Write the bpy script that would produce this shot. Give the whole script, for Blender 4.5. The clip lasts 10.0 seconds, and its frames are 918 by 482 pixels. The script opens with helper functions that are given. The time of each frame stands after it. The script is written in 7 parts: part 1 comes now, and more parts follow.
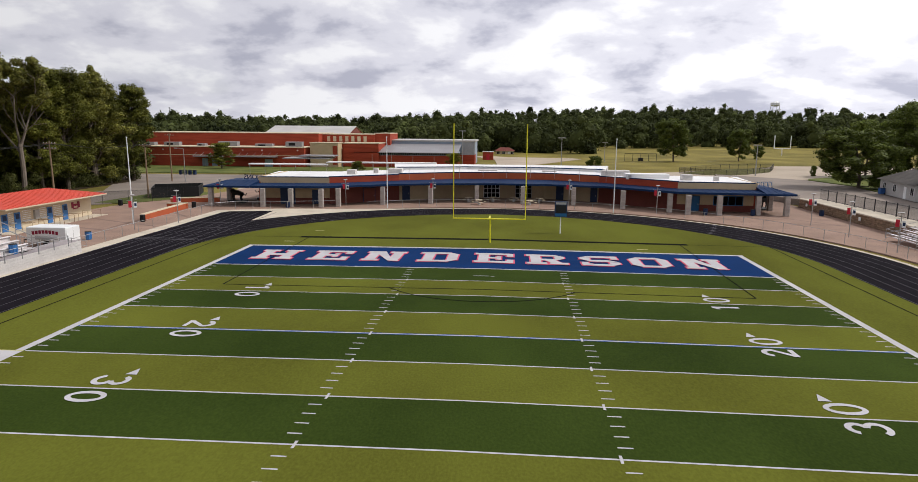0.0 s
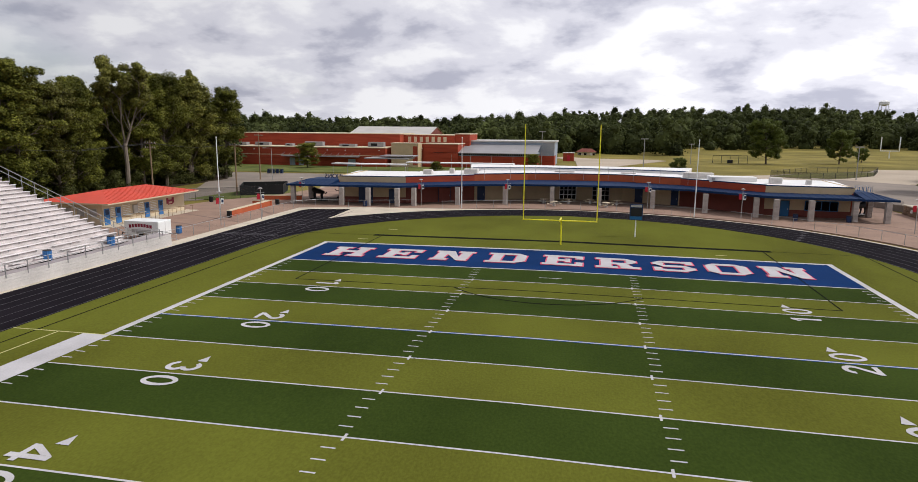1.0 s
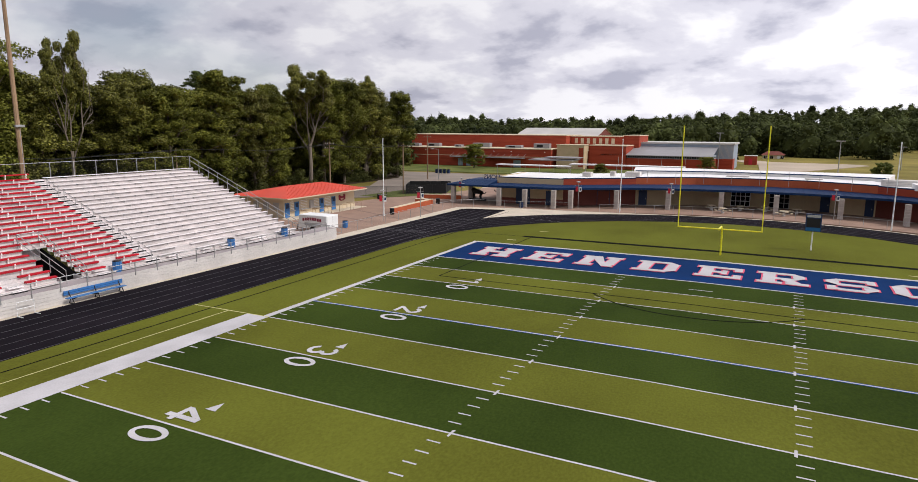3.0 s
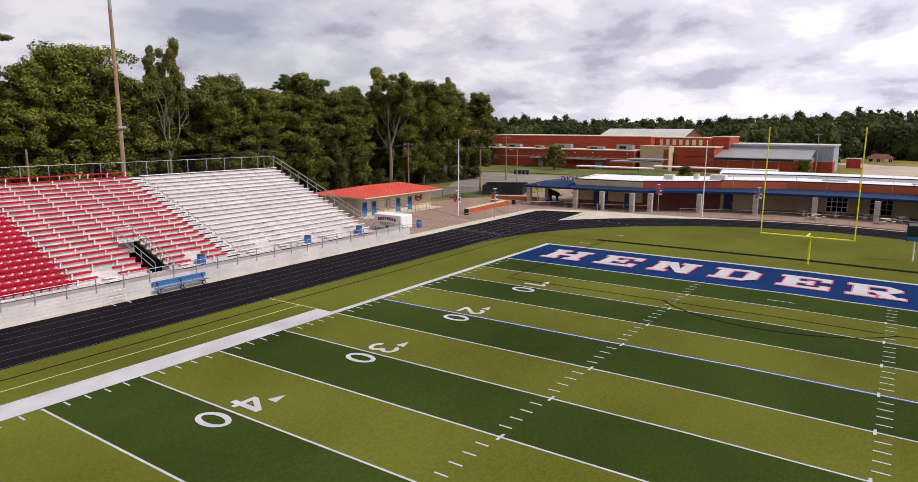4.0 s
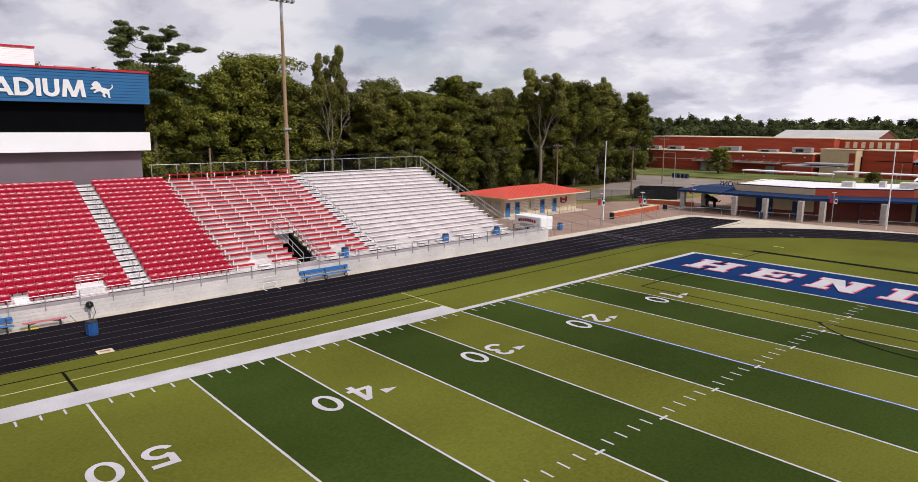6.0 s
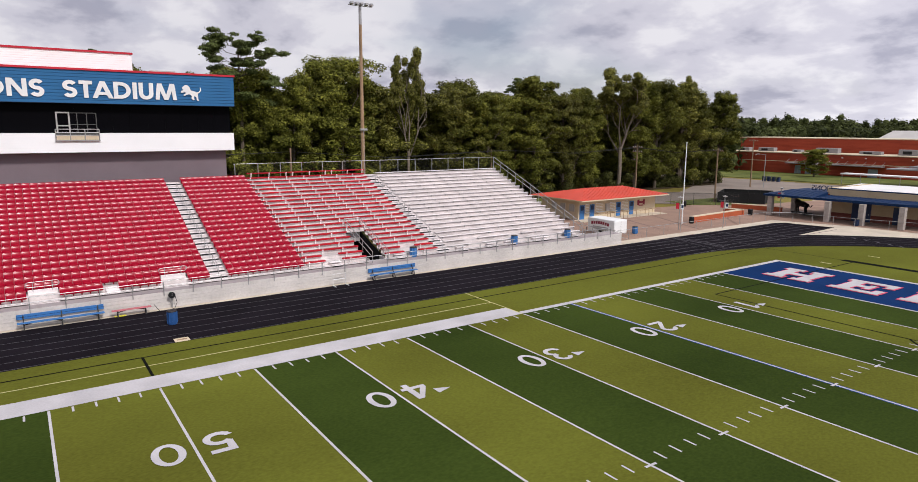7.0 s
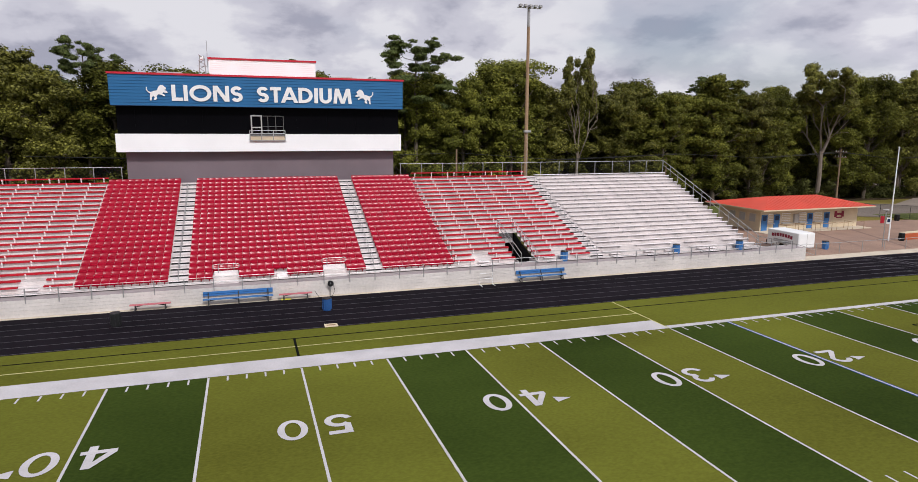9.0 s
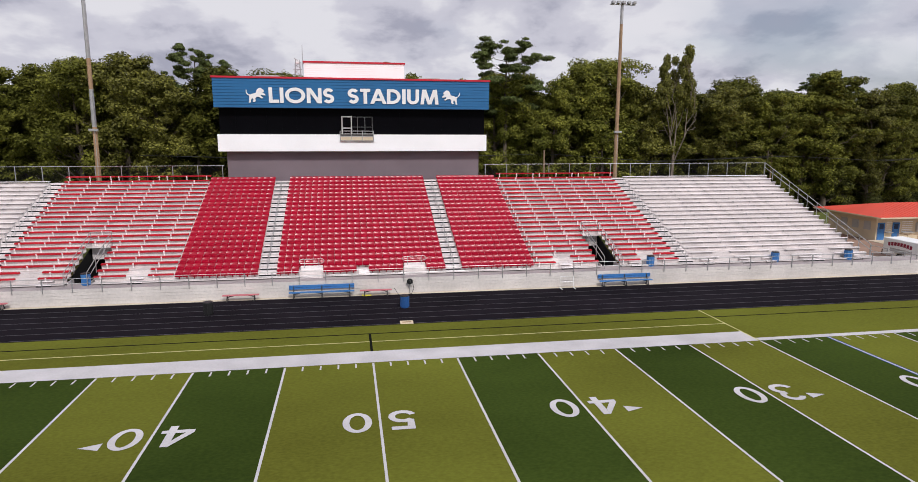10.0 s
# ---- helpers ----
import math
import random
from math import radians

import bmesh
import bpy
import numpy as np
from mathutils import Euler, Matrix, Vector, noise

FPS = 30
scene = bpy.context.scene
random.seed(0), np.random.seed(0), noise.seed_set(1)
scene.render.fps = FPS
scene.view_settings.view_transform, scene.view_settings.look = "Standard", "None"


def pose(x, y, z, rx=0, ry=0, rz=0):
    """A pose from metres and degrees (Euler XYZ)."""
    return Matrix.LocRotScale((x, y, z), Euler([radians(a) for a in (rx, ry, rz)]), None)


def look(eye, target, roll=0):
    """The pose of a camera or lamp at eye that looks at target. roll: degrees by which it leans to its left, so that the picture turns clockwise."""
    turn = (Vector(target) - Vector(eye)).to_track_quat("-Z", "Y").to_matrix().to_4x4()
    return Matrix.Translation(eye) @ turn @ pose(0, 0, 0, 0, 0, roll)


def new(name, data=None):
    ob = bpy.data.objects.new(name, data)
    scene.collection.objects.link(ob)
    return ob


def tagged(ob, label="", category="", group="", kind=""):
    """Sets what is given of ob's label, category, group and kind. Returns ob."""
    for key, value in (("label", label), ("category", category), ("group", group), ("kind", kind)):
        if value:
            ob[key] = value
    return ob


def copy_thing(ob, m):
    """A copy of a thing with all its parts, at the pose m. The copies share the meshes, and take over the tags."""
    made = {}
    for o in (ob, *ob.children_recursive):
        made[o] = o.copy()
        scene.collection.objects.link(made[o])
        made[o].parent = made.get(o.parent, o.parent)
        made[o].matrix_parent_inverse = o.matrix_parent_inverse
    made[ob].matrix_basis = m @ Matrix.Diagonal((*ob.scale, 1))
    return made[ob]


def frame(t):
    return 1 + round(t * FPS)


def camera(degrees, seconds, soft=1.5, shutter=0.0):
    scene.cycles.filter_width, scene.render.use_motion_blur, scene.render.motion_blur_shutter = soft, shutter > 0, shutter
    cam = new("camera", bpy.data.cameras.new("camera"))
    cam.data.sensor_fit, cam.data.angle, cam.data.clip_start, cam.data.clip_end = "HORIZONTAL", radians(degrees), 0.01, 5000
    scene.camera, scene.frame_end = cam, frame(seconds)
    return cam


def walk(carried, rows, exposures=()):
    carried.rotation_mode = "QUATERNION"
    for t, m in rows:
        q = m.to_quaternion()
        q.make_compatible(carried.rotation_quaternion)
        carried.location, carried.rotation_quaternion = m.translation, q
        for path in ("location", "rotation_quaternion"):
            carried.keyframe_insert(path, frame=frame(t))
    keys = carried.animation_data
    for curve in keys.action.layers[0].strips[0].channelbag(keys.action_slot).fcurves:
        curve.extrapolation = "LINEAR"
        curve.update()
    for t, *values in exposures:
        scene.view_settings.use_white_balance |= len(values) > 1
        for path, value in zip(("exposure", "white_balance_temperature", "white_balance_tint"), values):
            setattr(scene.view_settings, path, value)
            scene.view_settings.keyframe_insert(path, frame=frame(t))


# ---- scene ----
cam = camera(70.95, 10.0, soft=0.7)
# seconds, x, y, z, yaw, pitch, roll; the field's centre is the origin and north is +y
ROWS = [
    (0.0, 1.988, -8.843, 12.110, 4.553, -10.061, -0.429),
    (0.5, 2.559, -8.709, 12.111, 7.950, -10.054, -0.424),
    (1.0, 3.111, -8.586, 12.079, 11.831, -10.040, -0.425),
    (1.5, 3.680, -8.410, 12.064, 15.618, -10.043, -0.428),
    (2.0, 4.231, -8.212, 12.087, 19.555, -10.034, -0.392),
    (2.5, 4.682, -8.052, 12.127, 23.243, -10.033, -0.312),
    (4.0, 6.088, -7.205, 12.230, 34.285, -9.995, -0.242),
    (4.5, 6.482, -6.881, 12.246, 37.760, -9.987, -0.268),
    (5.0, 6.865, -6.479, 12.255, 41.237, -9.990, -0.303),
    (5.5, 7.171, -6.107, 12.264, 44.771, -9.979, -0.275),
    (7.0, 8.139, -4.782, 12.323, 55.552, -9.958, -0.243),
    (7.5, 8.427, -4.224, 12.361, 59.298, -9.943, -0.294),
    (8.0, 8.587, -3.646, 12.316, 63.131, -9.885, -0.276),
    (8.5, 8.732, -3.015, 12.266, 67.282, -9.840, -0.253),
    (9.0, 8.904, -2.320, 12.255, 71.699, -9.811, -0.271),
    (9.5, 8.963, -1.702, 12.192, 76.031, -9.758, -0.272),
    (10.0, 8.892, -1.115, 12.087, 80.201, -9.664, -0.196),
]
walk(cam, [(t, pose(x, y, z, 90 + pitch, roll, yaw)) for t, x, y, z, yaw, pitch, roll in ROWS], exposures=[(0.0, 0.0, 6500, 10), (2.5, 0.06, 6500, 11), (4.2, 0.13, 6500, 15), (7.0, 0.09, 6450, 14), (8.5, 0.05, 6400, 13), (10.0, 0.05, 6400, 13)])

# ---- world, sun, exposure ----
SUN_AZ, SUN_EL = 78.0, 46.0  # compass degrees from north (+y) clockwise, elevation
world = bpy.data.worlds.new("sky")
scene.world = world
world.use_nodes = True
wn, wl = world.node_tree.nodes, world.node_tree.links
wn.clear()


def wnode(kind, **props):
    n = wn.new(kind)
    for k, v in props.items():
        if k == "op":
            n.operation = v
        elif k == "vals":
            for i, x in v.items():
                n.inputs[i].default_value = x
    return n


w_out, w_bg = wn.new("ShaderNodeOutputWorld"), wn.new("ShaderNodeBackground")
w_sky = wn.new("ShaderNodeTexSky")
w_sky.sky_type, w_sky.sun_disc = "NISHITA", False
w_sky.sun_elevation, w_sky.sun_rotation = radians(SUN_EL), radians(SUN_AZ)
w_dim = wnode("ShaderNodeVectorMath", op="SCALE", vals={"Scale": 0.11})
wl.new(w_sky.outputs[0], w_dim.inputs[0])
w_tc, w_sep = wn.new("ShaderNodeTexCoord"), wn.new("ShaderNodeSeparateXYZ")
wl.new(w_tc.outputs["Generated"], w_sep.inputs[0])
# the cloud deck: directions carried onto a flat layer, so that clouds shrink towards the horizon
w_h = wnode("ShaderNodeMath", op="MAXIMUM", vals={1: 0.0})
w_h2 = wnode("ShaderNodeMath", op="ADD", vals={1: 0.34})
wl.new(w_sep.outputs[2], w_h.inputs[0])
wl.new(w_h.outputs[0], w_h2.inputs[0])
w_u, w_v = wnode("ShaderNodeMath", op="DIVIDE"), wnode("ShaderNodeMath", op="DIVIDE")
wl.new(w_sep.outputs[0], w_u.inputs[0])
wl.new(w_sep.outputs[1], w_v.inputs[0])
wl.new(w_h2.outputs[0], w_u.inputs[1])
wl.new(w_h2.outputs[0], w_v.inputs[1])
w_xy = wn.new("ShaderNodeCombineXYZ")
wl.new(w_u.outputs[0], w_xy.inputs[0])
wl.new(w_v.outputs[0], w_xy.inputs[1])


def wnoise(scale, detail, rough, offset):
    m = wn.new("ShaderNodeMapping")
    m.inputs["Location"].default_value = offset
    wl.new(w_xy.outputs[0], m.inputs[0])
    n = wn.new("ShaderNodeTexNoise")
    n.inputs["Scale"].default_value, n.inputs["Detail"].default_value, n.inputs["Roughness"].default_value = scale, detail, rough
    n.inputs["Distortion"].default_value = 0.12
    wl.new(m.outputs[0], n.inputs["Vector"])
    return n.outputs[0]


def wramp(src, stops):
    r = wn.new("ShaderNodeValToRGB")
    r.color_ramp.interpolation = "EASE"
    for i, (p, c) in enumerate(stops):
        e = r.color_ramp.elements[i] if i < 2 else r.color_ramp.elements.new(p)
        e.position, e.color = p, (*c, 1)
    wl.new(src, r.inputs[0])
    return r.outputs[0]


w_big = wnoise(2.9, 8.0, 0.54, (3.1, 1.7, 0.0))
w_cov = wnoise(0.42, 5.0, 0.6, (8.4, 2.2, 0.0))
w_cloud = wramp(w_big, [(0.35, (0.53, 0.54, 0.65)), (0.60, (1.05, 1.05, 1.09)), (0.48, (0.82, 0.82, 0.91))])
w_mask = wramp(w_cov, [(0.30, (0.45, 0.45, 0.45)), (0.46, (1.0, 1.0, 1.0))])
w_mix = wn.new("ShaderNodeMix")
w_mix.data_type = "RGBA"
wl.new(w_mask, w_mix.inputs[0])
wl.new(w_dim.outputs[0], w_mix.inputs[6])
wl.new(w_cloud, w_mix.inputs[7])
wl.new(w_mix.outputs[2], w_bg.inputs[0])
# the deck is brightest on the sun's side of the sky and duller away from it
w_dot = wnode("ShaderNodeVectorMath", op="DOT_PRODUCT", vals={1: (0.55, 0.83, 0.0)})
wl.new(w_tc.outputs["Generated"], w_dot.inputs[0])
w_side = wnode("ShaderNodeMath", op="MAXIMUM", vals={1: 0.0})
w_side2 = wnode("ShaderNodeMath", op="POWER", vals={1: 2.0})
w_glow = wnode("ShaderNodeMath", op="MULTIPLY_ADD", vals={1: 0.40, 2: 0.68})
wl.new(w_dot.outputs["Value"], w_side.inputs[0])
wl.new(w_side.outputs[0], w_side2.inputs[0])
wl.new(w_side2.outputs[0], w_glow.inputs[0])
wl.new(w_glow.outputs[0], w_bg.inputs[1])
wl.new(w_bg.outputs[0], w_out.inputs[0])

sun = new("sun", bpy.data.lights.new("sun", "SUN"))
sun.data.energy, sun.data.angle, sun.data.color = 2.5, radians(8), (1.0, 0.965, 0.91)
az, el = radians(SUN_AZ), radians(SUN_EL)
sun.matrix_world = look((300 * math.sin(az) * math.cos(el), 300 * math.cos(az) * math.cos(el), 300 * math.sin(el)), (0, 0, 0))
scene.view_settings.exposure = 0.0

# ---- materials ----
def mat(name, col, rough=0.75, metal=0.0, var=0.14, scale=0.6, fine=14.0, bump=0.15, rnd=0.0, spec=0.35, tint=None, stretch=(1, 1, 1), island=0.0, alpha=1.0, trans=0.0, ribs=None):
    """A surface with stains at one scale, grain at another, relief, and shifts from piece to piece."""
    m = bpy.data.materials.new(name)
    m.use_nodes = True
    nt = m.node_tree
    nd, ln = nt.nodes, nt.links
    b = nd["Principled BSDF"]
    tc, mp = nd.new("ShaderNodeTexCoord"), nd.new("ShaderNodeMapping")
    mp.inputs["Scale"].default_value = stretch
    ln.new(tc.outputs["Object"], mp.inputs[0])

    def tex(s, d):
        n = nd.new("ShaderNodeTexNoise")
        n.inputs["Scale"].default_value, n.inputs["Detail"].default_value = s, d
        ln.new(mp.outputs[0], n.inputs["Vector"])
        return n.outputs[0]

    def math2(op, a, bb):
        n = nd.new("ShaderNodeMath")
        n.operation = op
        for i, v in enumerate((a, bb)):
            if isinstance(v, (int, float)):
                n.inputs[i].default_value = v
            else:
                ln.new(v, n.inputs[i])
        return n.outputs[0]

    big, small = tex(scale, 5.0), tex(fine, 3.0)
    f = math2("ADD", math2("MULTIPLY", big, 0.65), math2("MULTIPLY", small, 0.35))
    ramp = nd.new("ShaderNodeValToRGB")
    lo = [c * (1 - 1.6 * var) for c in col]
    hi = [min(1, c * (1 + 1.6 * var)) for c in (tint or col)]
    ramp.color_ramp.elements[0].position, ramp.color_ramp.elements[0].color = 0.32, (*lo, 1)
    ramp.color_ramp.elements[1].position, ramp.color_ramp.elements[1].color = 0.68, (*hi, 1)
    ln.new(f, ramp.inputs[0])
    colour = ramp.outputs[0]
    for amount, node, out in ((rnd, "ShaderNodeObjectInfo", "Random"), (island, "ShaderNodeNewGeometry", "Random Per Island")):
        if amount:
            src = nd.new(node)
            k = math2("ADD", math2("MULTIPLY", src.outputs[out], 2 * amount), 1 - amount)
            sc = nd.new("ShaderNodeVectorMath")
            sc.operation = "SCALE"
            ln.new(colour, sc.inputs[0])
            ln.new(k, sc.inputs["Scale"])
            colour = sc.outputs[0]
    ln.new(colour, b.inputs["Base Color"])
    b.inputs["Metallic"].default_value, b.inputs["Specular IOR Level"].default_value = metal, spec
    ln.new(math2("ADD", math2("MULTIPLY", small, 0.2), rough - 0.1), b.inputs["Roughness"])
    if bump:
        bp = nd.new("ShaderNodeBump")
        bp.inputs["Strength"].default_value, bp.inputs["Distance"].default_value = bump, 0.02
        ln.new(small, bp.inputs["Height"])
        ln.new(bp.outputs[0], b.inputs["Normal"])
    if alpha < 1:
        b.inputs["Alpha"].default_value = alpha
    if trans:
        b.inputs["Transmission Weight"].default_value = 0.0
        tr, mx = nd.new("ShaderNodeBsdfTranslucent"), nd.new("ShaderNodeMixShader")
        mx.inputs[0].default_value = trans
        ln.new(colour, tr.inputs[0])
        ln.new(b.outputs[0], mx.inputs[1])
        ln.new(tr.outputs[0], mx.inputs[2])
        ln.new(mx.outputs[0], nd["Material Output"].inputs[0])
    return m


M = {}
M["turf_light"] = mat("turf_light", (0.104, 0.106, 0.0165), 0.9, var=0.17, scale=0.10, fine=9.0, bump=0.5, spec=0.02, tint=(0.112, 0.122, 0.018), stretch=(1, 0.6, 1))
M["turf_dark"] = mat("turf_dark", (0.027, 0.046, 0.0085), 0.9, var=0.19, scale=0.10, fine=9.0, bump=0.5, spec=0.02, tint=(0.036, 0.055, 0.0095), stretch=(1, 0.6, 1))
M["turf_blue"] = mat("turf_blue", (0.006, 0.030, 0.112), 0.9, var=0.12, scale=0.2, fine=9.0, bump=0.5, spec=0.03)
M["turf_white"] = mat("turf_white", (0.49, 0.475, 0.49), 0.9, var=0.10, scale=0.5, fine=12.0, bump=0.4, spec=0.15)
M["turf_pink"] = mat("turf_pink", (0.62, 0.10, 0.17), 0.85, var=0.10, scale=0.5, fine=12.0, bump=0.4, spec=0.15)
M["turf_black"] = mat("turf_black", (0.008, 0.009, 0.007), 0.9, var=0.15, bump=0.4, spec=0.02)
M["turf_yellow"] = mat("turf_yellow", (0.50, 0.48, 0.22), 0.85, var=0.15, bump=0.4, spec=0.15)
M["turf_line_blue"] = mat("turf_line_blue", (0.02, 0.07, 0.25), 0.85, var=0.1, bump=0.4, spec=0.15)
M["track"] = mat("track_rubber", (0.0105, 0.0085, 0.0115), 0.9, var=0.25, scale=0.25, fine=20.0, bump=0.4, spec=0.03)
M["track_line"] = mat("track_line", (0.080, 0.075, 0.085), 0.85, var=0.25, scale=0.8, bump=0.2)
M["concrete"] = mat("pale_concrete", (0.56, 0.49, 0.39), 0.85, var=0.13, scale=0.35, fine=7.0, bump=0.25)
M["paving"] = mat("pink_paving", (0.285, 0.185, 0.138), 0.85, var=0.14, scale=0.3, fine=6.0, bump=0.25)
M["paving_dark"] = mat("dark_paving", (0.21, 0.135, 0.105), 0.85, var=0.12, bump=0.25)
M["asphalt"] = mat("worn_asphalt", (0.235, 0.195, 0.165), 0.9, var=0.16, scale=0.12, fine=8.0, bump=0.2)
M["lot"] = mat("pale_lot", (0.42, 0.345, 0.265), 0.9, var=0.13, scale=0.06, fine=6.0, bump=0.2)
M["grass"] = mat("dry_grass", (0.170, 0.148, 0.032), 0.9, var=0.30, scale=0.05, fine=3.0, bump=0.6, spec=0.1, tint=(0.21, 0.17, 0.045))
M["lawn"] = mat("green_lawn", (0.085, 0.125, 0.03), 0.9, var=0.3, scale=0.12, fine=4.0, bump=0.6, spec=0.1, tint=(0.13, 0.14, 0.04))
M["alu"] = mat("mill_aluminium", (0.82, 0.77, 0.77), 0.42, 0.15, var=0.08, scale=0.8, fine=10.0, bump=0.1, rnd=0.10)
M["alu_deck"] = mat("dull_aluminium_deck", (0.65, 0.60, 0.59), 0.5, 0.15, var=0.14, scale=0.7, fine=9.0, bump=0.15, rnd=0.10)
M["galv"] = mat("galvanised_steel", (0.40, 0.40, 0.40), 0.45, 0.6, var=0.12, scale=2.0, bump=0.1)
M["red_pan"] = mat("glossy_red_back", (0.31, 0.0006, 0.017), 0.28, var=0.06, scale=1.0, bump=0.0, spec=0.42, rnd=0.06, island=0.08)
M["red_seat"] = mat("red_plastic_seat", (0.31, 0.0006, 0.017), 0.45, var=0.06, scale=1.0, bump=0.0, rnd=0.10, island=0.12, spec=0.06)
M["red_plank"] = mat("red_coated_plank", (0.42, 0.010, 0.022), 0.6, var=0.20, scale=0.9, bump=0.06, rnd=0.14, spec=0.2)
M["wall_white"] = mat("white_ribbed_metal", (0.90, 0.92, 0.93), 0.5, var=0.03, scale=0.3, bump=0.05)
M["wall_mauve"] = mat("mauve_metal", (0.185, 0.145, 0.165), 0.6, var=0.07, scale=0.3, bump=0.05)
M["sign_blue"] = mat("blue_ribbed_metal", (0.014, 0.120, 0.290), 0.5, var=0.06, scale=0.3, bump=0.05)
M["trim_red"] = mat("red_trim", (0.50, 0.02, 0.04), 0.45, var=0.08, bump=0.05)
M["dark_glass"] = mat("tinted_glass", (0.003, 0.003, 0.004), 0.3, var=0.1, bump=0.0, spec=0.02)
M["brick"] = mat("red_brick_wall", (0.30, 0.042, 0.018), 0.85, var=0.12, scale=0.4, fine=5.0, bump=0.25, tint=(0.34, 0.056, 0.026), stretch=(0.4, 0.4, 3.0))
M["brick_orange"] = mat("orange_brick_wall", (0.43, 0.098, 0.038), 0.85, var=0.10, scale=0.4, fine=5.0, bump=0.10)
M["brick_dark"] = mat("dark_brick_wall", (0.17, 0.046, 0.034), 0.85, var=0.12, scale=0.4, fine=5.0, bump=0.10)
M["stucco"] = mat("tan_stucco", (0.52, 0.40, 0.25), 0.85, var=0.07, scale=0.5, fine=8.0, bump=0.2)
M["cream"] = mat("cream_block", (0.62, 0.52, 0.37), 0.8, var=0.07, scale=0.6, bump=0.15)
M["block"] = mat("grey_block_column", (0.40, 0.36, 0.33), 0.9, var=0.15, scale=1.5, bump=0.4)
M["roof_white"] = mat("white_membrane_roof", (0.78, 0.77, 0.76), 0.6, var=0.06, scale=0.2, bump=0.1)
M["roof_blue"] = mat("navy_metal_roof", (0.007, 0.027, 0.084), 0.6, 0.0, var=0.10, scale=0.5, bump=0.05, spec=0.12)
M["roof_red"] = mat("red_metal_roof", (0.62, 0.072, 0.040), 0.5, var=0.07, scale=0.4, bump=0.05)
M["roof_grey"] = mat("grey_metal_roof", (0.30, 0.29, 0.30), 0.5, 0.2, var=0.08, scale=0.2, bump=0.05)
M["roof_pale"] = mat("pale_metal_roof", (0.52, 0.50, 0.47), 0.5, 0.2, var=0.08, scale=0.2, bump=0.05)
M["wall_bluegrey"] = mat("blue_grey_metal", (0.30, 0.36, 0.44), 0.55, var=0.06, scale=0.3, bump=0.05)
M["yellow"] = mat("yellow_paint", (0.80, 0.74, 0.03), 0.35, var=0.04, bump=0.0)
M["blue_paint"] = mat("blue_coated_steel", (0.045, 0.17, 0.42), 0.45, var=0.1, scale=2.0, bump=0.05)
M["blue_bin"] = mat("blue_plastic", (0.020, 0.085, 0.26), 0.5, var=0.1, scale=2.0, bump=0.05)
M["navy"] = mat("navy_paint", (0.012, 0.030, 0.085), 0.5, var=0.1, bump=0.05)
M["pink_bench"] = mat("faded_red_bench", (0.47, 0.13, 0.15), 0.6, var=0.15, scale=2.0, bump=0.1)
M["black"] = mat("black_paint", (0.012, 0.012, 0.013), 0.5, var=0.2, bump=0.05)
# screen cloth, bins and grilles; also stands in for shade in the stairwells
M["dark"] = mat("black_cloth_and_shade", (0.010, 0.010, 0.011), 0.8, var=0.2, bump=0.1)
M["white"] = mat("white_paint", (0.83, 0.84, 0.84), 0.45, var=0.05, bump=0.03)
M["grey"] = mat("grey_paint", (0.42, 0.41, 0.40), 0.55, var=0.1, bump=0.05)
# window frames, and the painted shade of the balcony recess
M["frame_dark"] = mat("dull_frame_and_recess_shade", (0.10, 0.10, 0.10), 0.5, var=0.1, bump=0.0)
# house roof: brown darkened for the shade of the trees over it
M["roof_dark"] = mat("shaded_brown_shingle_roof", (0.085, 0.075, 0.068), 0.9, var=0.2, bump=0.4)
M["maroon"] = mat("maroon_print", (0.26, 0.015, 0.045), 0.5, var=0.1, bump=0.0)
M["wood_pole"] = mat("weathered_timber", (0.24, 0.165, 0.105), 0.85, var=0.25, scale=1.0, fine=12, bump=0.4, stretch=(3, 3, 0.3))
M["rust_pole"] = mat("rusted_steel_pole", (0.34, 0.225, 0.135), 0.7, 0.1, var=0.25, scale=0.6, fine=8, bump=0.15, stretch=(2, 2, 0.5))
M["bark"] = mat("tree_bark", (0.115, 0.092, 0.070), 0.95, var=0.3, scale=1.2, fine=9, bump=0.8, stretch=(3, 3, 0.5))
M["bark_pale"] = mat("pale_dead_bark", (0.19, 0.155, 0.125), 0.95, var=0.25, scale=1.2, fine=9, bump=0.6, stretch=(3, 3, 0.5))
M["plot_soil"] = mat("bare_soil_with_weeds", (0.15, 0.115, 0.066), 0.95, var=0.3, scale=0.25, fine=4.0, bump=0.5, spec=0.05, tint=(0.11, 0.115, 0.032))
# leaf green lowered to hold the shade under the canopy
M["leaf_shaded"] = mat("shaded_brush_leaves", (0.046, 0.058, 0.016), 0.65, var=0.35, scale=0.3, fine=1.3, bump=0, island=0.5, trans=0.12, spec=0.10, tint=(0.070, 0.074, 0.020))
M["leaf_a"] = mat("oak_leaves", (0.084, 0.098, 0.017), 0.6, var=0.30, scale=0.22, fine=1.3, bump=0, island=0.5, rnd=0.30, trans=0.14, spec=0.12, tint=(0.135, 0.138, 0.022))
M["leaf_b"] = mat("yellow_green_leaves", (0.140, 0.138, 0.024), 0.6, var=0.28, scale=0.22, fine=1.3, bump=0, island=0.6, rnd=0.24, trans=0.14, spec=0.25)
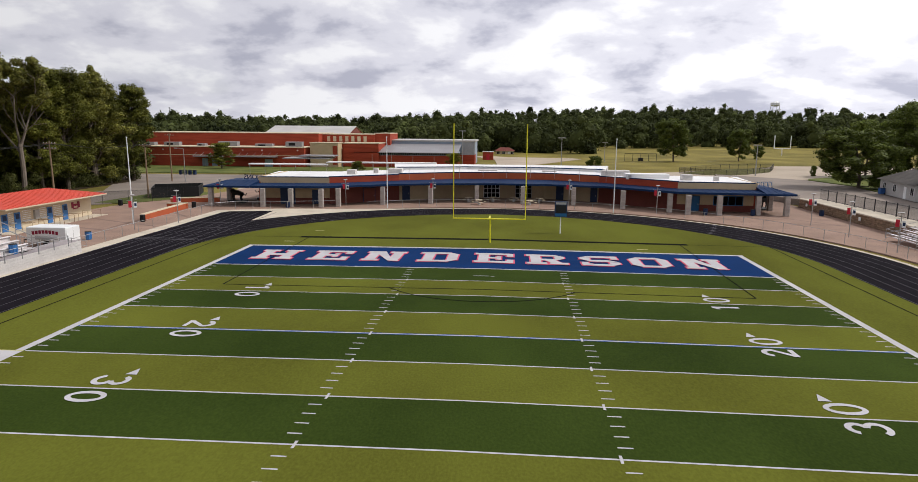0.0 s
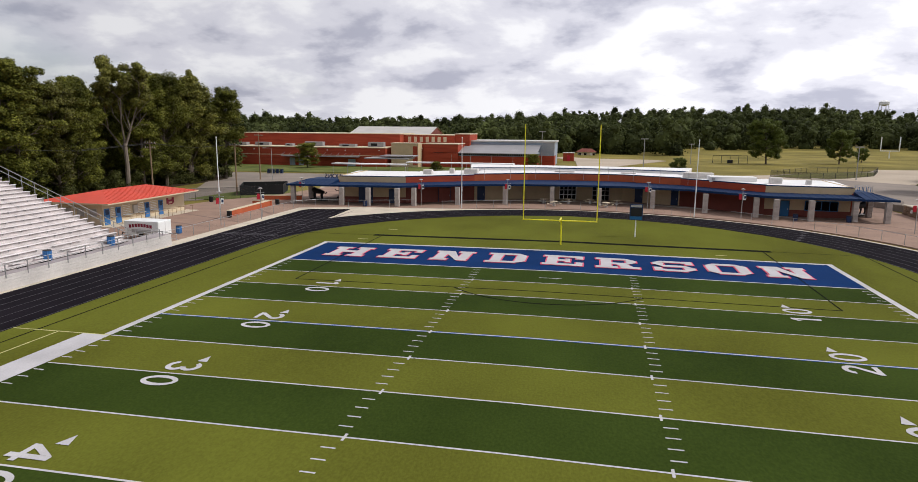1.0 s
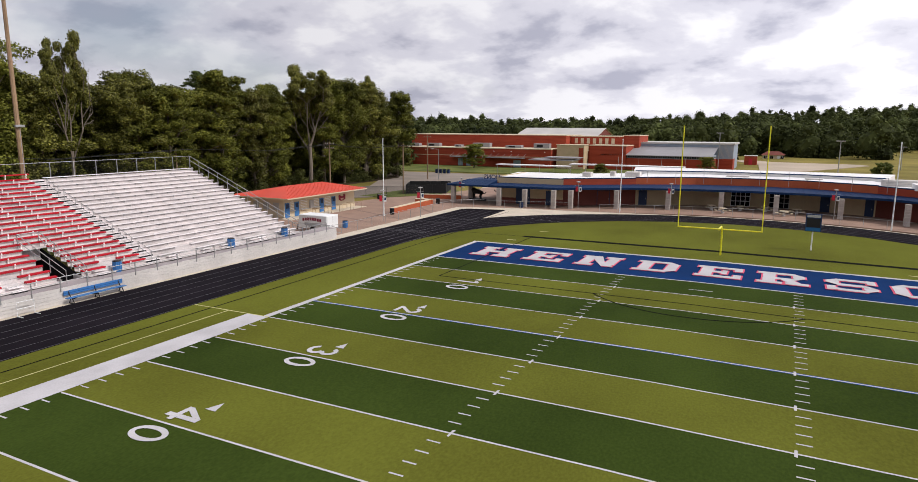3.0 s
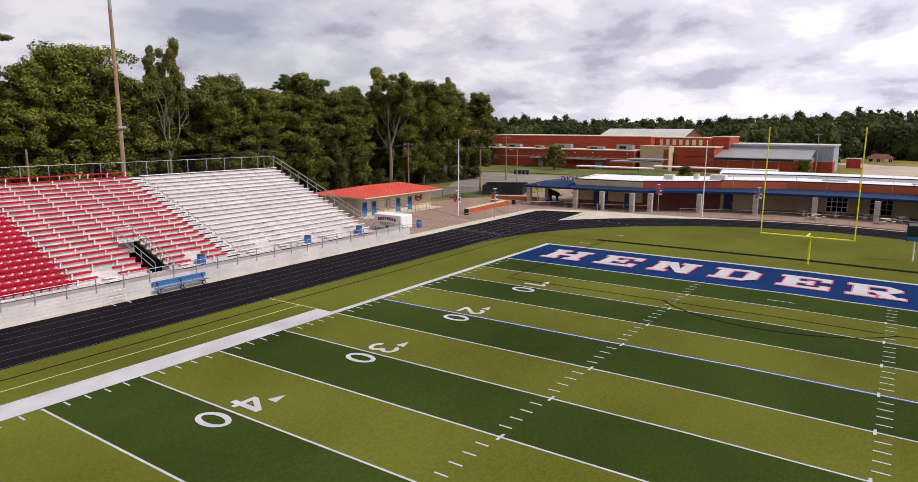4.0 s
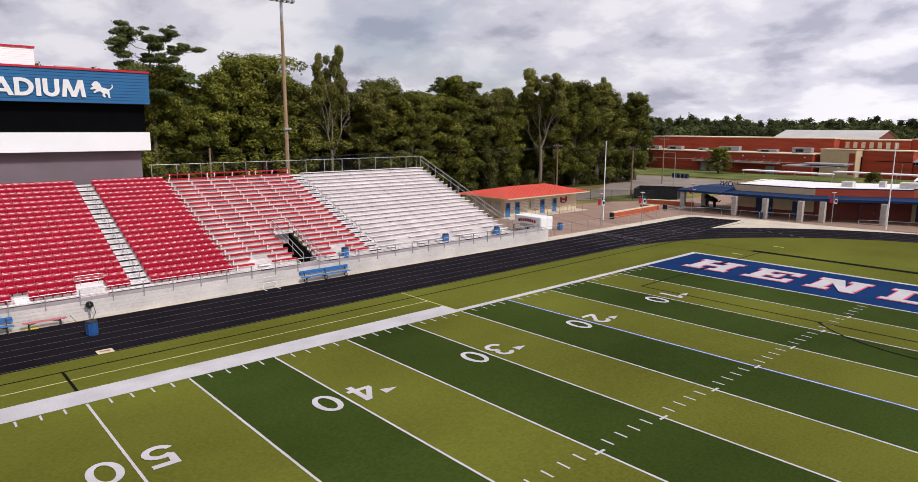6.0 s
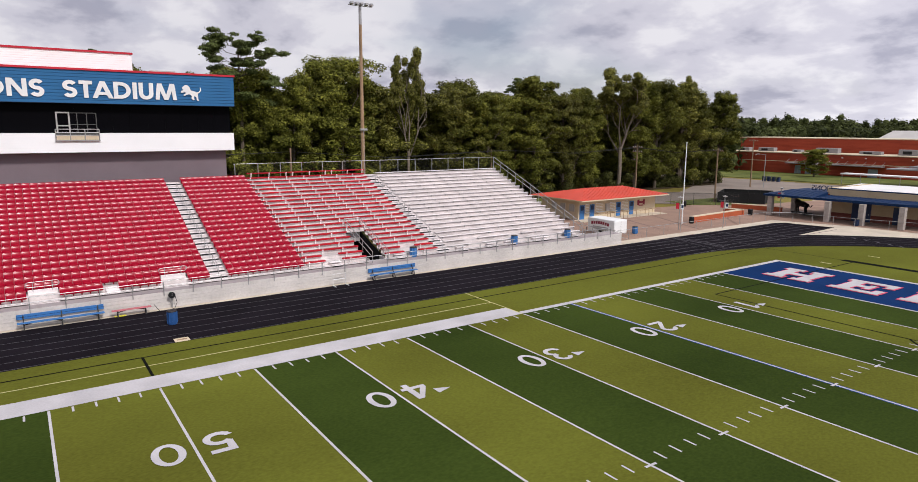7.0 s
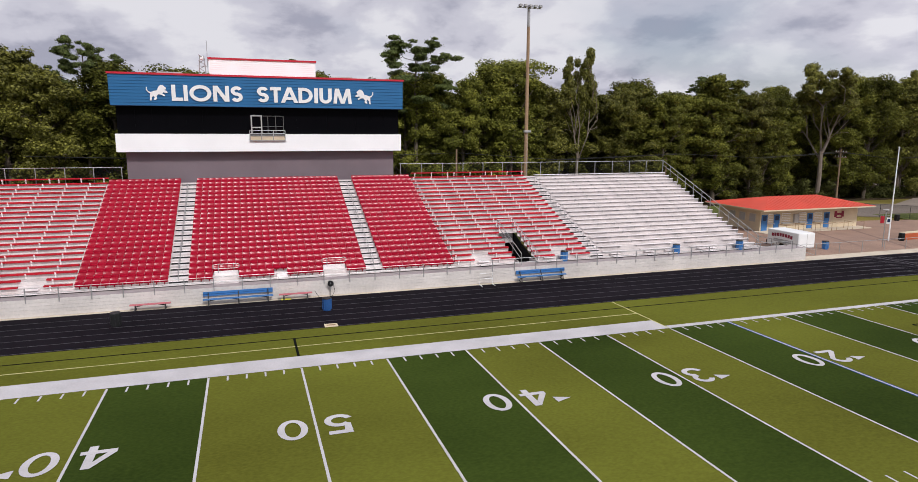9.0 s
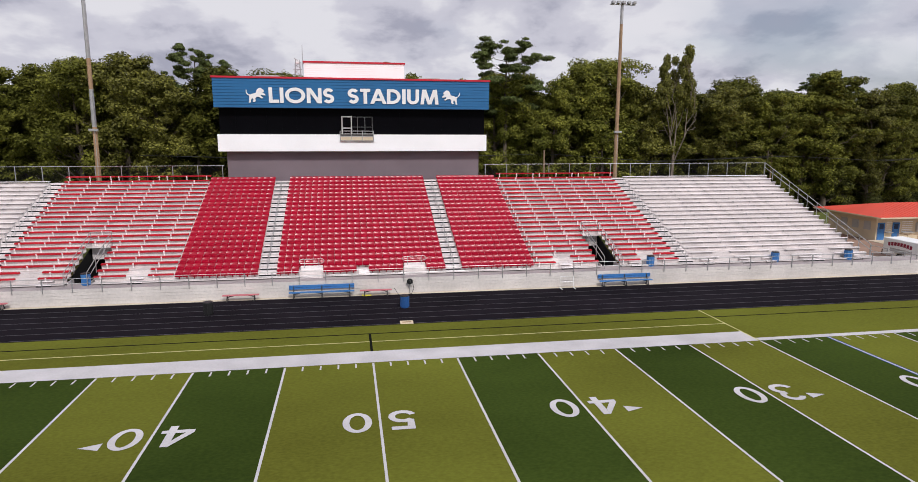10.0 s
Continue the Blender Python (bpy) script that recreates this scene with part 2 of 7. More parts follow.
M["leaf_pine"] = mat("pine_needles", (0.088, 0.112, 0.030), 0.6, var=0.28, scale=0.3, fine=1.5, bump=0, island=0.55, rnd=0.15, trans=0.25, spec=0.25)
M["leaf_bright"] = mat("bright_leaves", (0.110, 0.140, 0.022), 0.6, var=0.24, scale=0.3, fine=1.5, bump=0, island=0.5, rnd=0.15, trans=0.3, spec=0.25)
M["leaf_far"] = mat("far_woods", (0.042, 0.056, 0.020), 0.75, var=0.36, scale=0.035, fine=0.14, bump=0, island=0.5, trans=0.2, spec=0.08, tint=(0.062, 0.074, 0.024))
M["hose_green"] = mat("green_rubber_hose", (0.02, 0.07, 0.035), 0.5, var=0.15, scale=2.0, bump=0.1)
# litter brown taken darker, with the trees' shade in the colour
M["litter"] = mat("leaf_litter_and_shade", (0.045, 0.034, 0.020), 0.95, var=0.3, scale=0.4, fine=5.0, bump=0.6, spec=0.05)
M["fascia"] = mat("grey_ribbed_fascia", (0.60, 0.565, 0.54), 0.6, var=0.10, scale=0.4, fine=6.0, bump=0.08, rnd=0.06)
M["walk_deck"] = mat("mauve_grey_deck", (0.35, 0.305, 0.305), 0.6, var=0.14, scale=0.6, bump=0.1)
M["stone"] = mat("tan_retaining_stone", (0.25, 0.168, 0.108), 0.9, var=0.18, scale=0.8, fine=4, bump=0.6, rnd=0.22)
M["link"] = mat("chain_link_wire", (0.40, 0.40, 0.40), 0.5, 0.5, var=0.1, alpha=0.012, bump=0)
M["link_dark"] = mat("black_chain_link", (0.03, 0.03, 0.03), 0.6, 0.0, var=0.1, alpha=0.30, bump=0)

# ---- building tools ----
def to_mesh(name, bm, material):
    me = bpy.data.meshes.new(name)
    bm.to_mesh(me)
    bm.free()
    for mm in material if isinstance(material, (list, tuple)) else [material]:
        me.materials.append(mm)
    return me


def part(name, bm, material, parent=None, label=""):
    """One mesh object out of a bmesh (or a mesh), under a thing or a part."""
    me = bm if isinstance(bm, bpy.types.Mesh) else to_mesh(name, bm, material)
    ob = new(name, me)
    ob.parent = parent
    if label:
        tagged(ob, label)
    return ob


def thing(name, m, label, category, group="", kind=""):
    ob = new(name)
    ob.matrix_basis = m
    ob.empty_display_size = 0.3
    return tagged(ob, label, category, group, kind)


def solid(name, bm, material, label, category="", group="", kind="structure"):
    return tagged(part(name, bm, material), label, category, group, kind)


def box(bm, lo, hi, bevel=0.0):
    """An upright block from corner to corner, into bm."""
    x0, y0, z0 = lo
    x1, y1, z1 = hi
    v = [bm.verts.new(p) for p in ((x0, y0, z0), (x1, y0, z0), (x1, y1, z0), (x0, y1, z0), (x0, y0, z1), (x1, y0, z1), (x1, y1, z1), (x0, y1, z1))]
    fs = [bm.faces.new([v[i] for i in q]) for q in ((3, 2, 1, 0), (4, 5, 6, 7), (0, 1, 5, 4), (1, 2, 6, 5), (2, 3, 7, 6), (3, 0, 4, 7))]
    if bevel:
        es = list({e for f in fs for e in f.edges})
        bmesh.ops.bevel(bm, geom=es, offset=bevel, segments=1, affect="EDGES")
    return bm


def boxes(*pairs, bevel=0.0):
    bm = bmesh.new()
    for lo, hi in pairs:
        box(bm, lo, hi, bevel)
    return bm


def tube(bm, pts, radii, sides=8, cap=True):
    """A tapered round tube through points, into bm."""
    rings = []
    pts = [Vector(p) for p in pts]
    if isinstance(radii, (int, float)):
        radii = [radii] * len(pts)
    for i, (p, r) in enumerate(zip(pts, radii)):
        d = (pts[min(i + 1, len(pts) - 1)] - pts[max(i - 1, 0)]).normalized()
        a = d.cross(Vector((0.31, 0.95, 0.07)) if abs(d.z) > 0.9 else Vector((0, 0, 1))).normalized()
        b = d.cross(a)
        rings.append([bm.verts.new(p + r * (math.cos(2 * math.pi * k / sides) * a + math.sin(2 * math.pi * k / sides) * b)) for k in range(sides)])
    for r0, r1 in zip(rings, rings[1:]):
        for k in range(sides):
            bm.faces.new((r0[k], r1[k], r1[(k + 1) % sides], r0[(k + 1) % sides]))
    if cap:
        bm.faces.new(rings[0])
        bm.faces.new(list(reversed(rings[-1])))
    return bm


def pipe(*runs, r=0.025, sides=6):
    bm = bmesh.new()
    for pts in runs:
        tube(bm, pts, r, sides)
    bmesh.ops.recalc_face_normals(bm, faces=bm.faces)
    return bm


def prism(bm, outline, z0, z1):
    """An upright prism over a plan outline."""
    n = len(outline)
    a = [bm.verts.new((x, y, z0)) for x, y in outline]
    b = [bm.verts.new((x, y, z1)) for x, y in outline]
    bm.faces.new(list(reversed(a)))
    bm.faces.new(b)
    for i in range(n):
        bm.faces.new((a[i], a[(i + 1) % n], b[(i + 1) % n], b[i]))
    bmesh.ops.recalc_face_normals(bm, faces=bm.faces)
    return bm


def slab(outline, z0, z1):
    return prism(bmesh.new(), outline, z0, z1)


def band(inner, outer, z, thick=0.0):
    """A strip between two lines of plan points, at height z."""
    bm = bmesh.new()
    a = [bm.verts.new((x, y, z)) for x, y in inner]
    b = [bm.verts.new((x, y, z)) for x, y in outer]
    for i in range(len(a) - 1):
        bm.faces.new((a[i], b[i], b[i + 1], a[i + 1]))
    bmesh.ops.recalc_face_normals(bm, faces=bm.faces)
    for f in bm.faces:
        if f.normal.z < 0:
            f.normal_flip()
    return bm


def share(name, me, parent, m):
    ob = new(name, me)
    ob.parent = parent
    ob.matrix_basis = m
    return ob


def letters(text, size, depth, bold=0.0):
    """Raised lettering in the built-in font, as a mesh; it stands in the xy plane, centred."""
    cu = bpy.data.curves.new("lettering", "FONT")
    cu.body, cu.size, cu.extrude, cu.align_x, cu.align_y = text, size, depth, "CENTER", "CENTER"
    cu.offset = bold
    tmp = new("lettering", cu)
    dg = bpy.context.evaluated_depsgraph_get()
    me = bpy.data.meshes.new_from_object(tmp.evaluated_get(dg))
    bpy.data.objects.remove(tmp)
    bpy.data.curves.remove(cu)
    return me


G = -0.20  # level of track and paving round the crowned field


def fz(x):
    return max(G, -0.0064 * abs(x))

# ---- ground, field, track ----
YD, HALF_W, GOAL, END = 0.9144, 24.384, 45.72, 54.864
TC, R_IN, R_OUT = 50.0, 31.25, 38.95  # the track's bend: centre along y, radii


def smooth(a, b, v):
    t = min(1, max(0, (v - a) / (b - a)))
    return t * t * (3 - 2 * t)


def terrain(x, y):
    z = -0.36 + 9.5 * smooth(400, 640, y) * smooth(-160, 40, x) + 9 * smooth(420, 900, y) * (0.5 + 0.5 * math.sin(x * 0.006 + 0.8))
    z += 1.5 * smooth(190, 400, y) * smooth(60, 160, x)
    z += 5 * smooth(110, 400, -x)
    return z


gx = sorted({*range(-2400, -400, 250), *range(-400, 401, 25), *range(650, 2501, 250)})
gy = sorted({*range(-2400, -200, 250), *range(-200, 101, 50), *range(125, 701, 25), *range(950, 2501, 250)})
bm = bmesh.new()
gv = [[bm.verts.new((x, y, terrain(x, y))) for x in gx] for y in gy]
for j in range(len(gy) - 1):
    for i in range(len(gx) - 1):
        bm.faces.new((gv[j][i], gv[j][i + 1], gv[j + 1][i + 1], gv[j + 1][i]))
ground = solid("ground", bm, M["grass"], "dry yellow-green grass land rising to wooded hills", "ground")
for p in ground.data.polygons:
    p.use_smooth = True


def y_lim(x):
    return TC + math.sqrt(max(0, R_IN * R_IN - x * x))


# crowned turf between the two bends
xs = [-R_IN + 0.0, -31, -30.4, -29.5, -28, -26, -23, -19, -14, -8, 0, 8, 14, 19, 23, 26, 28, 29.5, 30.4, 31, R_IN]
bm = bmesh.new()
cols = [[bm.verts.new((x, s * y_lim(x), fz(x))) for s in (-1, 1)] for x in xs]
for a, b in zip(cols, cols[1:]):
    bm.faces.new((a[0], b[0], b[1], a[1]))
turf = solid("field", bm, M["turf_light"], "artificial turf football field with painted lines", "field")


def flat(x0, y0, x1, y1, lift):
    """A painted patch that follows the field's crown."""
    bm = bmesh.new()
    cuts = [x0] + ([0.0] if x0 < 0 < x1 else []) + [x1]
    v = [[bm.verts.new((x, y, fz(x) + lift)) for y in (y0, y1)] for x in cuts]
    for a, b in zip(v, v[1:]):
        bm.faces.new((a[0], b[0], b[1], a[1]))
    return bm


def paint(name, x0, y0, x1, y1, m, lift=0.012, label=""):
    return part(name, flat(x0, y0, x1, y1, lift), M[m], turf, label)


# mown-look stripes, five yards each
for k in range(20):
    y0 = GOAL - 5 * YD * k
    i = k if k < 10 else 19 - k
    paint("turf_panel", -HALF_W, y0 - 5 * YD, HALF_W, y0, "turf_dark" if i % 2 == 0 else "turf_light", 0.006, "dark green turf panel" if i % 2 == 0 else "light olive turf panel")
for s in (-1, 1):
    a, b = sorted((s * GOAL, s * END))
    paint("end_zone", -HALF_W, a, HALF_W, b, "turf_blue", 0.006, "royal blue end zone turf")
    paint("end_line", -HALF_W - 0.55, min(s * END, s * (END + 0.45)), HALF_W + 0.55, max(s * END, s * (END + 0.45)), "turf_white")
    for e in (-1, 1):
        a, b = sorted((e * HALF_W, e * (HALF_W + 0.50)))
        paint("sideline", a, min(s * 22.86, s * END), b, max(s * 22.86, s * END), "turf_white")
for e in (-1, 1):
    a, b = sorted((e * HALF_W, e * (HALF_W + 1.83)))
    paint("wide_border", a, -22.86, b, 22.86, "turf_white", 0.012, "wide white coaching border")
for k in range(21):
    y = GOAL - 5 * YD * k
    wide = 0.055 if k not in (0, 20) else 0.10
    if k in (4, 16):
        paint("yard_line", -HALF_W, y - 0.13, HALF_W, y + 0.13, "turf_line_blue", 0.010, "blue edged twenty yard line")
    paint("yard_line", -HALF_W + 0.1, y - wide, HALF_W - 0.1, y + wide, "turf_white", 0.014)
tick = to_mesh("hash_mark", flat(-0.305, -0.045, 0.305, 0.045, 0.0), M["turf_white"])
cross = to_mesh("hash_cross", flat(-0.06, -0.3, 0.06, 0.3, 0.0), M["turf_white"])
for k in range(1, 100):
    y = GOAL - YD * k
    if k % 5:
        for x in (-HALF_W + 0.42, -6.096 - 0.3, 6.34 + 0.3, HALF_W - 0.42):
            share("hash_mark", tick, turf, pose(x, y, fz(x) + 0.014))
    else:
        for x in (-6.096, 6.34):
            share("hash_cross", cross, turf, pose(x, y, fz(x) + 0.018))
for s in (-1, 1):
    paint("conversion_mark", -0.9, s * (GOAL - 2.75) - 0.05, 0.9, s * (GOAL - 2.75) + 0.05, "turf_white", 0.014)
    # soccer lines in black, limit lines in white
    e = s * 60.5
    paint("soccer_line", -29.5, e - 0.05, 29.5, e + 0.05, "turf_black", 0.010)
    paint("black_drain_strip", -21.2, e - 0.42, 21.0, e + 0.42, "turf_black", 0.016, "wide black rubber strip behind the end zone")
    paint("soccer_line", -20.15, s * 38.45 - 0.055, 20.15, s * 38.45 + 0.055, "turf_black", 0.020)
    for x in (-20.15, 20.15):
        a, b = sorted((s * 38.45, e))
        paint("soccer_line", x - 0.055, a, x + 0.055, b, "turf_black", 0.020)
    arc = [(8.95 * math.cos(t), s * (43.97 - 8.95 * math.sin(t))) for t in np.linspace(0.665, math.pi - 0.665, 25)]
    bm = bmesh.new()
    rows_ = [[bm.verts.new((k * x, s * 43.97 + k * (y - s * 43.97), fz(x) + 0.020)) for k in (0.993, 1.007)] for x, y in arc]
    for a, b in zip(rows_, rows_[1:]):
        bm.faces.new((a[0], b[0], b[1], a[1]))
    part("soccer_arc", bm, M["turf_black"], turf)
for e in (-1, 1):
    x = e * 29.5
    paint("soccer_line", x - 0.06, -60.5, x + 0.06, 60.5, "turf_black", 0.010)
    paint("limit_line", e * 27.95 - 0.05, -22.86, e * 27.95 + 0.05, 22.86, "turf_yellow", 0.011)
    for s in (-1, 1):
        a, b = sorted((e * HALF_W, e * 31.2))
        paint("limit_line", a, s * 22.86 - 0.05, b, s * 22.86 + 0.05, "turf_yellow" if s * e < 0 else "turf_white", 0.013)
    a, b = sorted((e * 26.2, e * 29.5))
    paint("halfway_mark", a, -0.07, b, 0.07, "turf_black", 0.020)
for x, y in ((-21.5, 57.7), (-20.3, 64.8), (15.6, 57.0)):
    paint("dash_mark", x - 0.55, y - 0.1, x + 0.55, y + 0.1, "turf_yellow", 0.012)


# numerals: each figure 1.22 wide and 1.83 high, drawn as closed outlines
def ring(rx, ry, tx, ty, n=28):
    bm = bmesh.new()
    a = [bm.verts.new((rx * math.cos(t), ry * math.sin(t), 0)) for t in np.linspace(0, 2 * math.pi, n, endpoint=False)]
    b = [bm.verts.new(((rx - tx) * math.cos(t), (ry - ty) * math.sin(t), 0)) for t in np.linspace(0, 2 * math.pi, n, endpoint=False)]
    for i in range(n):
        bm.faces.new((a[i], a[(i + 1) % n], b[(i + 1) % n], b[i]))
    return bm


def strokes(*polys):
    bm = bmesh.new()
    for k, poly in enumerate(polys):
        bm.faces.new([bm.verts.new((x, y, 0.0015 * k)) for x, y in poly])
    bmesh.ops.recalc_face_normals(bm, faces=bm.faces)
    for f in bm.faces:
        if f.normal.z < 0:
            f.normal_flip()
    return bm


def bow(bm, cx, cy, rx, ry, t0, t1, w, n=14):
    ts = np.linspace(radians(t0), radians(t1), n)
    a = [bm.verts.new((cx + rx * math.cos(t), cy + ry * math.sin(t), 0)) for t in ts]
    b = [bm.verts.new((cx + (rx - w) * math.cos(t), cy + (ry - w) * math.sin(t), 0)) for t in ts]
    for i in range(n - 1):
        f = bm.faces.new((a[i], a[i + 1], b[i + 1], b[i]))
        f.normal_update()
        if f.normal.z < 0:
            f.normal_flip()
    return bm


W_ = 0.30
FIG = {
    "0": ring(0.62, 0.94, 0.29, 0.25),
    "1": strokes(((-0.16, -0.92), (0.16, -0.92), (0.16, 0.92), (-0.16, 0.92)), ((-0.16, 0.92), (-0.5, 0.62), (-0.5, 0.36), (-0.16, 0.55))),
    "2": bow(strokes(((-0.6, -0.92), (0.6, -0.92), (0.6, -0.64), (-0.6, -0.64)), ((-0.6, -0.64), (-0.2, -0.64), (0.55, 0.18), (0.22, 0.22))), 0, 0.36, 0.6, 0.56, -28, 175, W_),
    "3": bow(bow(bmesh.new(), 0, 0.42, 0.56, 0.52, -80, 165, 0.27), 0, -0.38, 0.62, 0.56, -165, 80, 0.28),
    "4": strokes(((0.10, -0.92), (0.42, -0.92), (0.42, -0.52), (0.10, -0.52)), ((0.10, -0.24), (0.42, -0.24), (0.42, 0.92), (0.10, 0.92)), ((-0.64, -0.52), (0.66, -0.52), (0.66, -0.24), (-0.64, -0.24)), ((-0.64, -0.24), (-0.30, -0.24), (0.10, 0.42), (0.10, 0.92))),
    "5": bow(strokes(((-0.48, 0.62), (0.52, 0.62), (0.52, 0.92), (-0.48, 0.92)), ((-0.48, 0.0), (-0.2, 0.08), (-0.16, 0.62), (-0.48, 0.62))), -0.02, -0.33, 0.62, 0.60, -160, 140, 0.29),
    "arrow": strokes(((-0.30, 0.0), (0.30, 0.0), (0.0, 0.82))),
}
FIG = {k: to_mesh("figure", v, M["turf_white"]) for k, v in FIG.items()}
for e in (-1, 1):  # west side, east side
    for k in range(1, 10):
        y = GOAL - 10 * YD * k
        tens = "123454321"[k - 1]
        turn = 90 * e  # read from the near sideline
        x = e * 17.03
        lean = math.degrees(math.atan(0.0064))
        for ch, off in ((tens, -1), ("0", 1)):
            m = pose(x, y + e * off * 0.96, fz(x) + 0.03, 0, e * lean, turn)
            share("yard_number", FIG[ch], turf, m)
        if k != 5:
            s = 1 if k < 5 else -1
            share("yard_arrow", FIG["arrow"], turf, pose(e * 16.5, y + s * 1.72, fz(16.5) + 0.03, 0, e * lean, 0 if s > 0 else 180))


# end zone lettering: heavy slab letters, white on a pink edge
def slab_letter(ch):
    w, h, t, s = 3.5, 4.3, 0.95, 0.72  # width, height, stem, slab
    def r(x0, y0, x1, y1):
        return ((x0, y0), (x1, y0), (x1, y1), (x0, y1))
    serif = lambda cx: [r(cx - 0.78, 0, cx + 0.78, s), r(cx - 0.78, h - s, cx + 0.78, h)]
    L, R = 0.62, w - 0.62
    if ch == "H":
        return [r(L - t / 2, s, L + t / 2, h - s), r(R - t / 2, s, R + t / 2, h - s), *serif(L), *serif(R), r(L + t / 2, h / 2 - 0.4, R - t / 2, h / 2 + 0.4)]
    if ch == "E":
        return [r(0.25, s, 0.25 + t, h - s), r(-0.1, 0, w, s), r(-0.1, h - s, w, h), r(0.25 + t, h / 2 - 0.36, 2.35, h / 2 + 0.36), r(w - 0.6, s, w, s + 0.75), r(w - 0.6, h - s - 0.75, w, h - s), r(1.95, h / 2 - 0.8, 2.35, h / 2 - 0.36), r(1.95, h / 2 + 0.36, 2.35, h / 2 + 0.8)]
    if ch == "N":
        return [r(L - t / 2, s, L + t / 2, h - s), r(R - t / 2, s, R + t / 2, h - s), r(-0.1, 0, 1.45, s), r(-0.1, h - s, L + t / 2, h), r(R - 0.8, h - s, w + 0.1, h), ((L + t / 2, h), (L + t / 2 - 0.01, h - 1.5), (R - t / 2, 0), (R + t / 2, 0), (R + t / 2, s * 0.6), (R - t / 2 + 0.02, 1.5), (L + t / 2 + 0.45, h))]
    c = 0.85
    if ch == "D":
        return [r(0.3, s, 0.3 + t, h - s), r(-0.1, 0, w - c, s), r(-0.1, h - s, w - c, h), r(w - t, c, w, h - c), ((w - c, 0), (w, c), (w - t, c), (w - c, s)), ((w - c, h), (w - c, h - s), (w - t, h - c), (w, h - c))]
    if ch == "R":
        m = h / 2
        return [r(0.3, s, 0.3 + t, h - s), r(-0.1, 0, 1.75, s), r(-0.1, h - s, w - c, h), r(0.3 + t, m - 0.5, w - c, m + 0.2), r(w - t, m + 0.5, w - 0.05, h - c), ((w - c, h), (w - c, h - s), (w - t, h - c), (w - 0.05, h - c)), ((w - c, m - 0.5), (w - 0.05, m + 0.5), (w - t, m + 0.5), (w - c, m + 0.2)), ((1.6, m - 0.5), (2.6, m - 0.5), (w - 0.35, s), (w - 1.35, s)), r(w - 1.5, 0, w + 0.15, s)]
    if ch == "S":
        m = h / 2
        return [r(c, 0, w - c, s), r(c, h - s, w - c, h), r(c, m - 0.38, w - c, m + 0.38), r(0, m + 0.6, t, h - c), r(w - t, c, w, m - 0.6), ((c, 0), (c, s), (t, c), (0, c)), ((w - c, 0), (w, c), (w - t, c), (w - c, s)), ((c, h), (0, h - c), (t, h - c), (c, h - s)), ((w - c, h), (w - c, h - s), (w - t, h - c), (w, h - c)), ((0, m + 0.6), (c, m - 0.38), (c, m + 0.38), (t, m + 0.6)), ((w, m - 0.6), (w - t, m - 0.6), (w - c, m - 0.38), (w - c, m + 0.38)), r(0, 0, 0.62, 1.45), r(w - 0.62, h - 1.45, w, h)]
    if ch == "O":
        return [r(c, 0, w - c, s), r(c, h - s, w - c, h), r(0, c, t, h - c), r(w - t, c, w, h - c), ((c, 0), (c, s), (t, c), (0, c)), ((w - c, 0), (w, c), (w - t, c), (w - c, s)), ((c, h), (0, h - c), (t, h - c), (c, h - s)), ((w - c, h), (w - c, h - s), (w - t, h - c), (w, h - c))]


def grow(poly, d):
    cx, cy = sum(p[0] for p in poly) / len(poly), sum(p[1] for p in poly) / len(poly)
    return [(x + (d if x > cx else -d), y + (d if y > cy else -d)) for x, y in poly]


word = thing("end_zone_word", pose(0, 0, 0), "white slab letters with pink edges in blue end zone", "lettering", kind="structure")
for ch, x0 in zip("HENDERSON", (-21.85, -16.5, -11.45, -6.25, -1.05, 3.75, 8.65, 13.2, 17.95)):
    z = fz(x0 + 1.75)
    polys = slab_letter(ch)
    lean = math.degrees(math.atan(0.0064)) * (1 if x0 + 1.75 > 0 else -1)
    edge = part("letter_edge", strokes(*[grow(p, 0.13) for p in polys]), M["turf_pink"], word)
    edge.matrix_basis = pose(x0 + 1.75, 48.15, z + 0.045, 0, lean, 0) @ pose(-1.75, 0, 0)
    face = part("letter", strokes(*polys), M["turf_white"], word)
    face.matrix_basis = pose(x0 + 1.75, 48.15, z + 0.070, 0, lean, 0) @ pose(-1.75, 0, 0)


# running track
def oval(r, n=40, dx=0.0):
    north = [(r * math.cos(t), TC + r * math.sin(t)) for t in np.linspace(0, math.pi, n)]
    south = [(r * math.cos(t), -TC + r * math.sin(t)) for t in np.linspace(math.pi, 2 * math.pi, n)]
    return north + south + [north[0]]


track = solid("track", band(oval(R_IN - 0.05), oval(R_OUT), G + 0.006), M["track"], "black rubber running track with pale lane lines", "track")
part("track_chute", slab([(-R_OUT, 49), (-32.0, 49), (-31.8, 71.8), (-32.4, 82.1), (-38.3, 80.8), (-R_OUT, 79.4)], G - 0.02, G + 0.012), M["track"], track, "black straight running past the bend")
LANES = 6
for k in range(LANES + 1):
    r = R_IN + 0.08 + (R_OUT - R_IN - 0.16) * k / LANES
    part("lane_line", band(oval(r - 0.03), oval(r + 0.03), G + 0.017), M["track_line"], track)
    x = -r
    part("lane_line", boxes(((x - 0.03, TC, G), (x + 0.03, 80.5 - 0.2 * k, G + 0.022))), M["track_line"], track)
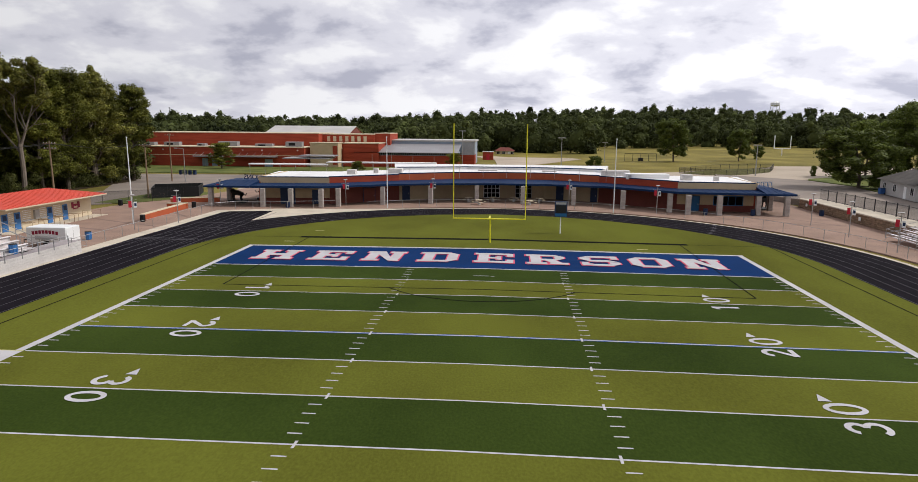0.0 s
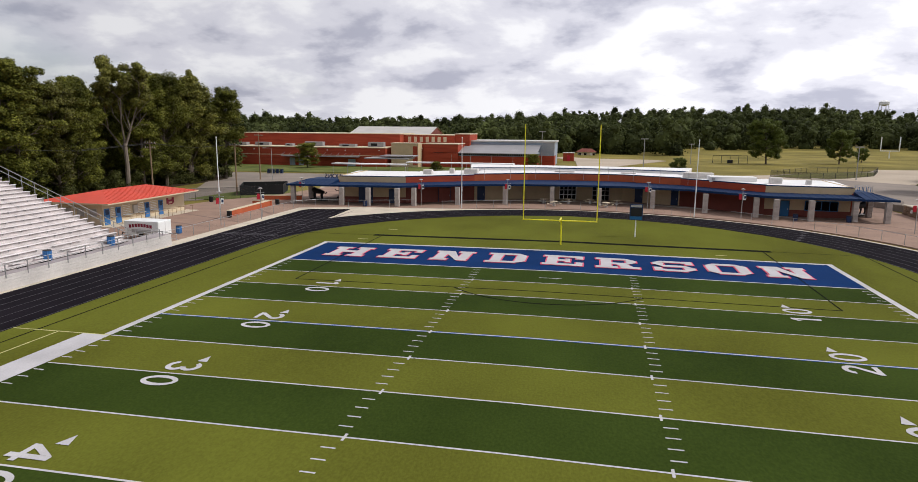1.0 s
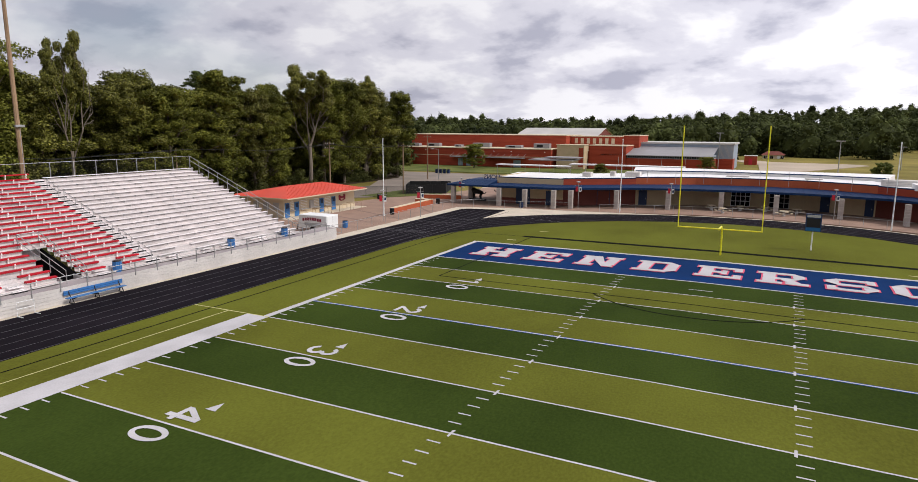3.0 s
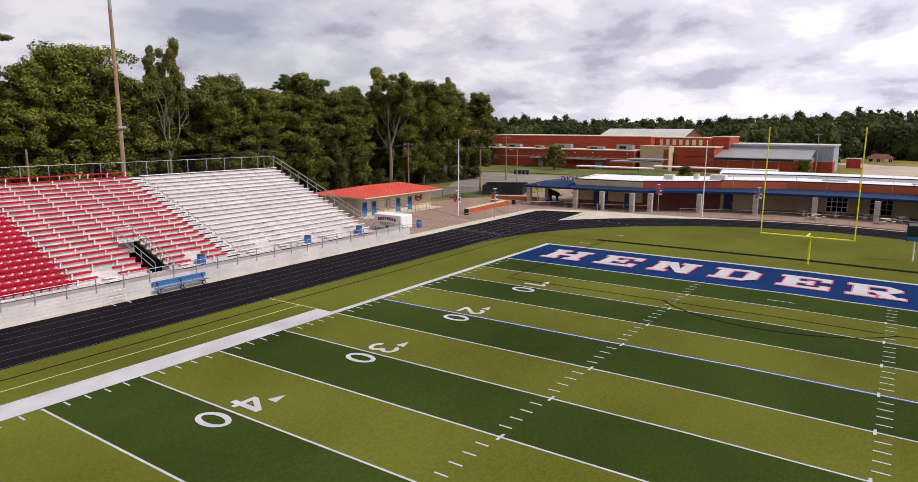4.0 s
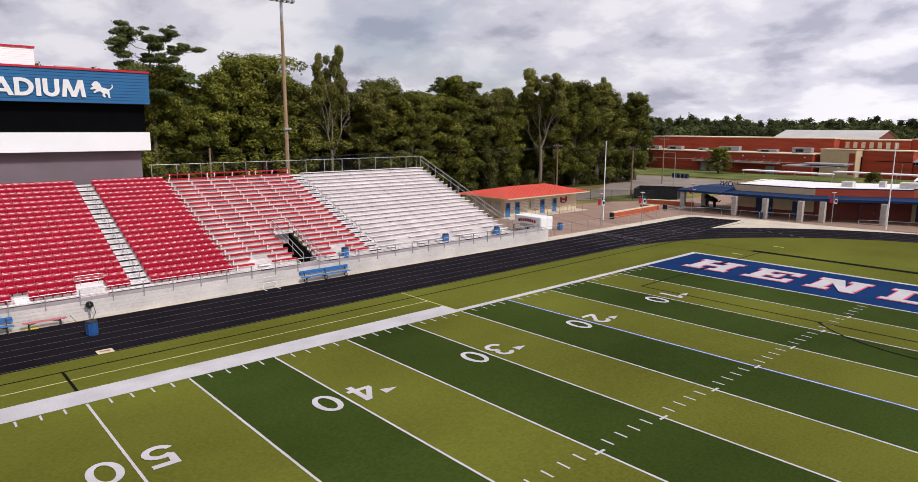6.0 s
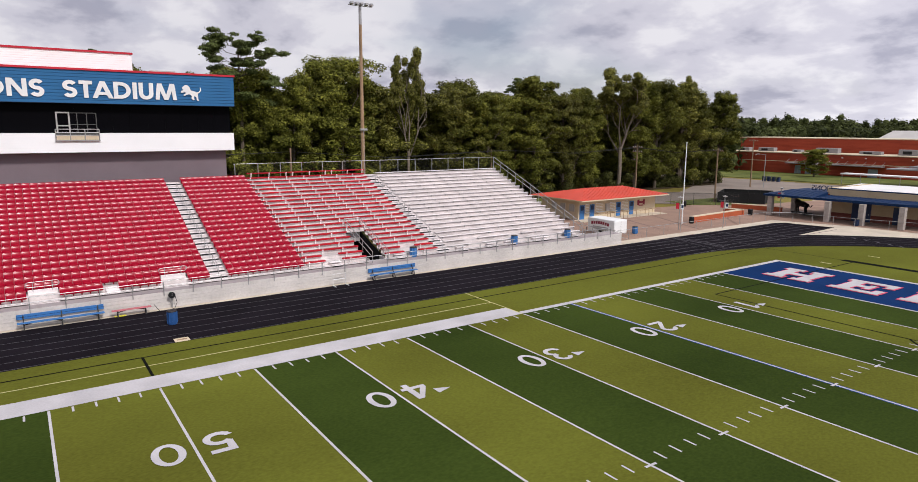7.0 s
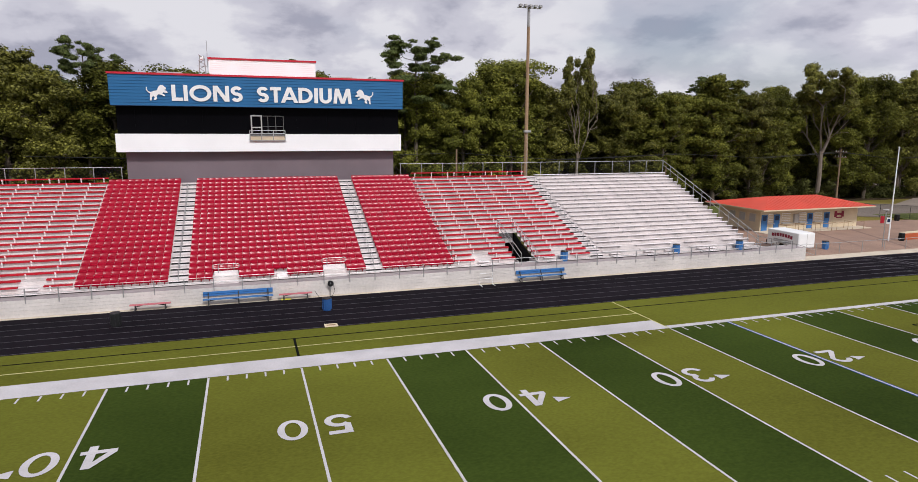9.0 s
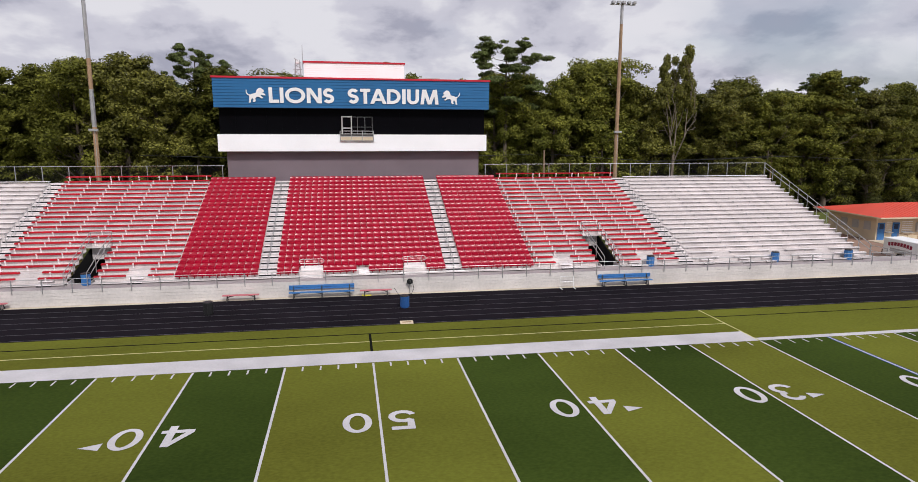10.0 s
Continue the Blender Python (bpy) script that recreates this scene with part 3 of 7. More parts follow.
for y, w in ((66.0, 0.05), (70.0, 0.05), (57.5, 0.08), (58.3, 0.05)):
    part("start_mark", boxes(((-R_OUT, y - w, G), (-32.0, y + w, G + 0.027))), M["track_line"], track)
for t in (36, 132):
    c, s = math.cos(radians(t)), math.sin(radians(t))
    for k in range(LANES):
        r = R_IN + 0.6 + 1.25 * k
        a = radians(t + k * 1.2)
        ob = part("stagger_mark", boxes(((-0.45, -0.12, 0), (0.45, 0.12, 0.004))), M["track_line"], track)
        ob.matrix_basis = pose(r * math.cos(a), TC + r * math.sin(a), G + 0.028, 0, 0, math.degrees(a))
# pale concrete kerb outside the track
solid("kerb", band(oval(R_OUT), oval(R_OUT + 0.5), G + 0.002), M["concrete"], "pale concrete apron round the running track", "pavement")
solid("apron", slab([(-40.7, -60), (-R_OUT - 0.2, -60), (-R_OUT - 0.2, 62), (-30, 73), (-25, 79.5), (-19, 83.6), (-11, 87.0), (-11, 88.0), (-22, 86.0), (-32, 85.0), (-40.7, 82)], G - 0.03, G - 0.001), M["concrete"], "pale concrete apron at the chute's end", "pavement")

# ---- west grandstand ----
ROWS_N, TREAD, RISE = 20, 0.783, 0.310
X0, Z0 = -41.07, 1.10  # first row's seat line and its foot level
Y_END = 44.8
FRONT = -39.4          # front face of the walkway
WALK_Z = 0.98


def row_x(i):
    return X0 - TREAD * i


def row_z(i):
    return Z0 + RISE * i


stand = thing("grandstand", pose(0, 0, 0), "long aluminium grandstand with red and silver seating rows", "grandstand")
# sections along y: (start, end, kind)
SECT = [(-44.98, -28.06, "silver"), (-26.8, -14.08, "red"), (-13.99, -7.99, "chair"), (-6.64, 6.42, "chair"), (7.77, 13.77, "chair"), (13.86, 26.58, "red"), (27.84, 44.76, "silver")]
AISLES = [(-28.06, -26.8), (-7.99, -6.64), (6.42, 7.77), (26.58, 27.84)]
VOM = [(-21.29, -19.74), (19.52, 21.07)]  # stair openings


def gaps(a, b, i, floor=False):
    """Spans of row i between a and b that are not cut by a stair opening or a wheelchair bay."""
    cuts = []
    if i < 6:
        cuts += [(c - 0.15, d + 0.15) for c, d in VOM]
    if i < 2 and not floor:
        cuts += [(-17.42, -15.87), (15.65, 17.2), (-24.86, -23.32), (23.1, 24.65), (30.35, 31.8), (35.67, 37.22), (40.31, 41.67), (-32.02, -30.57), (-37.44, -35.89)]
    if i < 1 and not floor:
        cuts += [(-4.94, -3.11), (3.08, 4.92), (-0.59, 0.37)]
    out, p = [], a
    for c, d in sorted(cuts):
        if d > p and c < b:
            if c > p:
                out.append((p, c))
            p = max(p, d)
    if p < b:
        out.append((p, b))
    return [(u, v) for u, v in out if v - u > 0.25]


plank_cache = {}


def plank(name, length, w, t, m, bevel=0.008):
    key = (name, round(length, 2), m)
    if key not in plank_cache:
        plank_cache[key] = to_mesh(name, boxes(((-w / 2, 0, -t), (w / 2, length, 0)), bevel=bevel), M[m])
    return plank_cache[key]


for i in range(ROWS_N):
    x, z = row_x(i), row_z(i)
    for a, b in gaps(-Y_END, Y_END, i, True):
        # foot boards and the riser behind them
        share("foot_board", plank("foot_board", b - a, TREAD - 0.14, 0.05, "alu_deck"), stand, pose(x + 0.30, a, z))
        share("riser_board", plank("riser_board", b - a, 0.03, RISE - 0.02, "alu_deck"), stand, pose(x - 0.06, a, z + RISE - 0.03))
    for a, b, kind in SECT:
        if kind == "chair":
            continue
        for u, v in gaps(a, b, i):
            n = max(1, round((v - u) / 4.6))
            for k in range(n):
                w = (v - u) / n
                share("seat_plank", plank("red_seat_plank" if kind == "red" else "seat_plank", w - 0.03, 0.30, 0.12 if kind == "red" else 0.06, "red_plank" if kind == "red" else "alu"), stand, pose(x - 0.02, u + k * w, z + 0.43))
bracket = to_mesh("seat_bracket", boxes(((0.04, -0.045, -0.37), (0.11, 0.045, -0.05)), ((-0.14, -0.05, -0.14), (0.166, 0.05, 0.03))), M["alu"])
# silver rows: darker steel colour gives the brackets their shadow under the seats
bracket_shaded = to_mesh("seat_bracket", boxes(((0.04, -0.03, -0.16), (0.09, 0.03, 0.0)), ((-0.14, -0.04, -0.06), (0.12, 0.04, 0.0))), M["galv"])
for i in range(ROWS_N):
    for a, b, kind in SECT:
        if kind == "chair":
            continue
        y = a + 0.35
        while y < b:
            if any(u <= y <= v for u, v in gaps(a, b, i)):
                share("seat_bracket", bracket if kind == "red" else bracket_shaded, stand, pose(row_x(i) - 0.02, y, row_z(i) + 0.39))
            y += 1.83
# red chairs with moulded backs: a dished pan with a rolled lip, a curved back, one leg
bm = bmesh.new()
side = [(-0.02, 0.425), (0.10, 0.432), (0.16, 0.43), (0.205, 0.405), (0.235, 0.355), (0.25, 0.29), (0.245, 0.23), (0.215, 0.19), (0.15, 0.185)]
shell = [(-0.290, 0.660), (-0.276, 0.674), (-0.262, 0.660), (-0.257, 0.645), (-0.240, 0.590), (-0.214, 0.540), (-0.182, 0.492), (-0.149, 0.455), (-0.10, 0.428)] + side
grid = []
for k, f in enumerate((-1.0, -0.8, -0.45, 0.0, 0.45, 0.8, 1.0)):
    row = []
    for q, (px, pz) in enumerate(shell):
        if q < 9:
            px, pz = px + 0.024 * f * f, pz - (0.03 if abs(f) == 1 and q < 3 else 0)
        elif q < 12:
            pz += 0.02 * abs(f) ** 3
        else:
            px -= 0.06 * f * f
        row.append(bm.verts.new((px, 0.264 * f, pz)))
    grid.append(row)
for ga, gb in zip(grid, grid[1:]):
    for q in range(len(shell) - 1):
        f = bm.faces.new((ga[q], gb[q], gb[q + 1], ga[q + 1]))
        f.material_index = 1 if 3 <= q <= 7 else 0
# the back's rear skin
grid = []
for f in (-1.0, 0.0, 1.0):
    grid.append([bm.verts.new((px + 0.024 * f * f, 0.262 * f, pz)) for px, pz in ((-0.290, 0.658), (-0.275, 0.56), (-0.20, 0.46))])
for ga, gb in zip(grid, grid[1:]):
    for q in range(2):
        bm.faces.new((ga[q], gb[q], gb[q + 1], ga[q + 1]))
for f in bm.faces:
    f.smooth = True
box(bm, (-0.10, -0.035, 0.0), (-0.02, 0.035, 0.41))
bmesh.ops.recalc_face_normals(bm, faces=bm.faces)
chair_me = to_mesh("red_chair", bm, (M["red_seat"], M["red_pan"]))
far_v, far_f, near_count = [], [], 0
cv = np.array([v.co[:] for v in chair_me.vertices])
cf = [list(p.vertices) for p in chair_me.polygons]
for i in range(ROWS_N):
    for a, b, kind in SECT:
        if kind != "chair":
            continue
        for u, v in gaps(a, b, i):
            n = max(1, round((v - u) / 0.546))
            for k in range(n):
                y = u + (v - u) * (k + 0.5) / n
                at = (row_x(i), y, row_z(i))
                if i < 6 and near_count < 300:
                    share("red_chair", chair_me, stand, pose(*at))
                    near_count += 1
                else:
                    base = sum(len(q) for q in far_v)
                    far_v.append(cv + np.array(at))
                    far_f.append(base)
allv = np.concatenate(far_v)
step = len(cv)
faces = [[q + step * k for q in f] for k in range(len(far_v)) for f in cf]
smooth_flags = [p.use_smooth for p in chair_me.polygons] * len(far_v)
me = bpy.data.meshes.new("red_chair")
me.from_pydata(allv.tolist(), [], faces)
me.materials.append(M["red_seat"])
me.materials.append(M["red_pan"])
me.polygons.foreach_set("material_index", [p.material_index for p in chair_me.polygons] * len(far_v))
me.polygons.foreach_set("use_smooth", smooth_flags)
tagged(part("red_chair", me, None, stand, "red plastic chairs with moulded backs"), kind="stuff")
# aisles: half steps and centre rails
half = to_mesh("aisle_step", boxes(((-0.2, 0, -0.05), (0.2, 1.30, 0)), bevel=0.008), M["alu"])
# black strips below the treads, painting in the shadowed gaps
gap_shade = to_mesh("step_nose", boxes(((0.19, 0.02, -0.19), (0.215, 1.28, -0.045))), M["black"])
for a, b in AISLES:
    for i in range(ROWS_N):
        for h in (0, 1):
            x, z = row_x(i) - h * TREAD / 2 + 0.25, row_z(i) + h * RISE / 2 + 0.02
            share("aisle_step", half, stand, pose(x, a + 0.02, z))
            share("step_nose", gap_shade, stand, pose(x, a + 0.02, z))
    c = (a + b) / 2
    for g in range(0, ROWS_N - 2, 3):
        p, q = (row_x(g), c, row_z(g)), (row_x(g + 2), c, row_z(g + 2))
        up = Vector((0, 0, 0.95))
        part("aisle_rail", pipe([Vector(p), Vector(p) + up, Vector(q) + up, Vector(q)], [Vector(p) + up * 0.55, Vector(q) + up * 0.55], r=0.024), M["galv"], stand)
# walkway and its white ribbed front
part("walkway", boxes(((X0 - 0.2, -Y_END - 1.2, WALK_Z - 0.06), (FRONT, Y_END + 4.8, WALK_Z))), M["walk_deck"], stand)
n = 5
for k in range(n):
    z0 = G + (WALK_Z - G) * k / n
    part("front_board", boxes(((FRONT - 0.03, -Y_END - 1.2, z0 + 0.010), (FRONT + 0.012, Y_END + 4.8, z0 + (WALK_Z - G) / n)), bevel=0.006), M["fascia"], stand, "pale grey ribbed metal fascia board")
part("fascia_back", boxes(((FRONT - 0.06, -Y_END - 1.2, G), (FRONT - 0.03, Y_END + 4.8, WALK_Z - 0.01))), M["galv"], stand)
# front rail
y = -Y_END - 1.0
posts = []
while y < Y_END + 4.7:
    posts.append(y)
    y += 1.95
post_me = to_mesh("rail_post", boxes(((-0.03, -0.03, 0), (0.03, 0.03, 1.02))), M["galv"])
for y in posts:
    share("rail_post", post_me, stand, pose(FRONT + 0.03, y, WALK_Z - 0.25))
for h in (0.42, 0.77):
    part("front_rail", pipe([(FRONT + 0.03, posts[0], WALK_Z + h), (FRONT + 0.03, posts[-1], WALK_Z + h)], r=0.024), M["galv"], stand)
# back rail and slope rails at the ends
TOP_X, TOP_Z = row_x(ROWS_N - 1) - 0.55, row_z(ROWS_N - 1)
back_me = to_mesh("rail_post", boxes(((-0.03, -0.03, 0), (0.03, 0.03, 1.68))), M["galv"])
for s in (-1, 1):
    ys = np.linspace(12.95, Y_END, 15)
    for y in ys:
        share("rail_post", back_me, stand, pose(TOP_X, s * y, TOP_Z + 0.1))
    for h in (0.15, 1.75):
        part("back_rail", pipe([(TOP_X, s * 12.8, TOP_Z + h), (TOP_X, s * Y_END, TOP_Z + h)], r=0.026), M["galv"], stand)
    a, b = Vector((TOP_X, s * (Y_END + 0.06), TOP_Z + 1.75)), Vector((X0 + 0.4, s * (Y_END + 0.06), Z0 + 1.15))
    part("end_rail", pipe([a, b], [a - Vector((0, 0, 0.5)), b - Vector((0, 0, 0.5))], r=0.034), M["galv"], stand)
    for k in range(12):
        p = a.lerp(b, k / 11)
        part("rail_post", pipe([p, p - Vector((0, 0, 1.25))], r=0.032), M["galv"], stand)
    bm = bmesh.new()
    bm.faces.new([bm.verts.new(p) for p in ((TOP_X, s * 12.95, TOP_Z + 0.15), (TOP_X, s * Y_END, TOP_Z + 0.15), (TOP_X, s * Y_END, TOP_Z + 1.75), (TOP_X, s * 12.95, TOP_Z + 1.75))])
    part("back_net", bm, M["link"], stand)
    # a last raised red bench along the back rail
    for k in range(3):
        share("seat_plank", plank("red_seat_plank", 4.22, 0.30, 0.10, "red_plank"), stand, pose(TOP_X + 0.22, (14.0 + 4.26 * k) if s > 0 else -(14.0 + 4.26 * k) - 4.22, TOP_Z + 0.84))
        for q in (0.4, 2.2, 3.95):
            share("seat_bracket", bracket, stand, pose(TOP_X + 0.22, s * (14.0 + 4.26 * k + q), TOP_Z + 0.79))
# steel frames under the seats
for y in np.linspace(-Y_END, Y_END, 17):
    part("frame", pipe([(X0, y, G), (X0, y, Z0 - 0.1), (TOP_X, y, TOP_Z - 0.15), (TOP_X, y, G)], [((X0 + TOP_X) / 2, y, G), ((X0 + TOP_X) / 2, y, (Z0 + TOP_Z) / 2 - 0.15)], r=0.07), M["galv"], stand)
# stair openings with their rails
for a, b in VOM:
    c = (a + b) / 2
    xb = row_x(6)
    # steps are coloured black to suit the shade in the opening
    for k in range(7):
        part("stair_step", boxes(((row_x(k) - 0.1, a + 0.1, 0.85 - 0.18 * k), (row_x(k) + 0.5, b - 0.1, 0.90 - 0.18 * k))), M["black"], stand)
    # added black lining, in place of the shade under the seats
    part("stair_well", boxes(((xb - 3.0, a - 0.1, G), (X0 + 0.4, b + 0.1, G + 0.04)), ((xb - 3.1, a - 0.1, G), (xb - 3.0, b + 0.1, 3.2))), M["dark"], stand, "black stairwell lining standing in for shade")
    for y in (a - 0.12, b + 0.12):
        # side sheets, black for the same painted-in shade
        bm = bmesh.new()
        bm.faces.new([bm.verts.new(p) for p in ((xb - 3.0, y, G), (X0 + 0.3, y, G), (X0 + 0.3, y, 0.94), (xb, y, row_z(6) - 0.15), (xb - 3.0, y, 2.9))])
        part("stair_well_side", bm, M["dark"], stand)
    part("opening_back", boxes(((xb - 0.05, a, row_z(6) - 1.05), (xb, b, row_z(6) + 0.45))), M["alu_deck"], stand)
    for y in (a, b):
        part("opening_side", boxes(((X0 - 0.8, y - 0.02, 0.85), (X0 + 0.3, y + 0.02, 1.22))), M["alu_deck"], stand)
        p, q = Vector((xb, y, row_z(6) + 1.15)), Vector((X0 + 0.9, y, WALK_Z + 1.0))
        part("opening_rail", pipe([q - Vector((0, 0, 1)), q, p, p - Vector((0, 0, 1.15))], [q - Vector((0, 0, 0.5)), p - Vector((0, 0, 0.5))], r=0.03), M["galv"], stand)
        for f in (0.33, 0.66):
            m_ = q.lerp(p, f)
            part("opening_post", pipe([m_, m_ - Vector((0, 0, 1.1))], r=0.03), M["galv"], stand)
    part("opening_rail", pipe([(xb, a, row_z(6) + 1.15), (xb, b, row_z(6) + 1.15)], r=0.03), M["galv"], stand)
# wheelchair bays: white low panels with looped rails
for y in (-4.02, 4.0):
    part("bay_panel", boxes(((X0 - 0.45, y - 0.85, WALK_Z), (X0 - 0.40, y + 0.85, WALK_Z + 0.75)), bevel=0.01), M["alu"], stand)
    part("bay_floor", boxes(((X0 - 0.45, y - 0.85, WALK_Z), (X0 + 0.6, y + 0.85, WALK_Z + 0.05))), M["alu"], stand)
    xx = X0 - 0.42
    part("bay_rail", pipe([(xx, y - 0.78 - 0.17 * math.sin(t), WALK_Z + 1.10 - 0.17 * math.cos(t)) for t in np.linspace(0, math.pi, 7)] + [(xx, y + 0.78 + 0.17 * math.sin(t), WALK_Z + 1.10 + 0.17 * math.cos(t)) for t in np.linspace(0, math.pi, 7)] + [(xx, y - 0.78, WALK_Z + 0.93)], [(xx, y - 0.55, WALK_Z + 0.6), (xx, y - 0.55, WALK_Z + 1.27)], [(xx, y + 0.55, WALK_Z + 0.6), (xx, y + 0.55, WALK_Z + 1.27)], r=0.028), M["galv"], stand)
part("lower_step", boxes(((X0 - 0.2, -0.42, WALK_Z), (X0 + 0.45, 0.42, WALK_Z + 0.22)), ((X0 - 0.4, -0.42, WALK_Z + 0.22), (X0 + 0.1, 0.42, WALK_Z + 0.40)), bevel=0.01), M["alu"], stand)

# low entry steps between the walkway and the benches
for y in (22.52, 29.09, 32.67, 34.9, 38.47, 39.54, 43.41, 16.43, -16.64, -22.74, -29.31, -32.89, -38.69):
    part("entry_step", boxes(((X0 - 0.1, y - 0.5, WALK_Z + 0.10), (X0 + 0.75, y + 0.5, WALK_Z + 0.16)), ((X0 - 0.2, y - 0.5, WALK_Z + 0.30), (X0 + 0.35, y + 0.5, WALK_Z + 0.36)), bevel=0.01), M["alu"], stand)
    # black strip drawn as the shaded underside of the step
    part("step_nose", boxes(((X0 + 0.70, y - 0.48, WALK_Z + 0.005), (X0 + 0.72, y + 0.48, WALK_Z + 0.10))), M["black"], stand)

# ---- press box on the top of the stand ----
PX = -58.55
press = thing("press_box", pose(0.274, -0.109, 0.376), "blue and white press box above the grandstand with dark windows", "press box")
press.scale = (0.967, 0.967, 0.936)
part("lower_wall", boxes(((PX - 5.5, -12.9, 7.2), (PX - 0.9, 12.9, 10.5))), M["wall_mauve"], press, "mauve metal lower wall")


def ribbed(name, x, y0, y1, z0, z1, rib, m, lean=0.0, label="", deep=0.03):
    """A metal face with lapped horizontal ribs; lean moves its top forward."""
    bm = bmesh.new()
    n = max(1, round((z1 - z0) / rib))
    prof = []
    for k in range(n):
        za, zb = z0 + (z1 - z0) * k / n, z0 + (z1 - z0) * (k + 1) / n
        fa, fb = lean * k / n, lean * (k + 1) / n
        prof += [(x + fa + deep, za), (x + fb, zb - 0.02), (x + fb + deep, zb)]
    va = [bm.verts.new((px, y0, pz)) for px, pz in prof]
    vb = [bm.verts.new((px, y1, pz)) for px, pz in prof]
    for k in range(len(prof) - 1):
        bm.faces.new((va[k], vb[k], vb[k + 1], va[k + 1]))
    bmesh.ops.recalc_face_normals(bm, faces=bm.faces)
    ob = part(name, bm, M[m], press, label)
    return ob


part("floor_body", boxes(((PX - 6.0, -13.55, 10.4), (PX - 0.02, 13.55, 12.15))), M["wall_white"], press)
ribbed("white_band", PX, -13.56, 13.56, 10.4, 12.15, 0.22, "wall_white", 0.0, "white ribbed metal band", 0.0015)
part("dark_glazing", boxes(((PX - 5.9, -13.45, 12.15), (PX - 0.75, 13.45, 14.95))), M["dark_glass"], press, "row of dark tinted windows")
for k in range(19):
    y = -13.4 + 26.8 * k / 18
    part("mullion", boxes(((PX - 0.76, y - 0.03, 12.15), (PX - 0.73, y + 0.03, 14.95))), M["dark_glass"], press)
part("sign_body", boxes(((PX - 6.1, -13.75, 14.9), (PX - 0.02, 13.75, 17.75))), M["sign_blue"], press)
ribbed("sign_face", PX, -13.76, 13.76, 14.85, 17.75, 0.29, "sign_blue", 0.18, "blue ribbed metal sign face")
part("red_coping", boxes(((PX - 6.2, -13.85, 17.75), (PX + 0.28, 13.85, 17.93))), M["trim_red"], press)
part("sign_soffit", boxes(((PX - 0.8, -13.75, 14.82), (PX + 0.02, 13.75, 14.9))), M["navy"], press)


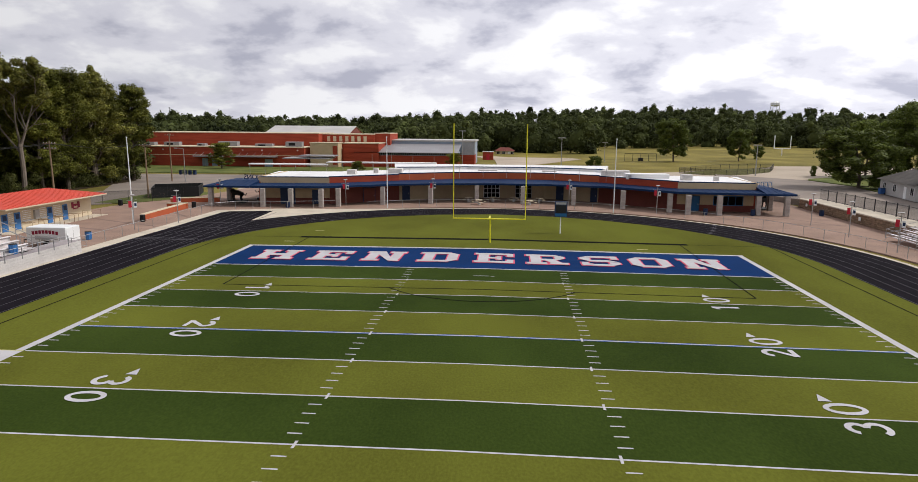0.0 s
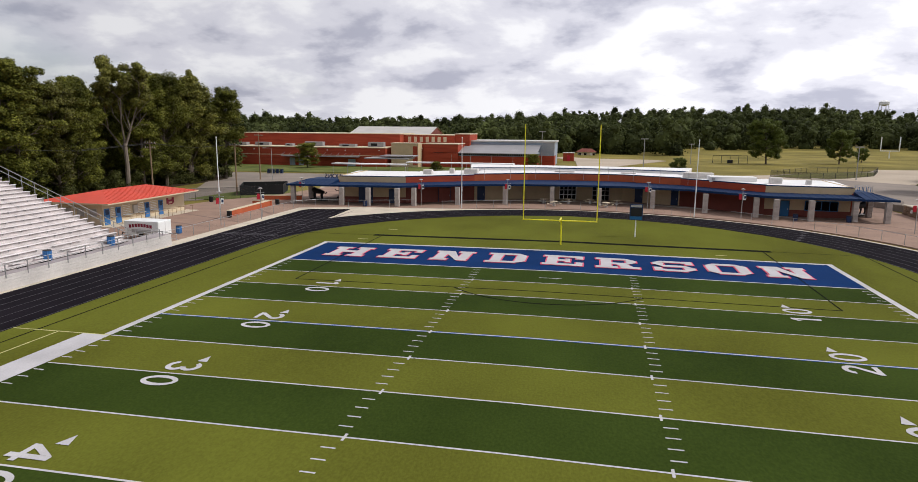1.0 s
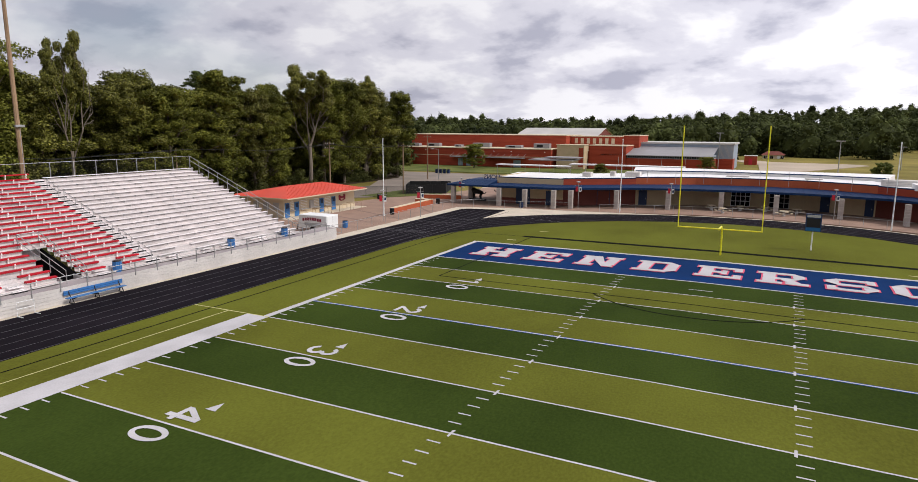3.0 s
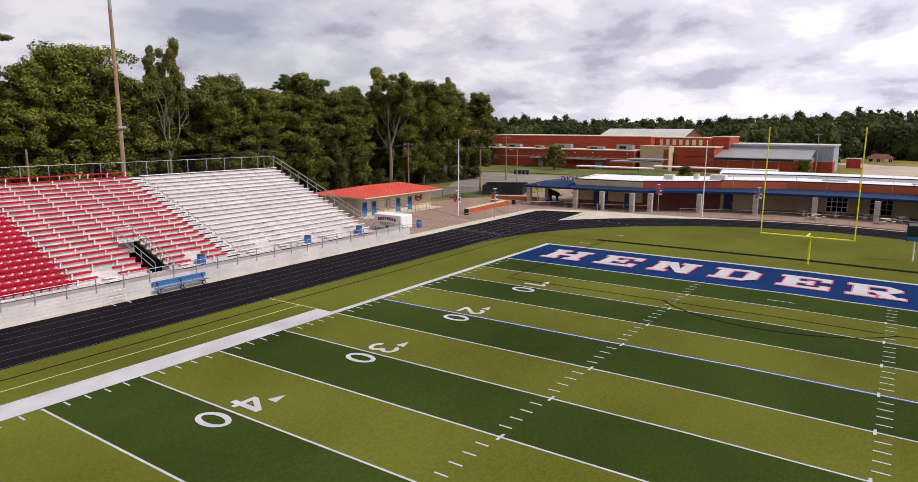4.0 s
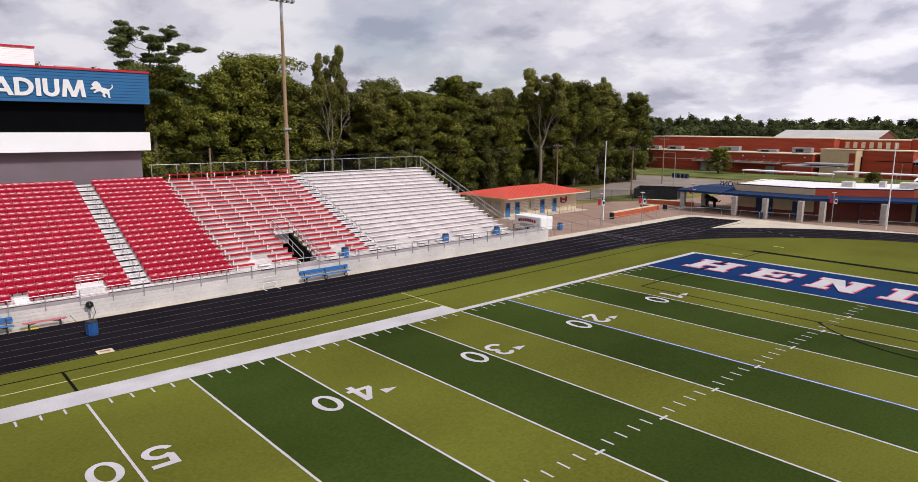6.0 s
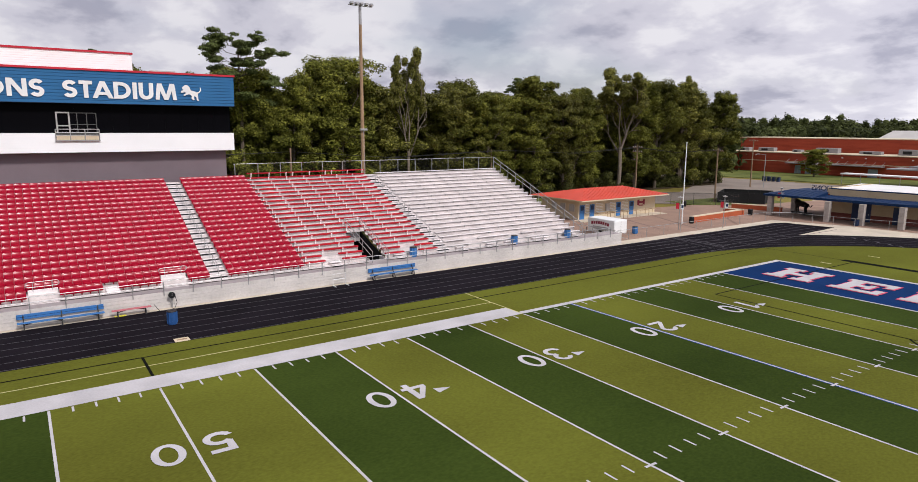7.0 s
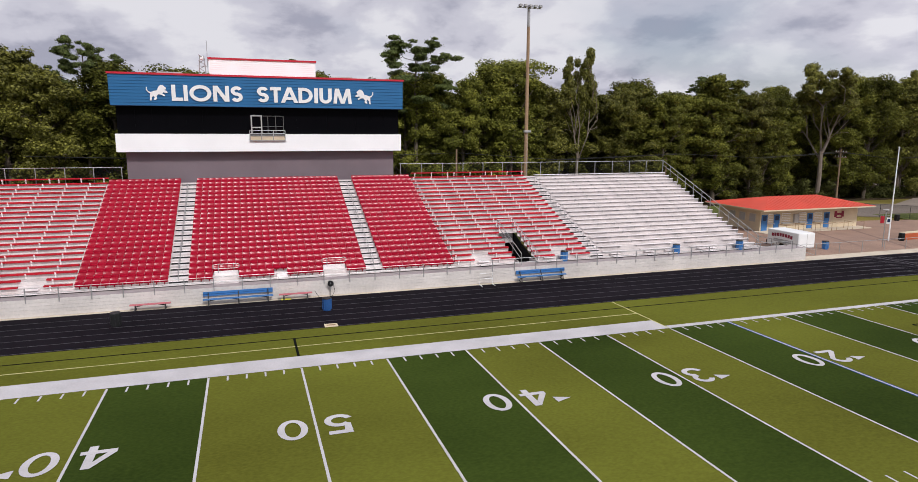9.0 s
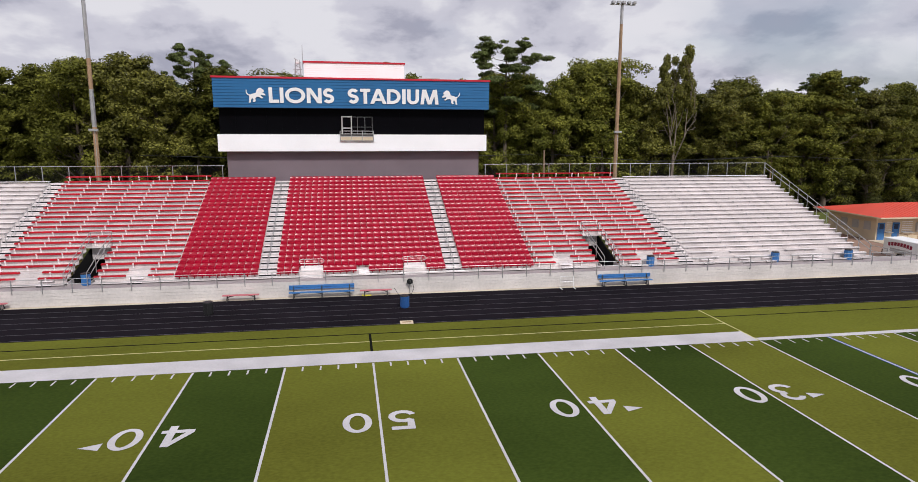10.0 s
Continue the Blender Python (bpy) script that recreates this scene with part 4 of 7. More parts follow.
def bold_word(text, tall, wide):
    """Cut-out capitals with even, heavy strokes, in the xy plane, centred: one bmesh a letter."""
    cut = []
    e = 0.105  # half a stroke, the letters being 1 high
    count = [0]

    def poly(pts):
        # each stroke lies a hair proud of the one before it
        z = 0.06 + 0.002 * (count[0] % 4)
        count[0] += 1
        top = [bm.verts.new((x, y, z)) for x, y in pts]
        low = [bm.verts.new((x, y, 0)) for x, y in pts]
        bm.faces.new(top)
        for k in range(len(pts)):
            j = (k + 1) % len(pts)
            bm.faces.new((top[k], low[k], low[j], top[j]))

    def ribbon(pts, closed=False):
        z = 0.06 + 0.002 * (count[0] % 4)
        count[0] += 1
        n, rows = len(pts), []
        for k in range(n):
            a = Vector(pts[k - 1] if k or closed else pts[k])
            b = Vector(pts[(k + 1) % n] if k < n - 1 or closed else pts[k])
            c = Vector(pts[k])
            d1 = (c - a).normalized() if (c - a).length else (b - c).normalized()
            d2 = (b - c).normalized() if (b - c).length else d1
            nr = Vector((-(d1 + d2).y, (d1 + d2).x)).normalized()
            q = e / max(0.6, nr.dot(Vector((-d1.y, d1.x))))
            l, r = c + nr * q, c - nr * q
            rows.append([bm.verts.new((*v, zz)) for v in (l, r) for zz in (z, 0)])
        for k in range(n if closed else n - 1):
            a, b = rows[k], rows[(k + 1) % n]
            bm.faces.new((a[0], a[2], b[2], b[0]))
            bm.faces.new((a[0], b[0], b[1], a[1]))
            bm.faces.new((a[2], a[3], b[3], b[2]))
        if not closed:
            for a in (rows[0], rows[-1]):
                bm.faces.new((a[0], a[1], a[3], a[2]))

    def ring(cx, cy, rx, ry, a0, a1, n):
        return [(cx + rx * math.cos(radians(a0 + (a1 - a0) * k / n)), cy + ry * math.sin(radians(a0 + (a1 - a0) * k / n))) for k in range(n + 1)]

    x = 0.0
    for ch in text:
        bm = bmesh.new()
        cut.append(bm)
        w = {"L": 0.58, "I": 2 * e, "O": 1.16, "N": 0.86, "S": 0.64, "T": 0.60, "A": 0.98, "D": 0.82, "U": 0.72, "M": 1.10}[ch]
        at = lambda pts: [(x + u, v) for u, v in pts]
        if ch == "L":
            ribbon(at([(e, 1), (e, e), (w, e)]))
        elif ch == "I":
            ribbon(at([(e, 1), (e, 0)]))
        elif ch == "O":
            ribbon(at(ring(w / 2, 0.5, w / 2 - e, 0.515 - e, 0, 345, 23)), True)
        elif ch == "N":
            poly(at([(0, 0), (2 * e, 0), (2 * e, 1), (0, 1)]))
            poly(at([(w - 2 * e, 0), (w, 0), (w, 1), (w - 2 * e, 1)]))
            poly(at([(0, 1), (0.25, 1), (w, 0), (w - 0.25, 0)]))
        elif ch == "S":
            r = (0.5 - e) / 2
            ribbon(at(ring(w / 2, 0.5 + r, w / 2 - e, r, 25, 262, 14) + ring(w / 2, 0.5 - r, w / 2 - e, r, 82, -155, 14)))
        elif ch == "T":
            poly(at([(0, 1 - 2 * e), (w, 1 - 2 * e), (w, 1), (0, 1)]))
            poly(at([(w / 2 - e, 0), (w / 2 + e, 0), (w / 2 + e, 1 - 2 * e), (w / 2 - e, 1 - 2 * e)]))
        elif ch == "A":
            poly(at([(0, 0), (0.23, 0), (w / 2 + 0.115, 1), (w / 2 - 0.115, 1)]))
            poly(at([(w, 0), (w - 0.23, 0), (w / 2 - 0.115, 1), (w / 2 + 0.115, 1)]))
            poly(at([(0.22, 0.19), (w - 0.22, 0.19), (w - 0.30, 0.37), (0.30, 0.37)]))
        elif ch == "D":
            ribbon(at([(e, 1 - e), (e, e)] + ring(w - 0.5, 0.5, 0.5 - e, 0.5 - e, -90, 90, 12)), True)
        elif ch == "U":
            ribbon(at([(e, 1)] + ring(w / 2, w / 2 - 0.01, w / 2 - e, w / 2 - e, 180, 360, 12) + [(w - e, 1)]))
        else:
            for s in (0, 1):
                f = lambda u: w - u if s else u
                poly(at([(f(0), 0), (f(0.20), 0), (f(0.31), 1), (f(0.11), 1)]))
                poly(at([(f(0.11), 1), (f(0.34), 1), (f(w / 2 + 0.09), 0), (f(w / 2 - 0.11), 0)]))
        x += w + {"L": 0.05, "T": -0.02, "A": 0.02}.get(ch, 0.09)
    long = max(v.co.x for v in cut[-1].verts)
    for bm in cut:
        bmesh.ops.recalc_face_normals(bm, faces=bm.faces)
        bmesh.ops.translate(bm, vec=(-long / 2, -0.5, 0), verts=bm.verts)
        bmesh.ops.scale(bm, vec=(wide / long, tall, 1), verts=bm.verts)
    return cut


for txt, yc, wide in (("LIONS", -5.31, 6.34), ("STADIUM", 3.82, 9.23)):
    for bm in bold_word(txt, 1.53, wide):
        ob = part("sign_letter", bm, M["white"], press, "raised white capital letter")
        ob.matrix_basis = pose(PX + 0.125, yc, 16.09, 93.5, 0, 90)
# plain leaping animal emblems, one mesh each
for s in (-1, 1):
    bm = bmesh.new()
    outline = [(-1.05, 0.60), (-1.10, 0.35), (-0.92, 0.10), (-0.70, 0.02), (-0.45, 0.12), (0.0, 0.25), (0.12, 0.62), (0.35, 0.85), (0.60, 0.88), (0.82, 0.70), (0.98, 0.52), (0.92, 0.36), (0.78, 0.30), (1.08, 0.12), (1.12, -0.05), (0.92, -0.06), (0.62, 0.02), (0.55, -0.12), (0.86, -0.32)]
    outline += [(0.72, -0.45), (0.38, -0.26), (0.12, -0.22), (-0.10, -0.45), (-0.05, -0.75), (-0.25, -0.92), (-0.42, -0.86), (-0.30, -0.62), (-0.42, -0.40), (-0.62, -0.62), (-0.66, -0.95), (-0.90, -0.98), (-0.82, -0.80), (-0.80, -0.45), (-0.78, -0.12), (-0.95, -0.02), (-1.18, 0.25), (-1.15, 0.60)]
    top = [bm.verts.new((px, py, 0.06)) for px, py in outline]
    bot = [bm.verts.new((px, py, 0.0)) for px, py in outline]
    bm.faces.new(top)
    for k in range(len(top)):
        bm.faces.new((top[k], bot[k], bot[(k + 1) % len(top)], top[(k + 1) % len(top)]))
    bmesh.ops.recalc_face_normals(bm, faces=bm.faces)
    bmesh.ops.triangulate(bm, faces=bm.faces)
    ob = part("emblem", bm, M["white"], press, "white leaping animal emblem")
    ob.matrix_basis = pose(PX + 0.125, s * 9.7, 16.1, 93.5, 0, 90) @ Matrix.Diagonal((-s * 0.80, 0.80, 1, 1))
part("roof_house", boxes(((PX - 6.0, -5.1, 17.8), (PX - 1.5, 5.05, 19.55))), M["wall_white"], press, "white ribbed roof house")
part("roof_house_coping", boxes(((PX - 6.1, -5.2, 19.55), (PX - 1.4, 5.15, 19.72))), M["trim_red"], press)
ribbed("roof_house_face", PX - 1.49, -5.1, 5.05, 17.95, 19.55, 0.2, "wall_white", 0.0, "white ribbed metal cladding", 0.008)
for ya, yb in ((-9.8, -7.6), (6.6, 8.8)):
    part("roof_unit", boxes(((PX - 3.5, ya, 17.8), (PX - 1.6, yb, 18.2)), bevel=0.03), M["grey"], press)
# balcony set into the white band, with its door
part("balcony_floor", boxes(((PX - 0.7, -1.7, 11.42), (PX + 0.16, 1.75, 11.52))), M["galv"], press)
# flat dark plate on the band, coloured as the recess's shade
part("balcony_recess", boxes(((PX + 0.01, -1.66, 11.52), (PX + 0.03, 1.71, 12.16))), M["frame_dark"], press, "dark plate standing in for the shaded balcony recess")
for y in np.linspace(-1.65, 1.7, 4):
    part("baluster", pipe([(PX + 0.13, y, 11.5), (PX + 0.13, y, 12.5)], r=0.035), M["galv"], press)
for z in (11.95, 12.2, 12.5):
    part("balcony_rail", pipe([(PX + 0.13, -1.65, z), (PX + 0.13, 1.7, z)], r=0.035), M["galv"], press)
for y0, y1 in ((-1.6, -0.58), (-0.5, 0.52), (0.6, 1.65)):
    part("balcony_screen", boxes(((PX + 0.09, y0, 11.54), (PX + 0.105, y1, 11.93))), M["cream"], press, "tan balcony screen")
door = part("balcony_door", boxes(((PX - 0.74, -1.5, 11.5), (PX - 0.62, -1.38, 14.05)), ((PX - 0.74, -0.55, 11.5), (PX - 0.62, -0.43, 14.05)), ((PX - 0.74, -1.38, 13.93), (PX - 0.62, -0.55, 14.05)), ((PX - 0.74, -1.38, 12.75), (PX - 0.62, -0.55, 12.87))), M["grey"], press, "grey framed glass door")
part("window_frame", boxes(*[((PX - 0.74, y, 12.2), (PX - 0.66, y + 0.06, 14.0)) for y in (0.1, 0.85, 1.6)], ((PX - 0.74, -0.43, 13.94), (PX - 0.66, 1.66, 14.0)), ((PX - 0.74, -0.43, 12.9), (PX - 0.66, 1.66, 12.95))), M["frame_dark"], press)
# roof antenna
ax, ay = PX - 2.2, -5.75
part("antenna", pipe(*[[(ax + dx, ay + dy, 17.8), (ax + dx * 0.5, ay + dy * 0.5, 19.9)] for dx in (-0.3, 0.3) for dy in (-0.35, 0.35)], *[[(ax - 0.25, ay - 0.3, z), (ax, ay + 0.3, z + 0.4), (ax + 0.25, ay - 0.3, z + 0.8)] for z in (17.9, 18.6, 19.2)], [(ax, ay - 0.5, 18.9), (ax, ay + 0.4, 18.9)], r=0.035), M["galv"], press, "small lattice antenna mast")
part("antenna_rod", pipe([(ax, ay + 0.5, 17.8), (ax, ay + 0.5, 21.4)], r=0.025), M["galv"], press)
part("dish", boxes(((ax - 0.1, ay - 0.25, 19.5), (ax + 0.15, ay + 0.2, 19.85)), bevel=0.05), M["white"], press)

# ---- trees ----
def leaf_mesh(name, centres, count, size, material, flatten=0.8, seed=0, core=0.0):
    """Many small leaf sprays round clump centres (x, y, z, radius); far crowns have a lumpy inner mass too."""
    rng = np.random.default_rng(seed)
    c = np.array(centres)
    weight = c[:, 3] ** 2
    pick = rng.choice(len(c), count, p=weight / weight.sum())
    d = rng.normal(size=(count, 3))
    d /= np.linalg.norm(d, axis=1, keepdims=True)
    rad = c[pick, 3] * (0.35 + 0.75 * np.sqrt(rng.random(count))) * np.where(rng.random(count) < 0.06, 1.35, 1.0)
    pos = c[pick, :3] + d * rad[:, None] * np.array([1, 1, flatten])
    nrm = d + 0.40 * rng.normal(size=(count, 3)) + np.array([0, 0, 0.45])
    nrm /= np.linalg.norm(nrm, axis=1, keepdims=True)
    a = np.cross(nrm, rng.normal(size=(count, 3)))
    a /= np.linalg.norm(a, axis=1, keepdims=True)
    b = np.cross(nrm, a)
    s = size * (0.55 + 0.9 * rng.random(count))[:, None]
    sag = nrm * s * 0.25
    tri = np.stack([pos - a * s - sag, pos + a * s - sag, pos + b * s * 1.5 + 0.5 * sag], 1).reshape(-1, 3)
    me = bpy.data.meshes.new(name)
    faces = np.arange(3 * count).reshape(-1, 3)
    if core:
        bm = bmesh.new()
        bmesh.ops.create_icosphere(bm, subdivisions=2, radius=1.0)
        bm.verts.ensure_lookup_table()
        unit = np.array([v.co[:] for v in bm.verts])
        ball = np.array([[v.index for v in f.verts] for f in bm.faces])
        bm.free()
        lump = 1 + 0.10 * rng.normal(size=(len(c), len(unit), 1))
        mass = c[:, None, :3] + unit[None] * c[:, None, 3:] * core * lump
        ids = ball[None] + 3 * count + len(unit) * np.arange(len(c))[:, None, None]
        tri, faces = np.concatenate([tri, mass.reshape(-1, 3)]), np.concatenate([faces, ids.reshape(-1, 3)])
    me.from_pydata(tri.tolist(), [], faces.tolist())
    me.materials.append(material)
    return me


def tree_model(name, height, spread, kind, leaves, seed):
    """A trunk that branches twice or three times, and a crown of leaf sprays round the twig ends."""
    rng = random.Random(seed)
    bm, clumps = bmesh.new(), []
    fine = spread * (0.165 if kind != "pine" else 0.115)

    def grow(p, d, length, r, depth, lift, twigs):
        sway = Vector((rng.gauss(0, 0.10), rng.gauss(0, 0.10), rng.gauss(0, 0.06))) * length
        mid = p + d * length * 0.5 + sway
        end = p + d * length + Vector((0, 0, lift * length * 0.3))
        tube(bm, [p, mid, end], [r, r * 0.75, max(0.012, r * 0.5)], 6 if r > 0.1 else 4, cap=False)
        if depth == 0:
            for u in (0.55, 1.0):
                c = mid.lerp(end, u) + Vector((rng.gauss(0, 0.3), rng.gauss(0, 0.3), rng.gauss(0.1, 0.25))) * fine
                twigs.append((*c, fine * rng.uniform(0.55, 1.45)))
            return
        for u in (0.45, 0.72, 1.0, 1.0)[: 3 if kind != "pine" else 4]:
            base = p.lerp(mid, u * 2) if u < 0.5 else mid.lerp(end, u * 2 - 1)
            side = d.cross(Vector((rng.gauss(0, 1), rng.gauss(0, 1), rng.gauss(0, 1)))).normalized()
            if kind == "pine":
                side.z *= 0.3
            nd = (d + side * rng.uniform(0.45, 1.0) + Vector((0, 0, lift * rng.uniform(0.1, 0.5)))).normalized()
            grow(base, nd, length * rng.uniform(0.48, 0.75), max(0.02, r * 0.5), depth - 1, lift, twigs)

    n = 8
    lean = (rng.uniform(-1.2, 1.2), rng.uniform(-1.2, 1.2))
    spine = [Vector((lean[0] * (k / n) ** 2 + rng.uniform(-0.12, 0.12), lean[1] * (k / n) ** 2 + rng.uniform(-0.12, 0.12), height * 0.93 * k / n)) for k in range(n + 1)]
    r0 = 0.013 * height + 0.07
    if kind == "bare":
        # a short bole forked into three pale stems, leaves on the upper twigs only
        fork = Vector((0, 0, height * 0.36))
        tube(bm, [(0, 0, 0), (0.1, 0.05, height * 0.19), fork], [r0 * 1.1, r0 * 0.95, r0 * 0.85], 8, cap=False)
        turn = rng.uniform(0, 6)
        for k in range(4):
            a = turn + k * 1.57 + rng.uniform(-0.2, 0.2)
            tilt = rng.uniform(0.26, 0.44)
            d = Vector((math.cos(a) * tilt, math.sin(a) * tilt, 1)).normalized()
            grow(fork - Vector((0, 0, 0.5 * k)), d, height * rng.uniform(0.24, 0.32), r0 * 0.46, 3, 0.55, clumps)
        top = max(c[2] for c in clumps)
        clumps = [c for c in clumps if c[2] > 0.50 * height]
        f = height / top
        bmesh.ops.scale(bm, vec=(1, 1, f), verts=bm.verts)
        clumps = [(c[0], c[1], c[2] * f, c[3]) for c in clumps]
        # the stems balance over the bole
        upper = [c for c in clumps if c[2] > 0.72 * height]
        mx, my = sum(c[0] for c in upper) / len(upper), sum(c[1] for c in upper) / len(upper)
        lift_at = lambda z: max(0.0, z - fork.z * f) / (0.86 * height - fork.z * f)
        for v in bm.verts:
            v.co.x, v.co.y = v.co.x - mx * lift_at(v.co.z), v.co.y - my * lift_at(v.co.z)
        clumps = [(c[0] - mx * lift_at(c[2]), c[1] - my * lift_at(c[2]), c[2], c[3]) for c in clumps]
        # no stem strays far out of the crown
        clumps = [c for c in clumps if math.hypot(c[0], c[1]) < 4.6]
        clumps = [c for c in clumps if sum(math.dist(c[:3], o[:3]) < 2.4 for o in clumps) > 6]
        bmesh.ops.delete(bm, geom=[v for v in bm.verts if math.hypot(v.co.x, v.co.y) > 5.0], context="VERTS")
    else:
        tube(bm, spine, [r0 * (1 - 0.85 * k / n) + 0.02 for k in range(n + 1)], 7, cap=False)
        low = {"oak": rng.uniform(0.04, 0.12), "pine": 0.64, "round": 0.12}[kind]
        limbs = {"oak": 46, "pine": 22, "round": 26}[kind]
        waist = rng.uniform(0.35, 0.75)
        for k in range(limbs):
            f = low + (0.99 - low) * (k + rng.random()) / limbs
            i = min(n - 1, int(f * n))
            base = spine[i].lerp(spine[i + 1], f * n - i)
            ang = k * 2.4 + rng.uniform(-0.5, 0.5)
            g = (f - low) / (1 - low)
            if kind == "pine":
                reach, rise, lift = spread * (0.5 + 0.5 * math.sin(math.pi * (0.15 + 0.7 * g))) * rng.uniform(0.6, 1.1), rng.uniform(-0.05, 0.18) + 0.35 * g, 0.18
            elif kind == "round":
                reach, rise, lift = spread * math.sqrt(max(0.06, 1 - ((g - 0.42) / 0.6) ** 2)) * rng.uniform(0.8, 1.05), 0.35, 0.3
            else:
                shape = 1 - 0.75 * ((g - waist) / (1 - waist)) ** 2 if g > waist else 1 - 0.3 * (1 - g / waist)
                reach, rise, lift = spread * max(0.15, shape) * rng.uniform(0.5, 1.25), rng.uniform(0.35, 1.3), 0.5
            d = Vector((math.cos(ang), math.sin(ang), rise)).normalized()
            grow(base, d, reach * 0.68, r0 * (0.40 - 0.3 * f), 1, lift, clumps)
        clumps.append((*spine[-1], fine * 1.3))
        clumps.append((*(spine[-1] + Vector((0.3, -0.3, 0.05 * height))), fine * 0.9))
    bmesh.ops.recalc_face_normals(bm, faces=bm.faces)
    t = thing(name, pose(0, 0, 0), "", "tree")
    part("trunk", bm, M["bark_pale" if kind == "bare" else "bark"], t)
    mats = {"oak": "leaf_a", "pine": "leaf_pine", "bare": "leaf_b", "round": "leaf_bright"}
    lm = mats[kind] if seed % 3 else "leaf_b" if kind == "oak" else mats[kind]
    part("crown", leaf_mesh("crown", clumps, leaves, 0.10 if kind == "pine" else 0.135, M[lm], 0.72 if kind != "pine" else 0.38, seed), None, t)
    return t


LABEL = {"oak": "tall leafy broadleaf tree in the wood's edge", "pine": "tall pine with open rounded needle crown", "bare": "thin-leaved tree with pale bare forked limbs", "round": "round green shade tree standing on grass"}
MODELS = {"oak": [tree_model("oak_tree", 22, w, "oak", 46000, s) for s, w in ((1, 4.6), (2, 5.6), (3, 5.0), (4, 4.0), (5, 6.0), (7, 4.4))], "pine": [tree_model("pine_tree", 25, 5.4, "pine", 48000, s) for s in (11, 12)], "bare": [tree_model("bare_limbed_tree", 24, 4.6, "bare", 32000, s) for s in (21,)], "round": [tree_model("shade_tree", 11, 4.6, "round", 36000, s) for s in (31, 32)]}
TALL = {"oak": 22.0, "pine": 25.0, "bare": 24.0, "round": 11.0}
used = set()


def plant(kind, which, x, y, size=1.0, group="", label="", girth=1.0):
    src = MODELS[kind][which]
    z = terrain(x, y) - 0.1
    m = pose(x, y, z, 0, 0, (x * 37 + y * 91) % 360)
    if (kind, which) not in used:
        used.add((kind, which))
        t = src
        t.matrix_basis = m
    else:
        t = copy_thing(src, m)
    t.scale = (size * girth, size * girth, size)
    tagged(t, label or LABEL[kind], "tree", group)
    return t


rng = random.Random(7)
WOOD = "trees behind the grandstand"
# the wood's edge west of the stand: single crowns of known height, from south to north
EDGE = [(-46, 21.0), (-41, 21.6), (-35.4, 21.9), (-30, 23.2), (-25.5, 20.8), (-17.5, 21.5), (25.8, 21.6), (28.6, 20.6), (32.6, 22.4), (36.2, 23.4), (39.4, 20.8), (42.6, 20.6), (56.6, 20.2), (59.6, 21.5), (63.2, 18.9), (66.8, 18.2), (70.2, 18.8), (73.6, 22.6), (78.8, 20.4), (82.4, 20.0), (86.0, 20.8), (90.6, 21.4), (102.2, 23.8), (105.4, 22.4), (108.4, 22.8), (112.4, 22.0), (116.8, 23.4), (121.8, 20.4), (126.4, 20.2), (130.2, 22.0)]
y = -76.0
while y < 22:
    if not -47 < y < -15:
        EDGE.append((y, rng.uniform(20.0, 22.6)))
    y += rng.uniform(3.6, 5.4)
for k, (y, h) in enumerate(EDGE):
    x = -84 + rng.uniform(-2.5, 2.0)
    plant("oak", 2 if y == -30 else (k * 5 + k // 6) % 6, x, y, h / 22.6, WOOD, girth=rng.uniform(0.98, 1.28))
# a second row closes the gaps behind
y = -78.0
k = 0
while y < 132:
    plant("oak", (k * 5 + 2) % 6, -90.5 - rng.uniform(0, 3), y, rng.uniform(0.80, 0.90), WOOD, girth=1.35)
    y += rng.uniform(5.0, 6.6)
    k += 1
# a third row, added farther back to block sky light between the trunks
y = -76.0
while y < 130:
    plant("oak", (k * 5 + 1) % 6, -98 - rng.uniform(0, 3), y, rng.uniform(0.76, 0.86), WOOD, girth=1.4)
    y += rng.uniform(5.4, 7.0)
    k += 1
for x, y, w, h in ((-84.5, 21.8, 0, 26.4), (-85, -21.2, 1, 24.2), (-88, 77.5, 0, 22.9), (-97, -58, 0, 25.0), (-96, 4.0, 1, 23.5)):
    plant("pine", w, x, y, h / 25.6, WOOD, girth=1.05 if w == 0 else 0.74)
for x, y, w, h, wide in ((-82.5, 47.6, 0, 25.2, 0.62), (-82.0, 96.6, 0, 24.6, 1.1), (-83, 36.5, 0, 22.9, 0.9), (-82.5, 117.5, 0, 24.0, 0.6)):
    plant("bare", w, x, y, h / 24.6, WOOD, girth=wide)
for x, y, k_, s in ((63.7, 243, 0, 1.40), (90, 250, 1, 1.08), (75.5, 97.5, 1, 1.30), (91, 161, 1, 1.3), (97, 149, 0, 1.65), (90, 122, 1, 1.5), (101, 260, 1, 0.5), (24, 166, 0, 0.45), (99, 131, 1, 1.5), (108, 140, 0, 1.5)):
    plant("round", k_, x, y, s, "shade trees on the grass")
plant("round", 0, 71.0, 124.5, 1.12, "shade trees on the grass", girth=1.42)
plant("round", 0, 79.6, 163.7, 0.30, "shade trees on the grass", "thin young tree beside the gravel lot", 0.55)
for x, y, s in ((-81, 172, 0.62), (-14, 176, 0.42), (-36, 150, 0.32)):
    plant("oak", 4, x, y, s * 0.55, "small trees by the school", "small dark round tree against the brick school", 1.9)
